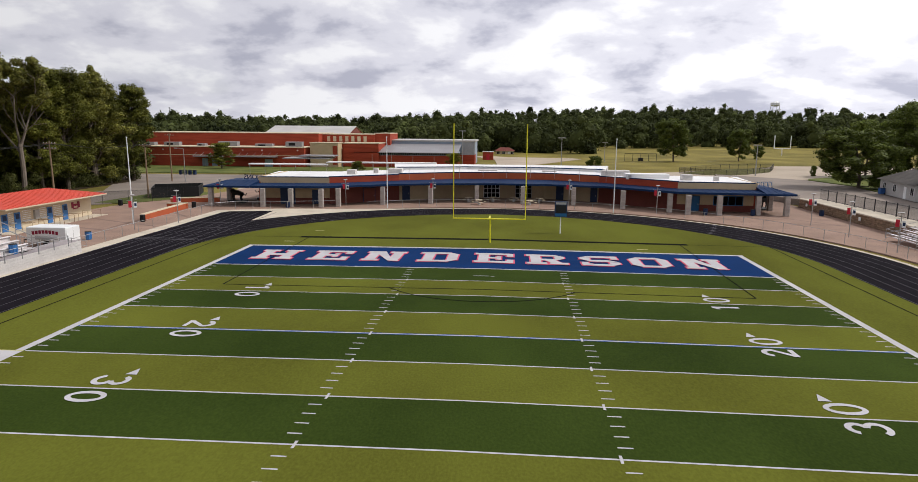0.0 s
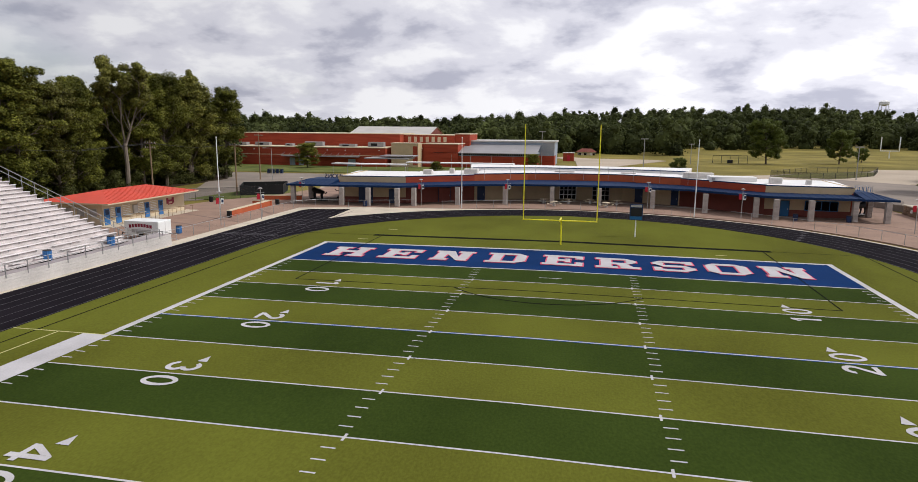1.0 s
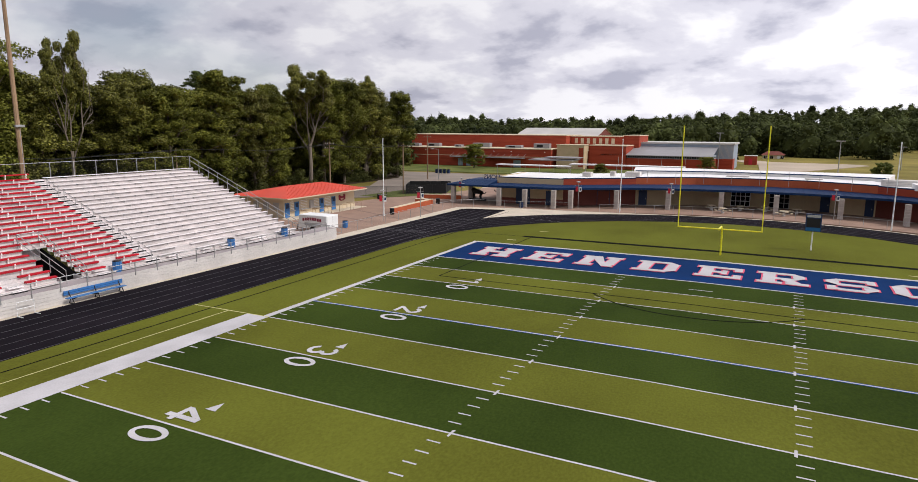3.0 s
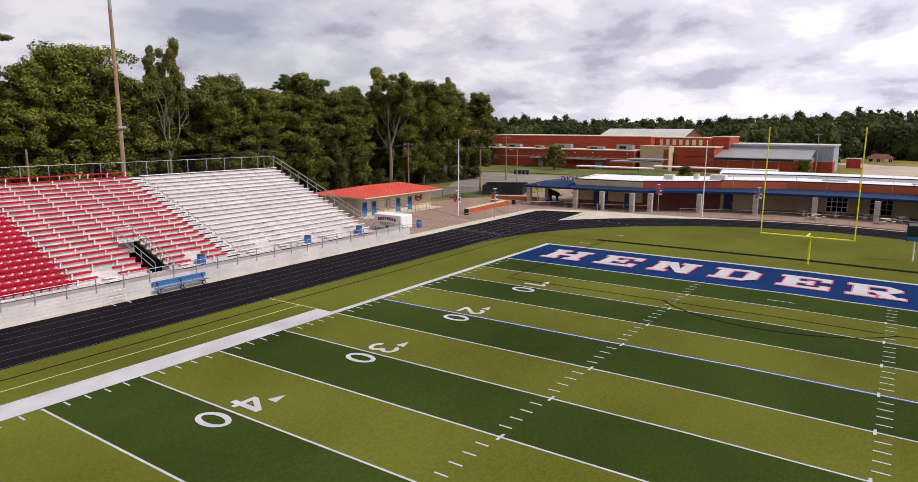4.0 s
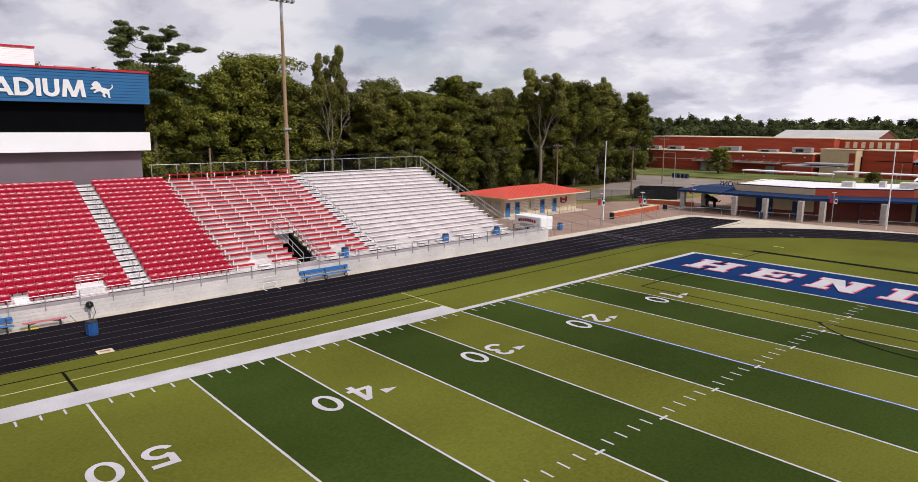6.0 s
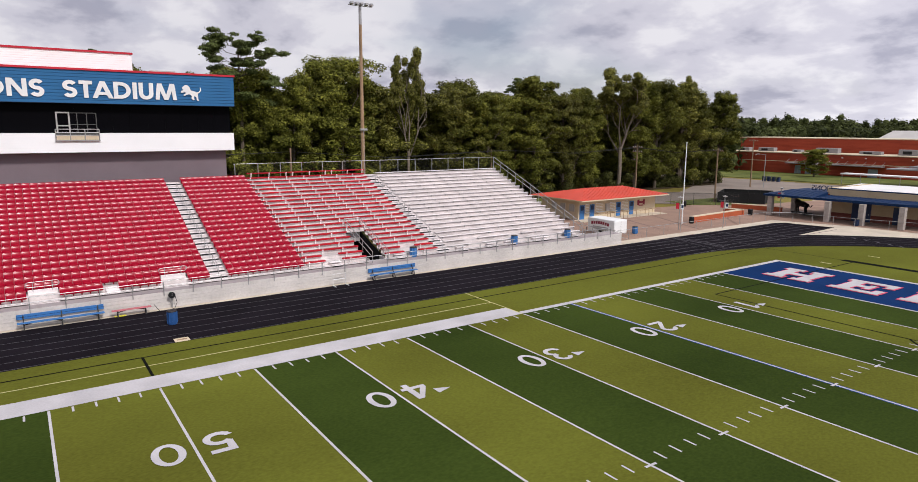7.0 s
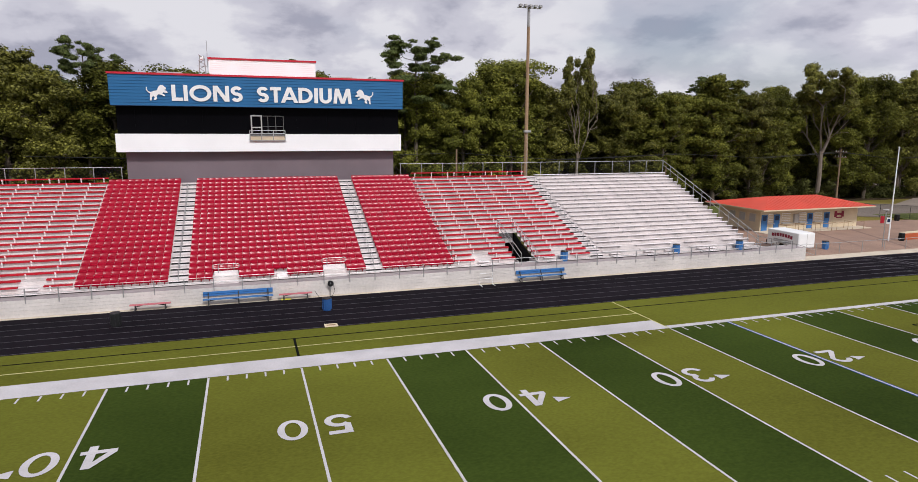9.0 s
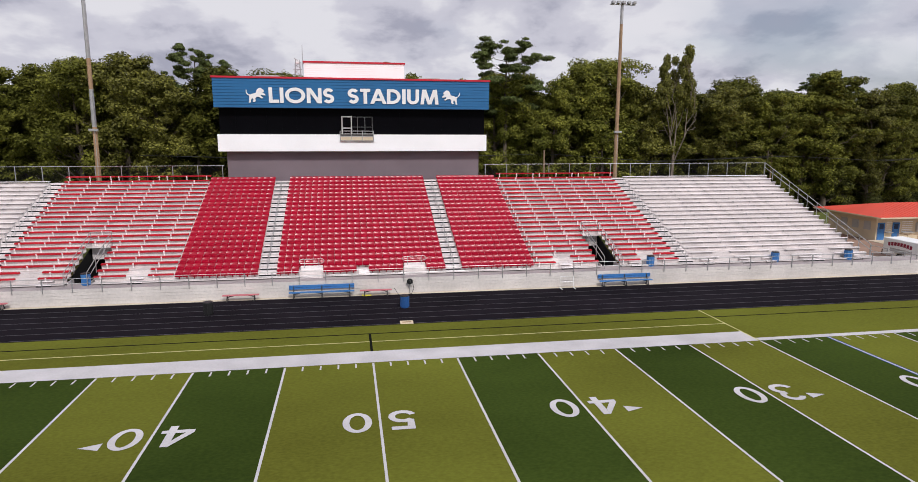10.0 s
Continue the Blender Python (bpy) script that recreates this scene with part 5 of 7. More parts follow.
# brush and saplings along the wood's foot, with an uneven top
clumps = []
for k in range(520):
    y = -85 + 217 * k / 520 + rng.uniform(-0.6, 0.6)
    top = 3.4 + 2.2 * math.sin(y * 0.37) + 1.6 * math.sin(y * 0.83 + 1) if y > 40 else 1.6
    x = -81.5 - rng.uniform(0, 6)
    clumps.append((x, y, terrain(x, y) + rng.uniform(0.1, 1.0) * max(1.2, top), rng.uniform(0.7, 1.5)))
# its dark leaf colour includes the shade at the wood's foot
tagged(part("brush", leaf_mesh("brush", clumps, 210000, 0.13, M["leaf_shaded"], 0.9, 5), None), "tangled green brush along the wood's edge, darkened for canopy shade", "brush", kind="stuff")
# the far woods: crowns of many sprays on the rising ground
far = []
r2 = random.Random(3)
for k in range(2100):
    d = 250 + 430 * (k / 2100) ** 1.1
    ang = radians(r2.uniform(-60, 44))
    x, y = d * math.sin(ang) * 1.05, d * math.cos(ang)
    if x > 40 and y < 395 or -120 < x <= 40 and y < 275 or -20 < x <= 40 and y < 310:
        continue
    h = r2.uniform(11.5, 16.0) if x < -50 and y < 420 else r2.uniform(13, 18) if x < 30 and y < 420 else r2.uniform(16, 22)
    if r2.random() < 0.10:
        h *= 1.18
    if 0.35 < x / y < 0.43:
        h *= 0.86
    z = terrain(x, y)
    wide = r2.uniform(3.6, 6.4)
    for q in range(2 if k > 1250 else 0, 4):
        far.append((x + r2.uniform(-3, 3), y + r2.uniform(-3, 3), z + h * (0.10 + 0.22 * q), wide * (0.85, 1.1, 0.9, 0.55)[q] * r2.uniform(0.8, 1.15)))
for k in range(260):
    x, y = r2.uniform(-185, -108), r2.uniform(-120, 190)
    h = r2.uniform(14, 21)
    for q in range(3):
        far.append((x + r2.uniform(-2, 2), y + r2.uniform(-2, 2), h * (0.16 + 0.3 * q), r2.uniform(3.0, 4.6) * (1.12 - 0.22 * q)))
tagged(part("far_woods", leaf_mesh("far_woods", far, 700000, 0.66, M["leaf_far"], 1.0, 9, 0.70), None), "dense dark green woods on the distant hills", "woods", kind="stuff")

# ---- goal post, poles, scoreboard ----
goal = thing("goal_post", pose(0, 58.65, G), "bright yellow gooseneck football goal post", "goal post")
part("base_post", pipe([(0, 0, 0), (0, 0, 2.2), (0, -0.35, 2.85), (0, -1.0, 3.15), (0, -3.75, 3.25)], r=0.085, sides=10), M["yellow"], goal)
part("crossbar", pipe([(-3.58, -3.75, 3.28), (3.58, -3.75, 3.28)], r=0.065, sides=10), M["yellow"], goal)
for s in (-1, 1):
    part("upright", pipe([(s * 3.58, -3.75, 3.22), (s * 3.58, -3.75, 12.6)], r=0.05, sides=8), M["yellow"], goal)
part("base_pad", pipe([(0, 0, 0), (0, 0, 0.06)], r=0.3, sides=12), M["concrete"], goal)
# play clock
clock = thing("play_clock", pose(7.95, 66.0, G), "navy play clock on a white post behind end zone", "scoreboard")
part("post", pipe([(0, 0, 0), (0, 0, 2.3)], r=0.07, sides=8), M["white"], clock)
part("case", boxes(((-0.72, -0.12, 2.1), (0.72, 0.12, 3.9)), bevel=0.02), M["navy"], clock)
part("display", boxes(((-0.6, -0.14, 2.55), (0.6, -0.12, 3.45))), M["black"], clock)
part("top_strip", boxes(((-0.6, -0.14, 3.55), (0.6, -0.125, 3.8))), M["grey"], clock)
part("name_strip", boxes(((-0.66, -0.14, 2.15), (0.66, -0.125, 2.5))), M["sign_blue"], clock)


def pole(name, x, y, h, r, m, label, category):
    t = thing(name, pose(x, y, G), label, category)
    part("shaft", tube(bmesh.new(), [(0, 0, 0), (0, 0, h)], [r, r * 0.6], 8), M[m], t)
    return t


for x, y in ((-45.1, 67.8), (-16.6, 87.9), (17.2, 86.4)):
    fp = pole("flagpole", x, y, 10.65, 0.085, "white", "bare white metal flagpole on the concourse", "flagpole")
    part("finial", pipe([(0, 0, 10.65), (0, 0, 10.8)], r=0.09, sides=8), M["white"], fp)
for x, y, h in ((-62.2, 29.6, 26.6), (-62.2, -26.05, 27.5)):
    lp = pole("floodlight_pole", x, y, h, 0.27, "rust_pole", "tall rusted steel floodlight pole behind the stand", "light pole")
    for za, zb in ((24.2, h),) if y > 0 else ((19.3, h), (12.6, 16.3)):
        part("sleeve", tube(bmesh.new(), [(0, 0, za), (0, 0, zb)], [0.275 - 0.108 * za / h, 0.275 - 0.108 * zb / h], 8), M["galv"], lp, "pale galvanised sleeve")
    part("crossarm", boxes(((0.1, -1.5, h - 0.4), (0.2, 1.5, h - 0.3))), M["galv"], lp)
    for k in range(5):
        part("floodlight", boxes(((0.15, -1.4 + 0.62 * k, h - 0.32), (0.65, -1.05 + 0.62 * k, h - 0.02)), bevel=0.05), M["galv"], lp)
    part("junction_box", boxes(((0.15, -0.45, 12.15), (0.45, 0.45, 12.4)), bevel=0.03), M["galv"], lp)
    part("conduit", pipe([(0.24, 0.05, 0), (0.20, 0.05, 12.2)], r=0.03), M["galv"], lp)

# ---- paving, roads and lawns round the field ----
solid("concourse", slab([(-64, 49), (-40.65, 49)] + [(40.65 * math.cos(radians(t)), TC + 40.65 * math.sin(radians(t))) for t in np.linspace(179, 1, 48)] + [(40.65, 30), (48.3, 30), (48.5, 97), (48, 116), (-50, 116), (-53, 96), (-58, 88)], G - 0.15, G - 0.008), M["paving"], "pinkish brown paved concourse with darker bands", "pavement")
for x0, y0, x1, y1 in ((-44, 62, -55, 66), (-41, 66, -54, 72), (-41, 74, -46, 79), (29.5, 87, 33.5, 79.5), (34.5, 87, 40, 77.5), (38.5, 87, 45, 77.5), (24, 87.5, 27, 83), (-46, 64, -46.2, 70)):
    d = Vector((x1 - x0, y1 - y0)).normalized()
    n_ = Vector((-d.y, d.x)) * 0.22
    part("paving_band", band([(x0 + n_.x, y0 + n_.y), (x1 + n_.x, y1 + n_.y)], [(x0 - n_.x, y0 - n_.y), (x1 - n_.x, y1 - n_.y)], G - 0.003), M["paving_dark"], bpy.data.objects["concourse"])
solid("outer_lawn", slab([(-130, -130), (-58, -130), (-58, 49), (-64.2, 49), (-64.2, 86), (-100, 120), (-130, 120)], -0.5, -0.27), M["lawn"], "shaded green grass under the wood's edge", "grass")
# dark floor covers the lit grass; litter and painted tree shade together
solid("wood_floor", slab([(-175, -130), (-80.5, -130), (-80.5, 128), (-92, 140), (-175, 140)], -0.5, -0.20), M["litter"], "leaf litter under the trees, darkened for their shade", "ground")
solid("east_lawn", slab([(64.4, 20), (150, 20), (150, 160), (92, 163), (71.4, 147), (69.6, 144), (71.9, 129), (68.6, 103), (65.4, 80)], -0.45, 0.8), M["lawn"], "green lawn round the grey house", "grass")
solid("school_lawn", slab([(-128, 150), (-30, 158), (-30, 186), (-128, 186)], -0.5, -0.22), M["lawn"], "green lawn before the brick school", "grass")
solid("verge", slab([(-64, 88.5), (-58.5, 88.5), (-53, 96), (-50, 104), (-62, 112)], -0.5, -0.215), M["lawn"], "strip of lawn beside the road", "grass")
solid("west_road", slab([(-64.4, 84), (-60, 90), (-62.5, 112), (-60, 126), (-30, 133), (60, 137), (60, 152), (-30, 152), (-128, 146), (-128, 132), (-84, 126), (-74, 106), (-80, 88), (-110, 60), (-106, 55), (-76, 80)], -0.5, -0.24), M["asphalt"], "worn grey service road beside the concourse", "road")
solid("service_yard", slab([(-50, 110), (50, 112), (52, 136), (-58, 134)], -0.5, -0.23), M["lot"], "pale concrete service yard behind the pavilion", "pavement")
solid("east_terrace", slab([(48.3, 20), (51.8, 20), (51.8, 82), (51.5, 98.2), (48.5, 98.2), (48.5, 84)], -0.5, 1.15), M["concrete"], "pale paved strip above the retaining wall", "pavement")
solid("east_road", slab([(51.7, 20), (64.5, 20), (65.5, 80), (68.7, 103), (72, 129), (69.7, 144), (68, 146), (54, 160), (44, 120), (45.5, 112), (51.4, 98.2), (51.7, 82)], -0.5, 0.66), M["asphalt"], "grey asphalt road behind black railings", "road")
solid("car_park", slab([(36, 166), (44.5, 157), (57, 146), (64, 146), (92, 163), (146, 205), (120, 212), (86, 207), (80, 196), (62, 186), (47, 172)], -0.5, 0.30), M["lot"], "pale empty gravel parking lot", "pavement")
solid("brown_plot", slab([(47, 168), (52, 163), (57, 161), (64, 166), (74, 177), (81, 193), (73, 192), (60, 184)], -0.5, 0.34), M["plot_soil"], "bare brown fenced plot", "ground")
solid("footpath", slab([(-6, 158), (2, 160), (6, 200), (30, 252), (27, 258), (0, 262), (-8, 274), (-14, 266), (-4, 240), (-2, 200)], -0.5, -0.2), M["lot"], "pale curving dirt path on the grass", "path")


# ---- fences ----
def chain_fence(name, pts, h, gap, label, wire="link", m="galv", r=0.03):
    f = thing(name, pose(*pts[0], G), label, "fence")
    o = Vector((*pts[0], 0))
    post = to_mesh("post", pipe([(0, 0, 0), (0, 0, h)], r=r), M[m])
    for (xa, ya), (xb, yb) in zip(pts, pts[1:]):
        a, b = Vector((xa, ya, 0)) - o, Vector((xb, yb, 0)) - o
        n = max(1, round((b - a).length / gap))
        for k in range(n):
            share("post", post, f, pose(*a.lerp(b, k / n)))
        up = Vector((0, 0, h))
        part("top_rail", pipe([a + up, b + up], r=0.022), M[m], f)
        bm = bmesh.new()
        bm.faces.new([bm.verts.new(p) for p in (a + up * 0.03, b + up * 0.03, b + up, a + up)])
        part("wire_mesh", bm, M[wire], f)
    return f


arc_pts = lambda r, t0, t1, n: [(r * math.cos(radians(t)), TC + r * math.sin(radians(t))) for t in np.linspace(t0, t1, n)]
chain_fence("trackside_fence", arc_pts(41.0, 118, 62, 16), 1.15, 2.6, "low galvanised chain-link fence beside the track")
chain_fence("trackside_fence", [(41.0, 30), (41.0, 50)] + arc_pts(41.0, 8, 58, 14), 1.15, 2.9, "low galvanised chain-link fence beside the track")
chain_fence("trackside_fence", [(-41.0, 49.5), (-41.0, 80.8), (-38.6, 83.4), (-31, 84.4), (-24, 87)], 1.15, 3.0, "low galvanised chain-link fence beside the track")
chain_fence("boundary_fence", [(-63.8, 60), (-64, 84), (-58.6, 89), (-53.2, 93.5)], 1.9, 3.0, "tall black chain-link fence beside the road", "link_dark", "black")
scr = chain_fence("screen_fence", [(-58.3, 95.2), (-52.0, 99.2), (-54.5, 106), (-61.5, 102), (-58.3, 95.2)], 1.75, 2.2, "fence hung with black screen cloth", "dark", "black")
rail = thing("road_railing", pose(56.4, 60, 1.14), "black metal railing beside the east road", "fence")
pts = [(51.4, 20), (51.5, 60), (51.6, 80), (51.2, 97.5)]
for (xa, ya), (xb, yb) in zip(pts, pts[1:]):
    n = round(math.hypot(xb - xa, yb - ya) / 2.4)
    for k in range(n):
        x, y = xa + (xb - xa) * k / n - 56.4, ya + (yb - ya) * k / n - 60
        part("post", boxes(((x - 0.05, y - 0.05, 0), (x + 0.05, y + 0.05, 1.75))), M["black"], rail)
    for h in (0.15, 1.6):
        part("rail", pipe([(xa - 56.4, ya - 60, h), (xb - 56.4, yb - 60, h)], r=0.03), M["black"], rail)
    bm = bmesh.new()
    bm.faces.new([bm.verts.new(p) for p in ((xa - 56.4, ya - 60, 0.15), (xb - 56.4, yb - 60, 0.15), (xb - 56.4, yb - 60, 1.6), (xa - 56.4, ya - 60, 1.6))])
    part("wire_mesh", bm, M["link_dark"], rail)
plot = chain_fence("plot_fence", [(60, 184), (47, 168), (52, 163), (57, 161), (64, 166), (74, 177), (81, 193), (73, 192), (60, 184)], 2.0, 3.5, "dark chain-link fence round a bare plot", "link_dark", "black", 0.05)
chain_fence("street_fence", [(43.6, 97.6), (46.4, 98.0), (48.4, 98.3)], 1.8, 2.2, "dark chain-link gate fence beside the pavilion", "link_dark", "black", 0.04)
# retaining wall of tan stone blocks
wall = thing("retaining_wall", pose(0, 0, 0), "tan stone block retaining wall beside the concourse", "wall", kind="structure")
part("core", slab([(48.15, 20), (48.4, 20), (48.6, 98), (48.35, 98)], G, 1.1), M["stone"], wall)
part("cap", slab([(47.95, 20), (48.6, 20), (48.8, 98.1), (48.15, 98.1)], 1.1, 1.25), M["concrete"], wall, "pale cap stone")
rr = random.Random(4)
stone_me = [to_mesh("stone", boxes(((-0.06, 0, 0), (0.12, w, 0.24)), bevel=0.03), M["stone"]) for w in (0.52, 0.7, 0.88)]
for c in range(5):
    y = 52.0 + rr.uniform(0, 0.4)
    while y < 97.2:
        k = rr.randrange(3)
        share("stone", stone_me[k], wall, pose(48.05 + (y - 20) * 0.0026 + rr.uniform(-0.02, 0.02), y, G + 0.01 + 0.26 * c))
        y += (0.52, 0.7, 0.88)[k] + 0.02

for y in (94.5, 79.0, 66.3):
    wl_ = thing("wall_light", pose(48.1, y, 0.55), "small white wall light on the stone wall", "wall light", "lights on the retaining wall")
    part("bracket", boxes(((-0.06, -0.08, -0.05), (0.04, 0.08, 0.05))), M["galv"], wl_)
    part("shade", boxes(((-0.26, -0.14, -0.22), (-0.06, 0.14, 0.22)), bevel=0.03), M["white"], wl_)

# ---- lamps with banners ----
lamp = thing("banner_lamp", pose(-10.2, 93.0, G), "slim grey lamp post with red and white banners", "street lamp", "lamps on the concourse")
part("post", pipe([(0, 0, 0), (0, 0, 4.1)], r=0.05, sides=8), M["galv"], lamp)
part("head", tube(bmesh.new(), [(0, 0, 4.0), (0, 0, 4.12), (0, 0, 4.2)], [0.10, 0.34, 0.08], 12), M["grey"], lamp)
part("red_banner", boxes(((-0.46, -0.02, 2.65), (-0.1, 0.02, 3.4)), bevel=0.01), M["trim_red"], lamp, "red cloth banner")
part("white_banner", boxes(((0.1, -0.02, 2.6), (0.45, 0.02, 3.3)), bevel=0.01), M["white"], lamp, "white cloth banner with dark mark")
part("banner_mark", boxes(((0.18, -0.03, 2.8), (0.42, -0.021, 3.15))), M["navy"], lamp)
part("banner_arm", pipe([(-0.62, 0, 3.52), (0.5, 0, 3.52)], r=0.02), M["galv"], lamp)
for x, y, a in ((11.4, 94.2, 0), (23.4, 86.5, -12), (-23.4, 89.3, 10), (41.2, 77.6, -30), (41.4, 68.4, -40), (41.4, 58.8, -45), (-42.3, 63.4, 40), (-40.0, 69.3, 35), (-42.4, 86.8, 15)):
    copy_thing(lamp, pose(x, y, G, 0, 0, a))

# ---- pavilion behind the north bend ----
FAC = [(-37.6, 90.6), (-26.6, 91.6), (-16.6, 98.6), (-8, 103.2), (0, 104.6), (8, 104.4), (16.8, 100.2), (27.4, 91.2), (38.6, 90.4)]
EAV = [(-37.6, 86.6), (-26.6, 87.6), (-16.6, 93.6), (-8, 96.2), (0, 97.3), (8, 97.2), (17.4, 94.6), (27.0, 87.2), (38.6, 86.3)]
PAR = [4.14, 4.20, 4.34, 4.34, 4.34, 4.34, 4.24, 4.18]
PMAT = ["stucco", "brick", "brick_orange", "brick_orange", "brick_orange", "brick_orange", "brick", "stucco"]
WMAT = ["stucco", "brick_dark", "stucco", "stucco", "stucco", "stucco", "brick_dark", "stucco"]
pav = thing("pavilion", pose(0, 0, 0), "long curved brick and stucco pavilion with navy canopy", "building", kind="")


def wall_run(name, a, b, z0, z1, t, m, parent, label=""):
    d = Vector((b[0] - a[0], b[1] - a[1])).normalized()
    n_ = Vector((-d.y, d.x)) * t
    return part(name, slab([a, b, (b[0] + n_.x, b[1] + n_.y), (a[0] + n_.x, a[1] + n_.y)], z0, z1), M[m], parent, label)


BACK = [(x * 1.04, y + 13) for x, y in FAC]
for k in range(8):
    a, b = FAC[k], FAC[k + 1]
    wall_run("front_wall", a, b, G, 3.1, 0.3, WMAT[k], pav)
    if WMAT[k] == "stucco" and k in (0, 1, 6, 7):
        d = Vector((b[0] - a[0], b[1] - a[1])).normalized()
        o = (d.y * 0.03, -d.x * 0.03)
        wall_run("brick_base", (a[0] + o[0], a[1] + o[1]), (b[0] + o[0], b[1] + o[1]), G, 0.75, 0.05, "brick_dark", pav, "dark brick wall base")
    wall_run("parapet", a, b, 3.1, PAR[k] - 0.14, 0.3, PMAT[k], pav)
    d = Vector((b[0] - a[0], b[1] - a[1])).normalized()
    o = (d.y * 0.015, -d.x * 0.015)
    wall_run("parapet_trim", (a[0] + o[0], a[1] + o[1]), (b[0] + o[0], b[1] + o[1]), PAR[k] - 0.14, PAR[k], 0.33, "roof_blue", pav, "thin parapet trim")
    # white roof behind
    w = Vector((-d.y, d.x)) * 0.2
    part("flat_roof", slab([(a[0] + w.x, a[1] + w.y), (b[0] + w.x, b[1] + w.y), BACK[k + 1], BACK[k]], PAR[k] - 0.5, PAR[k] - 0.06), M["roof_white"], pav, "white membrane roof")
    wall_run("back_wall", BACK[k], BACK[k + 1], G, PAR[k] - 0.5, 0.2, "brick", pav)
    # canopy: sloping metal sheet, seams and fascia
    e0, e1 = EAV[k], EAV[k + 1]
    bm = bmesh.new()
    hi, lo = 3.12, 2.96
    v = [bm.verts.new(p) for p in ((*a, hi), (*b, hi), (*e1, lo), (*e0, lo), (*a, hi - 0.1), (*b, hi - 0.1), (*e1, lo - 0.1), (*e0, lo - 0.1))]
    for q in ((0, 3, 2, 1), (4, 5, 6, 7), (2, 3, 7, 6)):
        bm.faces.new([v[i] for i in q])
    part("canopy_sheet", bm, M["roof_blue"], pav, "navy standing seam canopy")
    wall_run("canopy_fascia", (e0[0], e0[1] - 0.05), (e1[0], e1[1] - 0.05), 2.68, 2.99, 0.08, "roof_blue", pav)
    n = max(2, round((Vector(b) - Vector(a)).length / 0.9))
    bm = bmesh.new()
    for j in range(n):
        f = (j + 0.5) / n
        p, q = Vector((*a, hi + 0.02)).lerp(Vector((*b, hi + 0.02)), f), Vector((*e0, lo + 0.02)).lerp(Vector((*e1, lo + 0.02)), f)
        tube(bm, [p, q], 0.03, 4)
    part("canopy_seams", bm, M["roof_blue"], pav)
for side, k in ((-1, 0), (1, 7)):
    x = FAC[0][0] if side < 0 else FAC[-1][0]
    y = FAC[0][1] if side < 0 else FAC[-1][1]
    part("end_wall", boxes(((x - 0.15, y, G), (x + 0.15, y + 13, 3.3))), M["brick"], pav)
    part("end_parapet", boxes(((x - 0.2, y, 3.3), (x + 0.2, y + 13, 4.14))), M["stucco"], pav)
# raised roof behind the centre, and rooftop units
part("raised_roof", slab([(-19, 108), (-6, 112), (8, 112), (19, 109), (21, 119), (-21, 119)], 4.0, 4.8), M["roof_white"], pav, "white raised roof")
part("raised_trim", slab([(-18.6, 107.7), (-6, 111.7), (8, 111.7), (18.6, 108.7), (18.6, 108.85), (8, 111.85), (-6, 111.85), (-18.6, 107.85)], 4.68, 4.84), M["roof_blue"], pav)
for x, y, w, d, h in ((-24.5, 98, 1.5, 1.3, 0.8), (-17.6, 101, 2.4, 1.6, 0.9), (-21, 101, 0.8, 0.8, 0.9), (19.6, 101.5, 4.6, 1.6, 1.0), (29.6, 95, 1.6, 1.4, 0.9), (34, 94.5, 0.7, 0.7, 0.7), (-2, 108, 3.5, 1.2, 0.45), (9, 108, 2.5, 1.2, 0.4)):
    unit = thing("roof_unit", pose(x, y, 4.10), "pale grey rooftop air conditioning unit with louvres", "air conditioner", "units on the pavilion roof")
    part("case", boxes(((-w / 2, -d / 2, 0), (w / 2, d / 2, h)), bevel=0.05), M["fascia"], unit)
    for j in range(3):
        part("louvre", boxes(((-w * 0.4, -d / 2 - 0.03, h * (0.25 + 0.2 * j)), (w * 0.4, -d / 2, h * (0.32 + 0.2 * j)))), M["grey"], unit)
for j in range(9):
    x = -15 + 4.1 * j
    yb = np.interp(x, [p[0] for p in FAC], [p[1] for p in FAC]) - 0.2
    part("conduit", pipe([(x, yb, 3.3), (x, yb, 5.5)], r=0.03), M["galv"], pav)
# columns of grey block under the canopy
col = thing("column", pose(0, 0, 0), "square grey stone block column under the canopy", "column", "columns of the pavilion")
for j in range(7):
    part("block", boxes(((-0.34 + 0.01 * (j % 2), -0.34, 0.005 + 0.405 * j), (0.34 - 0.01 * (j % 2), 0.34, 0.40 + 0.405 * j)), bevel=0.02), M["block"], col)
COLS = [(-35.6, 86.6), (-31.3, 86.8), (-26.7, 87.2), (-24.4, 88.6), (-18.1, 91.9), (-10.8, 94.5), (-3.4, 96.9), (4.1, 96.4), (12.2, 95.3), (19.4, 91.6), (25.7, 88.4), (27.8, 86.3), (32.1, 85.9), (37.8, 86.8), (41.7, 92.6), (41.6, 86.3), (-44.0, 87.0), (-44.0, 93.6), (-38.0, 94.5)]
col.matrix_basis = pose(*COLS[0], G)
for x, y in COLS[1:]:
    copy_thing(col, pose(x, y, G))
# doors, windows along the front
def on_face(k, f, off=0.06):
    a, b = Vector(FAC[k]), Vector(FAC[k + 1])
    d = (b - a).normalized()
    p = a.lerp(b, f) + Vector((d.y, -d.x)) * off
    return pose(p.x, p.y, G, 0, 0, math.degrees(math.atan2(d.y, d.x)))


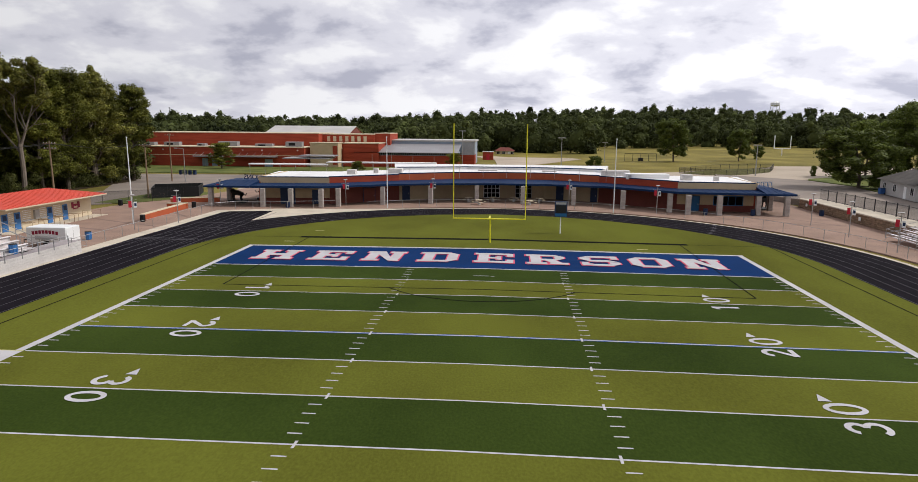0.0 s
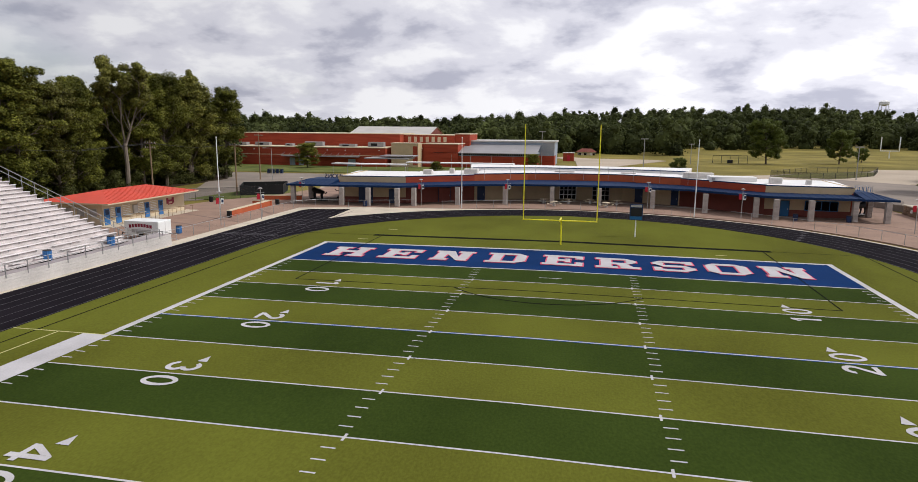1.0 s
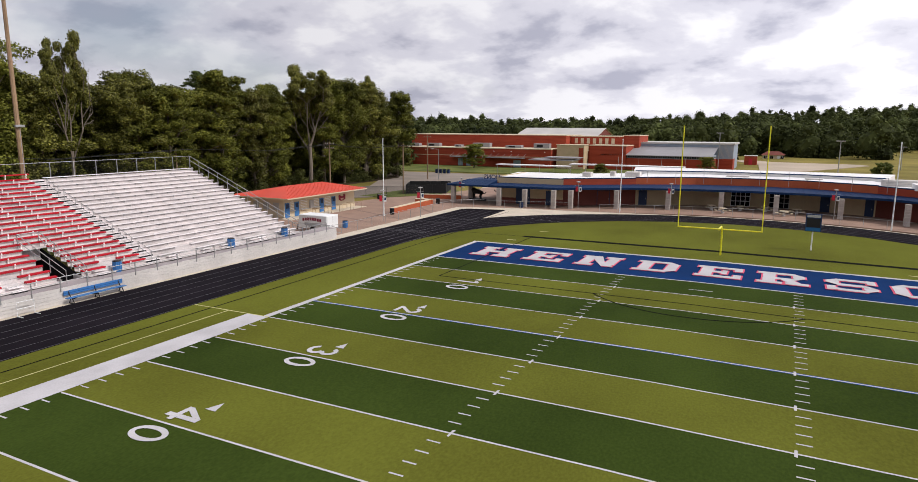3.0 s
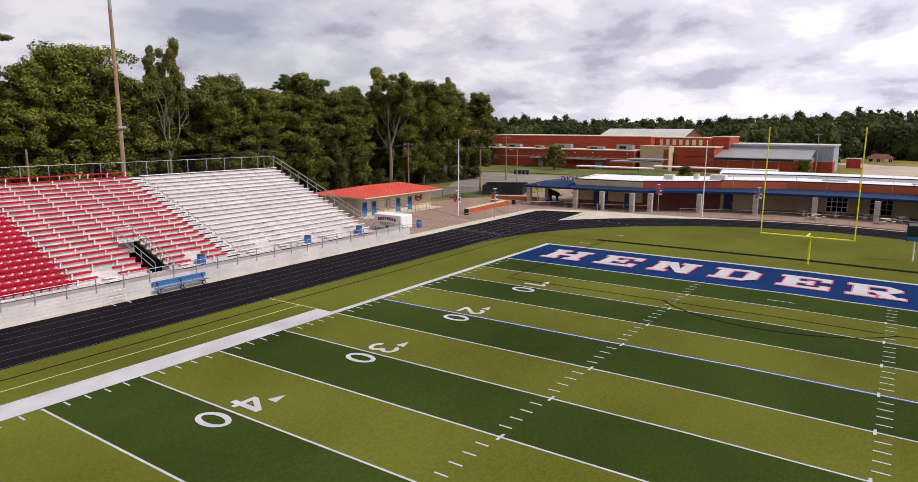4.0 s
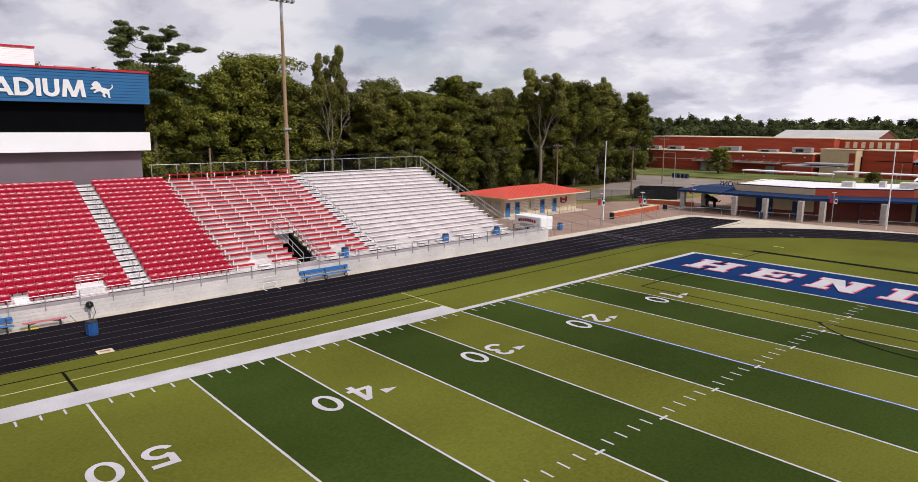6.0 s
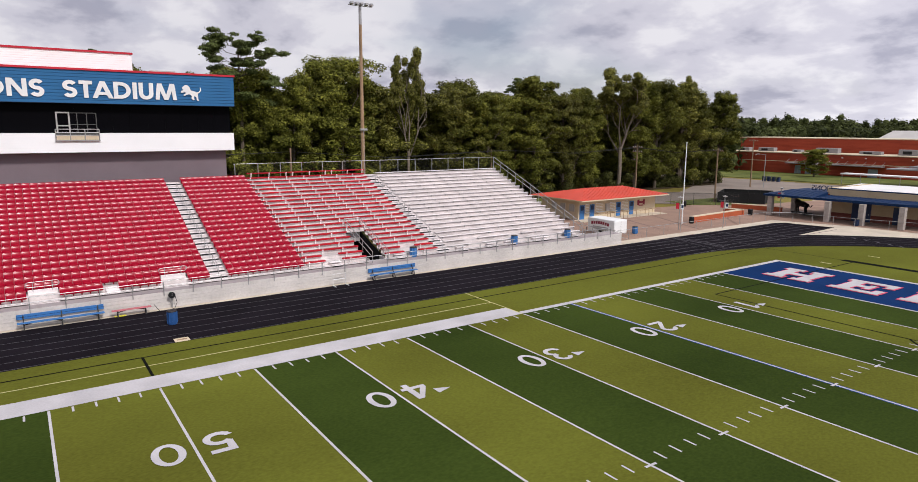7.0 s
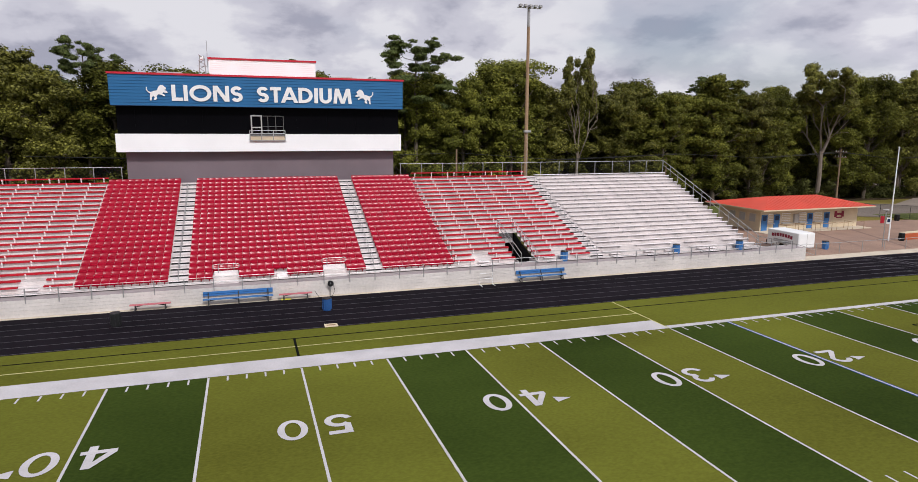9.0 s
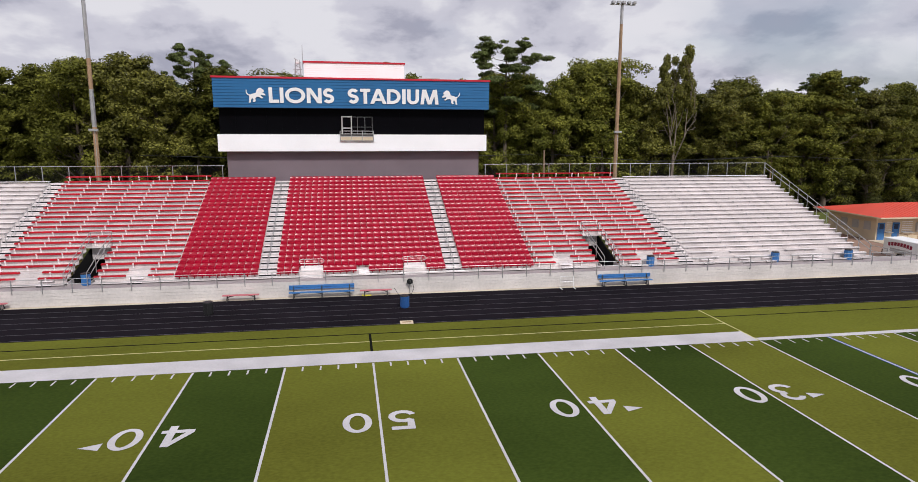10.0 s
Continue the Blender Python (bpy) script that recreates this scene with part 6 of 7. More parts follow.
def door_on(k, f, w, h, m, label):
    d = part("door", boxes(((-w / 2, -0.04, 0), (w / 2, 0.04, h)), bevel=0.01), M[m], pav, label)
    d.matrix_basis = on_face(k, f, 0.07)
    part("frame", boxes(((-w / 2 - 0.08, -0.05, 0), (-w / 2, 0.02, h + 0.08)), ((w / 2, -0.05, 0), (w / 2 + 0.08, 0.02, h + 0.08)), ((-w / 2, -0.05, h), (w / 2, 0.02, h + 0.08))), M["navy"], d)
    part("handle", boxes(((w / 2 - 0.18, -0.1, 0.95), (w / 2 - 0.12, -0.04, 1.15))), M["galv"], d)


def window_on(k, f, w, z0, z1, cols_, rows_, m="grey"):
    o = part("window", boxes(((-w / 2, -0.03, z0), (w / 2, 0.03, z1))), M["dark_glass"], pav, "dark glazed shopfront window")
    o.matrix_basis = on_face(k, f, 0.08)
    for j in range(cols_ + 1):
        x = -w / 2 + w * j / cols_
        part("mullion", boxes(((x - 0.05, -0.08, z0), (x + 0.05, -0.03, z1))), M[m], o)
    for j in range(rows_ + 1):
        z = z0 + (z1 - z0) * j / rows_
        part("transom", boxes(((-w / 2, -0.075, z - 0.05), (w / 2, -0.031, z + 0.05))), M[m], o)


door_on(0, 0.40, 2.2, 2.5, "navy", "wide navy double door")
door_on(0, 0.80, 1.0, 2.2, "navy", "navy steel door")
door_on(2, 0.12, 1.2, 2.3, "navy", "navy steel door")
door_on(5, 0.30, 1.2, 2.3, "navy", "navy steel door")
door_on(5, 0.92, 1.0, 2.3, "navy", "navy steel door")
door_on(7, 0.24, 1.1, 2.2, "sign_blue", "blue steel door")
door_on(1, 0.55, 2.0, 2.3, "brick_dark", "dark brown double door")
window_on(3, 0.85, 2.8, 0.1, 2.5, 4, 3, "white")
window_on(4, 0.55, 2.8, 0.1, 2.5, 4, 3, "grey")
window_on(7, 0.66, 4.2, 0.95, 2.3, 4, 1, "sign_blue")
# open shelters at both ends, hipped navy roofs
def shelter(x0, x1, y0, y1, name):
    bm = bmesh.new()
    o, i = 0.0, 2.2
    lo, hi = 2.96, 3.55
    ring0 = [bm.verts.new(p) for p in ((x0, y0, lo), (x1, y0, lo), (x1, y1, lo), (x0, y1, lo))]
    xm0, xm1 = (x0 + i, x1) if x0 < 0 else (x0, x1 - i)
    ring1 = [bm.verts.new(p) for p in ((xm0, y0 + 4.0, hi), (xm1, y0 + 4.0, hi), (xm1, y1 - 4.0, hi), (xm0, y1 - 4.0, hi))]
    for k in range(4):
        bm.faces.new((ring0[k], ring0[(k + 1) % 4], ring1[(k + 1) % 4], ring1[k]))
    bm.faces.new(ring1)
    under = [bm.verts.new((v.co.x, v.co.y, lo - 0.28)) for v in ring0]
    for k in range(4):
        bm.faces.new((under[k], under[(k + 1) % 4], ring0[(k + 1) % 4], ring0[k]))
    bm.faces.new(list(reversed(under)))
    bmesh.ops.recalc_face_normals(bm, faces=bm.faces)
    part("shelter_roof", bm, M["roof_blue"], pav, "navy hipped shelter roof")
    bm = bmesh.new()
    n = round((x1 - x0) / 0.8)
    for k in range(1, n):
        x = x0 + (x1 - x0) * k / n
        xt = min(max(x, xm0), xm1)
        tube(bm, [(x, y0, lo + 0.02), (xt, y0 + 4.0, hi + 0.02)], 0.03, 4)
    part("roof_seams", bm, M["roof_blue"], pav)


shelter(-44.9, -37.65, 86.4, 98.4, "west")
shelter(38.65, 42.9, 86.2, 98.2, "east")
# roof lettering that faces the street, with its frame
me = letters("LIONS", 1.05, 0.05)
me.materials.clear()
me.materials.append(M["navy"])
ob = part("roof_letters", me, None, pav, "dark open letters on the roof facing the street")
ob.matrix_basis = pose(-38.9, 91.2, 3.95, 90, 0, 180)
for k in range(4):
    part("roof_letters", pipe([(39.0 + 0.55 * k, 91.03, 3.62), (39.0 + 0.55 * k, 91.03, 4.25), (39.36 + 0.55 * k, 91.03, 4.25), (39.36 + 0.55 * k, 91.03, 3.62)], r=0.045), M["sign_blue"], pav, "open blue roof letter facing the street")
part("roof_monitor", boxes(((20.6, 96.6, 4.0), (27.4, 99.4, 4.85)), bevel=0.03), M["roof_white"], pav, "white raised roof box")
part("monitor_hatch", boxes(((20.9, 96.56, 4.3), (21.4, 96.6, 4.7))), M["grey"], pav)
part("letter_frame", pipe([(-40.5, 91.25, 3.4), (-40.5, 91.25, 4.4)], [(-37.3, 91.25, 3.4), (-37.3, 91.25, 4.4)], [(38.9, 91.2, 3.4), (38.9, 91.2, 4.4)], [(41.3, 91.2, 3.4), (41.3, 91.2, 4.4)], [(38.9, 91.2, 4.4), (41.3, 91.2, 4.4)], r=0.03), M["galv"], pav)
# dark statues under the shelters, plain shapes
def statue(x, y, a):
    bm = bmesh.new()
    tube(bm, [(-1.1, 0, 1.35), (-0.3, 0, 1.5), (0.6, 0, 1.55), (1.0, 0, 1.75), (1.45, 0, 1.7)], [0.28, 0.42, 0.45, 0.48, 0.2], 8)
    for px, py in ((-0.9, 0.22), (-0.7, -0.22), (0.7, 0.25), (0.9, -0.25)):
        tube(bm, [(px, py, 1.4), (px + 0.15, py, 0.8), (px, py, 0.3)], [0.17, 0.12, 0.11], 6)
    tube(bm, [(-1.1, 0, 1.4), (-1.6, 0, 1.2), (-1.9, 0, 1.5)], [0.08, 0.06, 0.09], 5)
    box(bm, (-1.6, -0.55, 0), (1.6, 0.55, 0.32), 0.04)
    bmesh.ops.recalc_face_normals(bm, faces=bm.faces)
    s = part("statue", bm, M["black"])
    s.matrix_basis = pose(x, y, G, 0, 0, a)
    tagged(s, "dark bronze animal statue on a low plinth", "statue")


statue(-41.9, 92.0, 160)
statue(-38.9, 96.8, 20)
statue(40.6, 93.5, 30)
# round picnic tables before the glazed centre
tab = thing("picnic_table", pose(-4.8, 97.6, G), "pale round picnic table with fixed seats", "table", "picnic tables at the pavilion")
part("tabletop", tube(bmesh.new(), [(0, 0, 0.70), (0, 0, 0.77)], [0.62, 0.62], 14), M["cream"], tab)
part("pedestal", tube(bmesh.new(), [(0, 0, 0), (0, 0, 0.70)], [0.25, 0.16], 8), M["grey"], tab)
for j in range(4):
    a = radians(45 + 90 * j)
    s_ = part("seat", boxes(((-0.35, -0.15, 0.40), (0.35, 0.15, 0.47)), bevel=0.02), M["cream"], tab)
    s_.matrix_basis = pose(1.0 * math.cos(a), 1.0 * math.sin(a), 0, 0, 0, math.degrees(a) + 90)
    part("arm", pipe([(0.1 * math.cos(a), 0.1 * math.sin(a), 0.25), (math.cos(a), math.sin(a), 0.40)], r=0.035), M["grey"], tab)
for x, y in ((-2.9, 94.3), (-0.8, 98.6), (2.7, 99.0), (5.2, 94.8), (6.9, 98.2)):
    copy_thing(tab, pose(x, y, G, 0, 0, x * 40))

# ---- concession building north of the stand ----
con = thing("concession_stand", pose(0, 0, 0), "cream concession building with red hipped metal roof", "building")
CX0, CX1, CY0, CY1 = -63.0, -55.4, 58.9, 75.0
part("wall", boxes(((CX0, CY0, G), (CX1, CY1, 2.75))), M["cream"], con, "cream block wall")
bm = bmesh.new()
e = [bm.verts.new(p) for p in ((CX0 - 1.2, CY0 - 1.4, 2.72), (CX1 + 2.0, CY0 - 1.4, 2.72), (CX1 + 2.0, CY1 + 0.7, 2.72), (CX0 - 1.2, CY1 + 0.7, 2.72))]
xm = (CX0 + CX1 + 0.8) / 2
r_ = [bm.verts.new((xm, CY0 + 4.2, 3.78)), bm.verts.new((xm, CY1 - 3.6, 3.78))]
for q in ((e[0], e[1], r_[0]), (e[1], e[2], r_[1], r_[0]), (e[2], e[3], r_[1]), (e[3], e[0], r_[0], r_[1])):
    bm.faces.new(q)
bmesh.ops.recalc_face_normals(bm, faces=bm.faces)
part("roof", bm, M["roof_red"], con, "bright red metal roof")
part("eave", boxes(((CX0 - 1.2, CY0 - 1.4, 2.56), (CX1 + 2.0, CY1 + 0.7, 2.715))), M["cream"], con, "cream eave board")
bm = bmesh.new()
for k in range(1, 30):
    y = CY0 - 1.4 + (CY1 - CY0 + 2.1) * k / 30
    t = min(1, (y - CY0 + 1.4) / 5.6, (CY1 + 0.7 - y) / 4.5)
    tube(bm, [(CX1 + 2.0, y, 2.735), (CX1 + 2.0 + (xm - CX1 - 2.0) * t, y, 2.735 + 1.06 * t)], 0.02, 4)
part("roof_seam", bm, M["roof_red"], con)
for y in (58.95 + 0.6, 61.5, 66.9, 69.7):
    d = part("door", boxes(((CX1 - 0.02, y - 0.46, G), (CX1 + 0.06, y + 0.46, 1.85)), bevel=0.01), M["blue_paint"], con, "blue steel door")
    part("vision_panel", boxes(((CX1 + 0.06, y - 0.28, 1.1), (CX1 + 0.075, y + 0.28, 1.7))), M["navy"], d)
for y0, y1 in ((60.2, 60.85), (62.3, 63.7), (65.1, 66.2), (67.6, 68.9)):
    w = part("serving_hatch", boxes(((CX1 - 0.02, y0, 0.75), (CX1 + 0.05, y1, 1.95)), bevel=0.01), M["white"], con, "white rolled serving shutter")
    for k in range(5):
        part("slat", boxes(((CX1 + 0.05, y0, 0.82 + 0.22 * k), (CX1 + 0.06, y1, 0.98 + 0.22 * k))), M["cream"], w)
    part("ledge", boxes(((CX1, y0 - 0.1, 0.66), (CX1 + 0.35, y1 + 0.1, 0.74))), M["grey"], con)
part("wall_box", boxes(((CX1, 64.1, 0.7), (CX1 + 0.3, 64.8, 1.8)), bevel=0.03), M["grey"], con)
part("emblem", boxes(((CX1, 71.0, 1.15), (CX1 + 0.06, 71.4, 1.95)), ((CX1, 72.2, 1.15), (CX1 + 0.06, 72.6, 1.95)), ((CX1, 71.4, 1.4), (CX1 + 0.055, 72.2, 1.68)), ((CX1, 71.3, 1.0), (CX1 + 0.05, 72.3, 1.15))), M["maroon"], con, "maroon wall emblem")
for y in (61.5, 66.0, 70.5):
    part("side_window", boxes(((CX0 + 2 + (y - 61) * 0.4, CY0 - 0.05, 0.9), (CX0 + 3 + (y - 61) * 0.4, CY0, 1.9))), M["grey"], con)
solid("concession_apron", slab([(CX1 + 0.05, CY0 - 1.0), (CX1 + 2.1, CY0 - 1.0), (CX1 + 2.1, CY1 + 0.3), (CX1 + 0.05, CY1 + 0.3)], G - 0.05, G + 0.05), M["concrete"], "pale concrete step before the concession hatches", "pavement")
qr = thing("queue_rail", pose(-53.2, 61, G), "brown steel queue rails before the hatches", "railing")
for k in range(5):
    y = 2.7 * k
    part("loop", pipe([(0, y, 0), (0, y, 0.95), (0, y + 1.9, 0.95), (0, y + 1.9, 0)], [(-1.3, y, 0), (-1.3, y, 0.95), (0, y, 0.95)], r=0.035), M["rust_pole"], qr)

# ---- white box trailer ----
tr = thing("trailer", pose(-44.6, 52.9, G), "white box trailer with a dark red word on it", "trailer")
part("body", boxes(((-2.1, -1.1, 0.42), (2.1, 1.1, 2.0)), bevel=0.04), M["white"], tr)
part("rear_door", boxes(((2.1, -1.0, 0.5), (2.14, 1.0, 1.9)), bevel=0.01), M["white"], tr)
part("door_seam", boxes(((2.135, -0.02, 0.5), (2.145, 0.02, 1.9))), M["grey"], tr)
for k in range(8):
    part("word_bar", boxes(((-1.5 + 0.36 * k, -1.115, 1.25 + 0.12 * math.sin(k * 0.45)), (-1.22 + 0.36 * k, -1.102, 1.6 + 0.12 * math.sin(k * 0.45)))), M["maroon"], tr)
part("lower_bar", boxes(((-1.2, -1.115, 0.75), (1.2, -1.102, 1.08))), M["grey"], tr)
for s in (-1, 1):
    w = part("wheel", pipe([(0, s * 1.0, 0.34), (0, s * 1.2, 0.34)], r=0.34, sides=14), M["black"], tr)
    part("fender", boxes(((-0.5, s * 1.16 - 0.1, 0.66), (0.5, s * 1.16 + 0.1, 0.74))), M["galv"], tr)
part("tongue", pipe([(-2.3, 0, 0.5), (-3.3, 0, 0.5), (-3.3, 0, 0)], r=0.05), M["black"], tr)

# ---- ramp at the stand's north end ----
ramp = thing("access_ramp", pose(-41.9, 48.4, G), "aluminium access ramp and rails beside the stand", "ramp")
part("deck", boxes(((-3.2, -1.2, 0.5), (2.4, 0.4, 0.56))), M["alu_deck"], ramp)
for x in (-3.0, -1.0, 1.0, 2.2):
    part("leg", pipe([(x, 0.3, 0), (x, 0.3, 1.6)], r=0.04), M["galv"], ramp)
for h in (1.05, 1.55):
    part("rail", pipe([(-3.0, 0.3, h), (2.2, 0.3, h), (2.2, 2.6, h - 0.7)], r=0.03), M["galv"], ramp)

# ---- planter walls, bins, poles on the west concourse ----
pl = thing("planter_wall", pose(0, 0, 0), "low orange brick planter wall with cream cap", "wall", kind="structure")
for (xa, ya), (xb, yb), h in (((-45.1, 70.3), (-46.0, 83.6), 0.75), ((-46.0, 83.6), (-48.8, 82.9), 0.75), ((-52.2, 90.0), (-45.0, 92.0), 0.65)):
    wall_run("brickwork", (xa, ya), (xb, yb), G, G + h, 0.55, "brick_orange", pl)
    wall_run("cap", (xa - 0.03, ya - 0.05), (xb - 0.03, yb + 0.05), G + h, G + h + 0.1, 0.62, "cream", pl, "cream cap stone")


def bin_at(x, y, z, m, label, group):
    b = thing("litter_bin", pose(x, y, z), label, "bin", group)
    part("drum", tube(bmesh.new(), [(0, 0, 0), (0, 0, 0.12), (0, 0, 0.8), (0, 0, 0.86)], [0.27, 0.29, 0.31, 0.32], 12), M[m], b)
    part("rim", tube(bmesh.new(), [(0, 0, 0.84), (0, 0, 0.90)], [0.33, 0.30], 12), M["black"], b)
    for j in range(8):
        a = radians(45 * j)
        part("slat", boxes(((0.30 * math.cos(a) - 0.025, 0.30 * math.sin(a) - 0.025, 0.08), (0.30 * math.cos(a) + 0.025, 0.30 * math.sin(a) + 0.025, 0.82))), M[m], b)


for x, y in ((-44.9, 69.6), (-45.4, 84.2), (-57.6, 85.2)):
    bin_at(x, y, G, "dark", "black litter bin beside the planter wall", "dark bins")
for x, y in ((-31.6, 86.2), (30.4, 86.6), (37.0, 86.4), (46.9, 87.2)):
    bin_at(x, y, G, "navy", "dark litter bin beside the pavilion columns", "dark bins")
for y in (23.8, 35.4, 42.6, -20.0):
    bin_at(-40.65, y, WALK_Z, "blue_paint", "blue slatted litter bin on the stand walkway", "blue bins")
bin_at(-43.3, 56.4, G, "blue_paint", "blue slatted litter bin by the fence", "blue bins")
bin_at(-35.2, 2.65, G + 0.012, "blue_bin", "blue plastic bin standing on the track", "blue bins")
bin_at(-35.5, -10.6, G + 0.012, "dark", "black bin standing on the running track", "dark bins")


def utility(x, y, h, arm, label):
    u = thing("utility_pole", pose(x, y, -0.25), label, "utility pole", "poles along the road")
    part("shaft", tube(bmesh.new(), [(0, 0, 0), (0, 0, h)], [0.16, 0.10], 8), M["wood_pole"], u)
    for k in range(arm):
        part("crossarm", boxes(((-1.1, -0.06, h - 0.5 - 0.8 * k), (1.1, 0.06, h - 0.38 - 0.8 * k))), M["wood_pole"], u)
        for j in (-0.9, -0.4, 0.4, 0.9):
            part("insulator", boxes(((j - 0.04, -0.04, h - 0.38 - 0.8 * k), (j + 0.04, 0.04, h - 0.2 - 0.8 * k))), M["grey"], u)


utility(-70.2, 87.9, 9.7, 2, "weathered timber utility pole with two crossarms")
utility(-59.1, 95.6, 9.3, 1, "weathered timber utility pole with lamp arms")
utility(-72.6, 128.5, 10.5, 1, "weathered timber utility pole by the road")
utility(-79.5, 62.0, 9.0, 0, "bare timber pole behind the stand")
utility(-68.0, 22.8, 10.1, 0, "timber utility pole behind the stand")
wires = thing("power_lines", pose(-70.2, 87.9, 9.0), "thin black overhead power lines", "cable")
for j in (-0.9, 0.4, 0.9):
    run = [(j, 0, 0), (-3 + j, -13, -0.9), (-6 + j, -26, -0.3), (-4.0 + j, -48, -0.9), (2.2, -65, 0.4), (2.0 + j, -90, -0.3), (1.0, -112, 0.3)]
    part("wire", pipe(run, r=0.02, sides=4), M["black"], wires)
    part("wire", pipe([(j, 0, 0), (5.5, 4, -0.8), (11 + j, 7.7, -0.2)], r=0.02, sides=4), M["black"], wires)
sl = thing("street_lamp", pose(-69.4, 128.2, -0.25), "grey street lamp with a short arm", "street lamp")
part("shaft", tube(bmesh.new(), [(0, 0, 0), (0, 0, 7.2)], [0.10, 0.06], 8), M["galv"], sl)
part("arm", pipe([(0, 0, 7.2), (-1.6, 0, 7.3)], r=0.04), M["galv"], sl)
part("head", boxes(((-2.1, -0.15, 7.2), (-1.4, 0.15, 7.36)), bevel=0.04), M["grey"], sl)
for k in range(4):
    b = thing("wheeled_bin", pose(-80.0 + 1.15 * k, 146.5 + 0.1 * k, -0.24), "dark blue wheeled refuse bin by the road", "bin", "refuse bins by the road")
    part("body", boxes(((-0.33, -0.40, 0.1), (0.33, 0.40, 1.10)), bevel=0.06), M["navy"], b)
    part("lid", boxes(((-0.48, -0.5, 1.15), (0.48, 0.48, 1.25)), bevel=0.03), M["black"], b)

# ---- benches and small things on the apron before the stand ----
def bench(x, y, length, back, m, label, turn=0):
    b = thing("bench", pose(x, y, G + 0.004, 0, 0, turn), label, "bench", "benches along the track")
    part("seat_board", boxes(((-0.2, -length / 2, 0.42), (0.2, length / 2, 0.46)), bevel=0.01), M[m], b)
    if back:
        part("back_board", boxes(((-0.36, -length / 2, 0.60), (-0.30, length / 2, 0.92)), bevel=0.01), M[m], b)
        part("slot_line", boxes(((-0.296, -length / 2, 0.745), (-0.292, length / 2, 0.765))), M["navy"], b)
    for k in range(3 if length > 3 else 2):
        n_ = 3 if length > 3 else 2
        yy = -length / 2 + 0.35 + (length - 0.7) * k / (n_ - 1)
        runs = [[(0.0, yy, 0.30), (0.0, yy + (0.55 if k == 0 else -0.55), 0.42)], [(0.28, yy, 0), (0.05, yy, 0.42)], [(-0.32, yy, 0), (-0.1, yy, 0.42)], [(-0.36, yy, 0.02), (0.32, yy, 0.02)]]
        if back:
            runs.append([(-0.1, yy, 0.42), (-0.34, yy, 0.9)])
        part("leg", pipe(*runs, r=0.035), M["black"], b)


bench(-38.95, 20.9, 4.5, True, "blue_paint", "blue steel bench with back beside the track")
bench(-38.95, -3.2, 4.8, True, "blue_paint", "blue steel bench with back beside the track")
bench(-38.85, -9.0, 2.6, False, "pink_bench", "faded red backless bench beside the track")
bench(-38.85, 0.8, 2.4, False, "pink_bench", "faded red backless bench beside the track")
bench(-38.95, -25.8, 2.6, False, "pink_bench", "faded red backless bench beside the track")
ft = thing("hose_reel", pose(-39.2, 3.4, G + 0.004), "dark hose reel with a green hose", "hose reel")
part("post", pipe([(0, 0, 0), (0, 0, 0.9)], r=0.04), M["galv"], ft)
part("reel", pipe([(-0.10, 0, 0.95), (0.10, 0, 0.95)], r=0.19, sides=14), M["hose_green"], ft)
part("flange", pipe([(0.10, 0, 0.95), (0.13, 0, 0.95)], r=0.23, sides=14), M["black"], ft)
part("crank", pipe([(0.13, 0, 0.95), (0.22, 0, 0.95), (0.22, 0, 1.12)], r=0.018), M["galv"], ft)
part("hose", pipe([(0.14, 0.2, 0.9), (0.15, 0.3, 0.4), (0.3, 0.1, 0.05), (0.5, -0.3, 0.03), (0.4, -0.9, 0.03), (0.2, -1.2, 0.5)], r=0.02), M["black"], ft)
hu = thing("hurdle_frame", pose(-38.95, 15.9, G + 0.004), "small white track hurdle on the apron", "hurdle")
part("frame", pipe([(0, -0.55, 0), (0, -0.55, 0.95), (0, 0.55, 0.95), (0, 0.55, 0)], [(0, -0.55, 0.5), (0, 0.55, 0.5)], r=0.025), M["white"], hu)
part("foot", pipe([(0, -0.55, 0.03), (0.6, -0.55, 0.03)], [(0, 0.55, 0.03), (0.6, 0.55, 0.03)], r=0.03), M["white"], hu)
pt = thing("takeoff_board", pose(-31.5, 2.45, G + 0.02), "white board with a red strip beside the track", "board")
part("board", boxes(((-0.34, -0.42, 0), (0.34, 0.42, 0.03)), bevel=0.005), M["cream"], pt)
part("strip", boxes(((-0.12, -0.28, 0.03), (0.10, 0.28, 0.036))), M["rust_pole"], pt)
hose = thing("yellow_cone", pose(-39.0, 0.1, G + 0.004), "small yellow wet floor sign lying flat", "sign")
part("panel", boxes(((-0.15, -0.35, 0), (0.15, 0.35, 0.04))), M["yellow"], hose)

yb_ = thing("yard_bin", pose(68.3, 111.8, 0.79), "blue wheeled refuse bin beside the grey house", "bin")
part("body", boxes(((-0.4, -0.45, 0.08), (0.4, 0.45, 1.05)), bevel=0.06), M["blue_bin"], yb_)
part("lid", boxes(((-0.43, -0.48, 1.05), (0.43, 0.48, 1.15)), bevel=0.03), M["navy"], yb_)
for s_ in (-1, 1):
    part("wheel", pipe([(0.3, s_ * 0.36, 0.13), (0.3, s_ * 0.46, 0.13)], r=0.13, sides=10), M["black"], yb_)

# ---- brick school beyond the road ----
sch = thing("school", pose(0, 0, 0), "large red brick school with flat roofs and gym", "building")
sch.scale = (1, 1, 0.90)


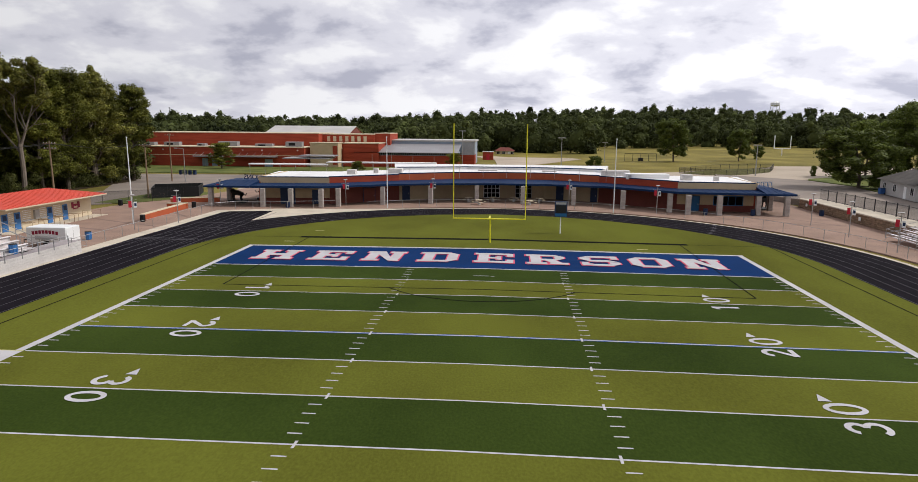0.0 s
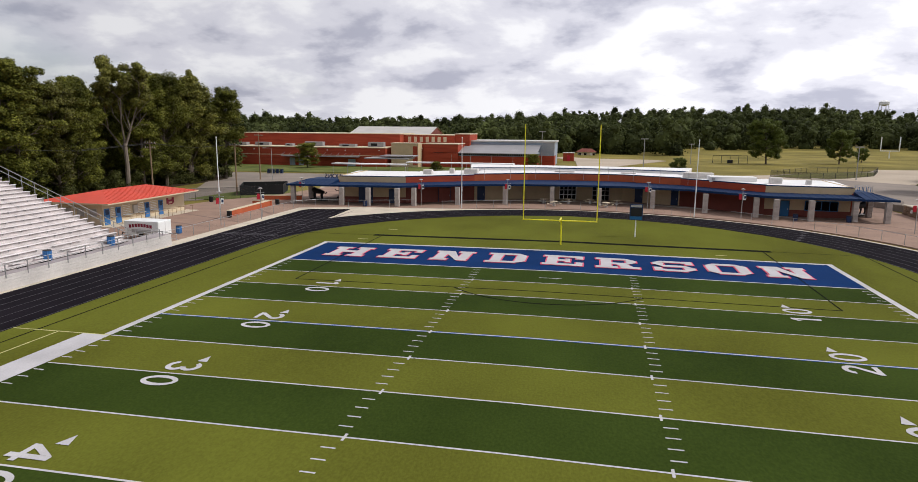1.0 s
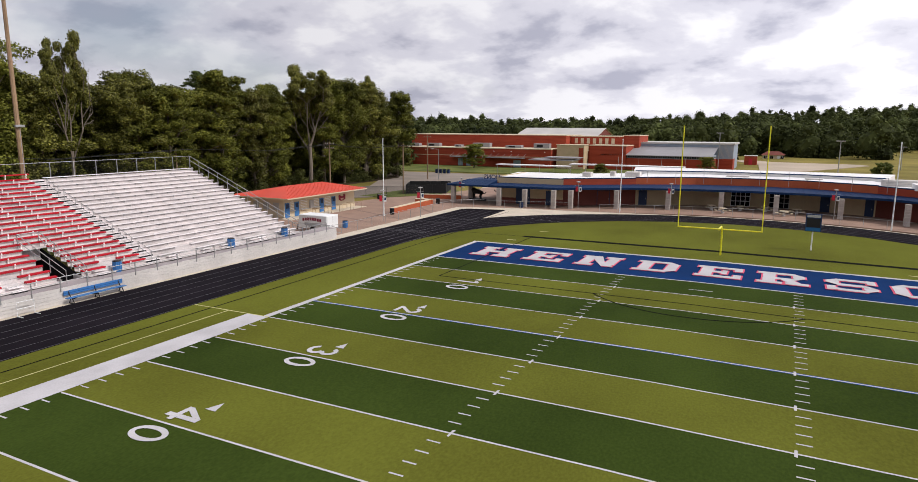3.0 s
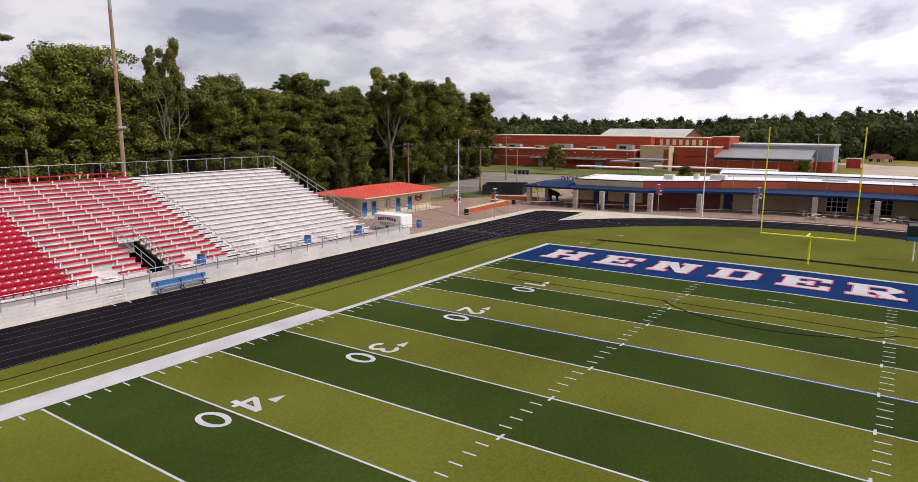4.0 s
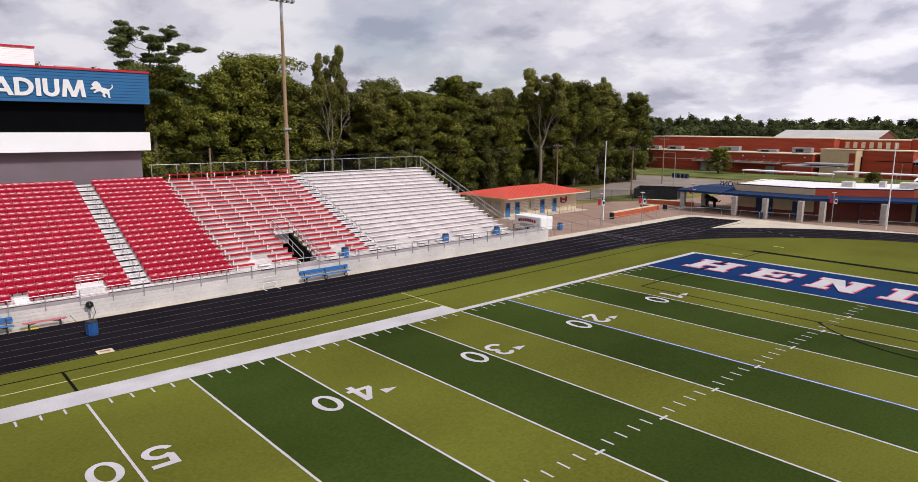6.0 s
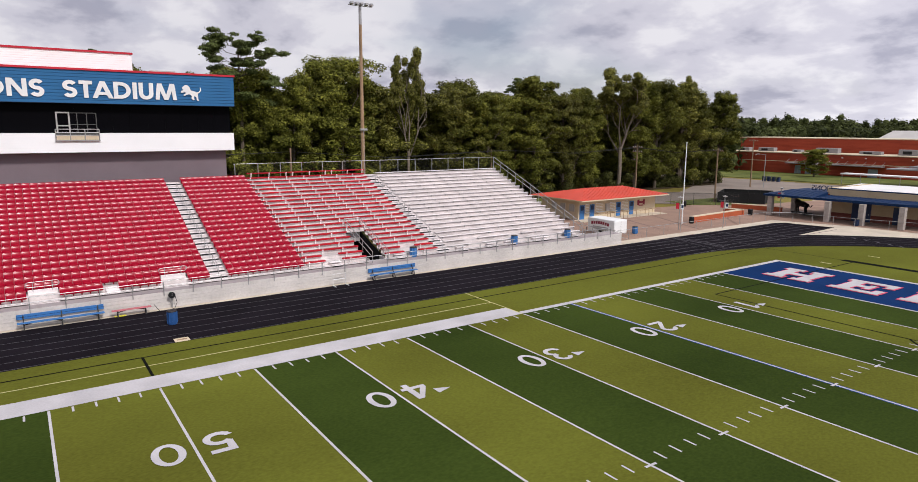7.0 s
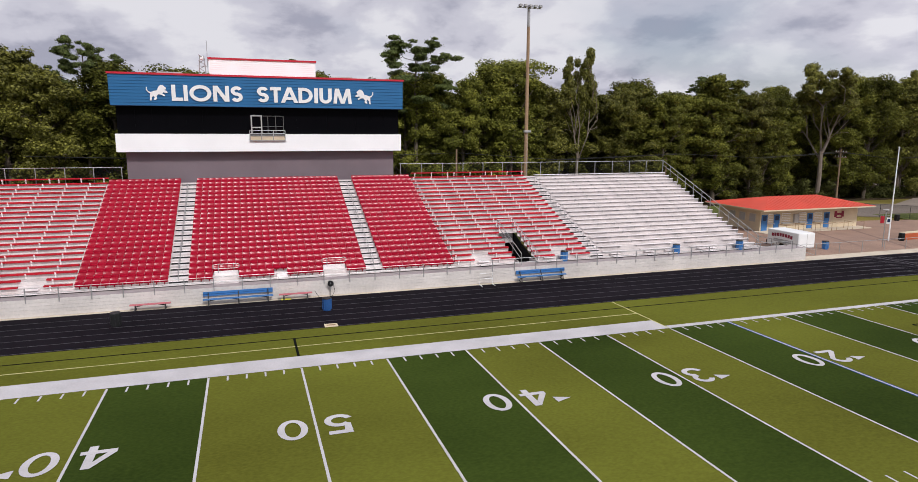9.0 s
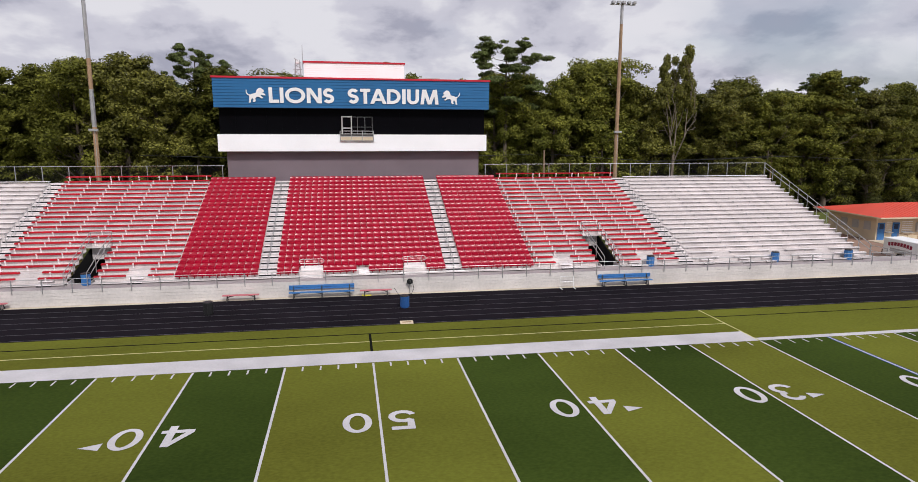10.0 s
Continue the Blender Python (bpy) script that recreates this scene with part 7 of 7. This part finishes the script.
def block(name, x0, x1, y0, y1, z1, m, trim="cream", label=""):
    b = part(name, boxes(((x0, y0, -0.3), (x1, y1, z1 - 0.25))), M[m], sch, label)
    part("coping", boxes(((x0 - 0.15, y0 - 0.15, z1 - 0.25), (x1 + 0.15, y1 + 0.15, z1))), M[trim], b, "pale roof coping")
    return b


low = block("front_block", -116, -59.8, 182, 194.5, 6.3, "brick")
part("string_course", boxes(((-116.05, 181.95, 3.35), (-59.75, 182.0, 3.55))), M["cream"], low, "cream string course")
upp = block("upper_block", -117.5, -59.0, 194.5, 214, 10.9, "brick")
block("mid_block", -59.8, -50.0, 188, 200, 6.0, "brick")
twr = block("cream_entrance", -58.6, -50.0, 184, 189, 7.9, "stucco", "cream", "cream stucco entrance tower")
part("tower_slot", boxes(((-51.6, 183.9, 0.5), (-50.2, 184.05, 6.8))), M["brick"], twr)
rgt = block("right_block", -50.0, -38.6, 189, 200, 7.7, "brick")
uprt = block("window_block", -59.0, -42, 199, 214, 10.6, "brick")
for k in range(7):
    w = part("clerestory_window", boxes(((-57.5 + 2.0 * k, 198.9, 7.9), (-56.5 + 2.0 * k, 199.0, 9.8))), M["cream"], uprt, "tall pale clerestory window")
block("right_rear_block", -42, -37, 200, 214, 11.0, "brick")
bm = bmesh.new()
prism_pts = [(-83, 211), (-53, 211), (-53, 232), (-83, 232)]
v0 = [bm.verts.new((x, y, 10.6)) for x, y in prism_pts]
r0_ = [bm.verts.new((-83, 221.5, 13.4)), bm.verts.new((-53, 221.5, 13.4))]
for q in ((v0[0], v0[1], r0_[1], r0_[0]), (v0[2], v0[3], r0_[0], r0_[1])):
    bm.faces.new(q)
part("gable_roof", bm, M["roof_pale"], sch, "pale metal gable roof")
bm = bmesh.new()
for s in (-82.6, -53.4):
    bm = bmesh.new()
    bm.faces.new([bm.verts.new(p) for p in ((s, 211.5, 10.6), (s, 231.5, 10.6), (s, 221.5, 13.2))])
    part("gable_wall", bm, M["brick_dark"], sch)
# entrance canopies, doors, lettered windows of the front
for x0, x1 in ((-93.3, -84.4), (-81.8, -68.0)):
    part("door_canopy", boxes(((x0, 179.4, 2.95), (x1, 182, 3.2))), M["roof_grey"], low, "grey metal door canopy")
    n = round((x1 - x0) / 2.2)
    for k in range(n + 1):
        x = x0 + (x1 - x0) * k / n
        part("canopy_tie", pipe([(x, 179.5, 3.2), (x, 182, 4.3)], r=0.05), M["galv"], low)
for x in (-91.6, -88.6):
    d = part("glass_door", boxes(((x, 181.9, -0.2), (x + 1.8, 182.0, 2.3))), M["wall_bluegrey"], low, "pale blue glazed school door")
    part("door_frame", boxes(((x + 0.85, 181.86, -0.2), (x + 0.95, 181.9, 2.3)), ((x - 0.05, 181.86, 2.3), (x + 1.85, 181.9, 2.4))), M["grey"], d)
part("recess", boxes(((-86.2, 181.9, -0.2), (-84.6, 182.0, 2.6))), M["cream"], low)
part("blue_door", boxes(((-72.0, 181.9, -0.2), (-69.6, 182.0, 2.2))), M["wall_bluegrey"], low)
for x, w, h in ((-85.4, 6.2, 1.5), (-103.5, 5.0, 1.2), (-111, 4.0, 1.1), (-74, 5.5, 0.9), (-94, 2.6, 0.8), (-64.5, 5.2, 1.6)):
    u = thing("roof_unit", pose(x, 187.5, 5.6), "grey rooftop ventilation unit on the school", "air conditioner", "units on the school roof")
    part("case", boxes(((-w / 2, -1, 0), (w / 2, 1, h)), bevel=0.08), M["roof_grey"], u)
    part("grille", boxes(((-w * 0.3, -1.04, h * 0.25), (w * 0.1, -1.0, h * 0.75))), M["dark"], u)
for x in (-79, -73, -62, -104):
    part("wall_lamp", boxes(((x, 181.85, 5.1), (x + 0.4, 182, 5.35))), M["white"], low)
# covered walkways
cw = thing("covered_walkway", pose(0.35, 152.0, -0.36), "long white flat-roofed covered walkway on thin posts", "canopy")
cw.scale = (0.95, 0.95, 0.90)
for x0, x1, y, z in ((-68, -46.6, 0, 2.95), (-47, -17.8, 1, 3.6)):
    part("roof", boxes(((x0, y - 1.6, z), (x1, y + 1.6, z + 0.28))), M["roof_white"], cw)
    n = round((x1 - x0) / 4)
    for k in range(n + 1):
        x = x0 + 0.3 + (x1 - x0 - 0.6) * k / n
        part("post", pipe([(x, y - 1.2, 0), (x, y - 1.2, z)], r=0.07), M["grey"], cw)
part("porch_roof", boxes(((-62, 8, 4.1), (-49, 16, 4.4)), ((-58, 10, 4.8), (-48, 16, 5.1))), M["roof_grey"], cw, "grey porch roof")
# gym with metal roofs
gym = thing("gymnasium", pose(0, 0, 0), "blue-grey metal gymnasium with brick base", "building")
gym.scale = (1, 1, 0.89)
part("base_wall", boxes(((-46, 190, -0.3), (-14.4, 206, 3.6))), M["brick"], gym, "red brick base wall")
part("clerestory", boxes(((-46, 190.2, 3.6), (-14.4, 206, 4.75))), M["wall_bluegrey"], gym)
for k in range(46):
    part("clerestory_pane", boxes(((-45.6 + 0.68 * k, 190.12, 3.8), (-45.15 + 0.68 * k, 190.2, 4.5))), M["dark_glass"], gym)
bm = bmesh.new()
vv = [bm.verts.new(p) for p in ((-46.4, 189, 4.7), (-14.0, 189, 4.7), (-14.0, 203, 7.3), (-43.5, 203, 7.3), (-46.4, 189, 4.5), (-14.0, 189, 4.5))]
bm.faces.new(vv[:4])
bm.faces.new((vv[4], vv[5], vv[1], vv[0]))
part("lean_roof", bm, M["roof_grey"], gym, "grey sloping metal roof")
part("roof_seams", pipe(*[[(-45 + 1.5 * k, 189, 4.73), (-44.5 + 1.5 * k, 203, 7.33)] for k in range(21)], r=0.05, sides=4), M["roof_grey"], gym)
part("high_wall", boxes(((-44, 203, -0.3), (-9.8, 222, 8.2))), M["wall_bluegrey"], gym, "pale blue-grey metal wall")
part("high_roof", boxes(((-44.4, 202.6, 8.2), (-9.4, 222.4, 8.7))), M["roof_pale"], gym)
part("end_base", boxes(((-14.4, 202.9, -0.3), (-9.7, 210, 3.4))), M["brick"], gym)
for k in range(12):
    part("wall_rib", boxes(((-13.4 + 0.33 * k, 202.92, 3.4), (-13.3 + 0.33 * k, 203, 8.2))), M["grey"], gym)
for x in (-40, -34, -27.5, -21):
    part("yard_pole", pipe([(x, 186, -0.3), (x, 186, 4.2)], r=0.06), M["galv"], gym)
sh = thing("shed", pose(-6.6, 241, -0.35), "small red shed on the grass", "shed")
part("wall", boxes(((-2.0, -1.5, 0), (2.0, 1.5, 3.0))), M["brick"], sh)
part("roof", boxes(((-2.2, -1.7, 3.0), (2.2, 1.7, 3.25)), bevel=0.05), M["roof_pale"], sh)
part("door", boxes(((-0.6, -1.55, 0), (0.6, -1.5, 2.2))), M["trim_red"], sh)


def house(name, x, y, z, w, d, h, wall_m, roof_m, label, turn=0):
    hs = thing(name, pose(x, y, z, 0, 0, turn), label, "house")
    part("wall", boxes(((-w / 2, -d / 2, 0), (w / 2, d / 2, h))), M[wall_m], hs)
    bm = bmesh.new()
    e_ = [bm.verts.new(p) for p in ((-w / 2 - 0.5, -d / 2 - 0.6, h), (w / 2 + 0.5, -d / 2 - 0.6, h), (w / 2 + 0.5, d / 2 + 0.6, h), (-w / 2 - 0.5, d / 2 + 0.6, h))]
    q_ = [bm.verts.new((-w / 2 + d / 3, 0, h + d * 0.25)), bm.verts.new((w / 2 - d / 3, 0, h + d * 0.25))]
    for f_ in ((e_[0], e_[1], q_[1], q_[0]), (e_[1], e_[2], q_[1]), (e_[2], e_[3], q_[0], q_[1]), (e_[3], e_[0], q_[0]), tuple(reversed(e_))):
        bm.faces.new(f_)
    bmesh.ops.recalc_face_normals(bm, faces=bm.faces)
    part("roof", bm, M[roof_m], hs)
    part("door", boxes(((w * 0.2, -d / 2 - 0.06, 0), (w * 0.2 + 1, -d / 2, 2.05))), M["white"], hs)
    for f_ in (-0.35, -0.05, 0.42):
        wd = part("window", boxes(((w * f_ - 0.6, -d / 2 - 0.05, 0.9), (w * f_ + 0.6, -d / 2, 2.0))), M["dark_glass"], hs)
        part("frame", boxes(((w * f_ - 0.68, -d / 2 - 0.08, 0.82), (w * f_ - 0.6, -d / 2, 2.08)), ((w * f_ + 0.6, -d / 2 - 0.08, 0.82), (w * f_ + 0.68, -d / 2, 2.08)), ((w * f_ - 0.03, -d / 2 - 0.08, 0.9), (w * f_ + 0.03, -d / 2, 2.0))), M["white"], wd)
    return hs


house("grey_house", 72.0, 106.3, 0.78, 15, 8, 2.6, "grey", "roof_dark", "low grey clapboard house under trees", -99.6)
house("brick_house", -0.8, 300, terrain(0, 300) - 0.9, 8.4, 6, 2.4, "cream", "brick_dark", "low brown-roofed house at the wood's edge")
# practice goal, shelter and water tower in the distance
pg = thing("practice_goal", pose(126.0, 300, terrain(126.0, 300)), "white practice goal post on the far field", "goal post")
part("post", pipe([(0, 0, 0), (0, 0, 3.1)], r=0.2, sides=8), M["white"], pg)
part("crossbar", pipe([(-3.6, 0, 3.1), (3.6, 0, 3.1)], [(-3.6, 0, 3.1), (-3.6, 0, 9.0)], [(3.6, 0, 3.1), (3.6, 0, 9.0)], r=0.19, sides=6), M["white"], pg)
wt = thing("water_tower", pose(237, 600, terrain(237, 600)), "pale legged water tower above the woods", "water tower")
for sx in (-1, 1):
    for sy in (-1, 1):
        part("leg", pipe([(sx * 4.4, sy * 4.4, 0), (sx * 2.5, sy * 2.5, 21)], r=0.3, sides=6), M["white"], wt)
part("tank", tube(bmesh.new(), [(0, 0, 19.5), (0, 0, 20.5), (0, 0, 22.8), (0, 0, 24.3)], [1.5, 3.9, 3.9, 0.6], 16), M["white"], wt)
ds = thing("field_shelter", pose(52, 246, terrain(52, 246)), "dark open field shelter on thin posts", "shelter")
part("frame", pipe(*[[(x, 0, 0), (x, 0, 2.8)] for x in (-6, -3, 0, 3, 6)], [(-6, 0, 2.8), (6, 0, 2.8)], r=0.08), M["black"], ds)
part("bench_box", boxes(((-0.9, -0.6, 0), (0.9, 0.6, 1.2)), bevel=0.05), M["black"], ds)
for x, y, h in ((16, 172, 9.5), (64.2, 161, 8.3), (36, 230, 7.0), (-13.5, 200, 11.0)):
    lp = pole("lot_light", x, y, h, 0.14, "galv", "thin grey light pole beyond the pavilion", "light pole")
    part("head", boxes(((-1.0, -0.15, h - 0.1), (1.0, 0.15, h + 0.1))), M["grey"], lp)
# visitors' bleacher at the east side
bl = thing("visitor_bleacher", pose(44.3, 66.5, G), "small aluminium visitors' bleacher on the east side", "bleacher")
for k in range(4):
    part("seat_plank", boxes(((0.4 + 0.75 * k, -34, 0.75 + 0.25 * k), (0.68 + 0.75 * k, 0, 0.80 + 0.25 * k)), bevel=0.008), M["alu"], bl)
    part("foot_board", boxes(((0.70 + 0.75 * k, -34, 0.40 + 0.25 * k), (1.12 + 0.75 * k, 0, 0.44 + 0.25 * k))), M["alu_deck"], bl)
for j in range(13):
    y = -34 + 34 * j / 12
    part("post", pipe([(0.1, y, 0), (0.1, y, 1.35)], [(0.1, y, 0.3), (3.45, y, 1.6), (3.45, y, 0)], r=0.03), M["galv"], bl)
for h in (0.85, 1.33):
    part("front_rail", pipe([(0.1, -34, h), (0.1, 0, h), (3.45, 0, h + 0.9)], r=0.028), M["galv"], bl)
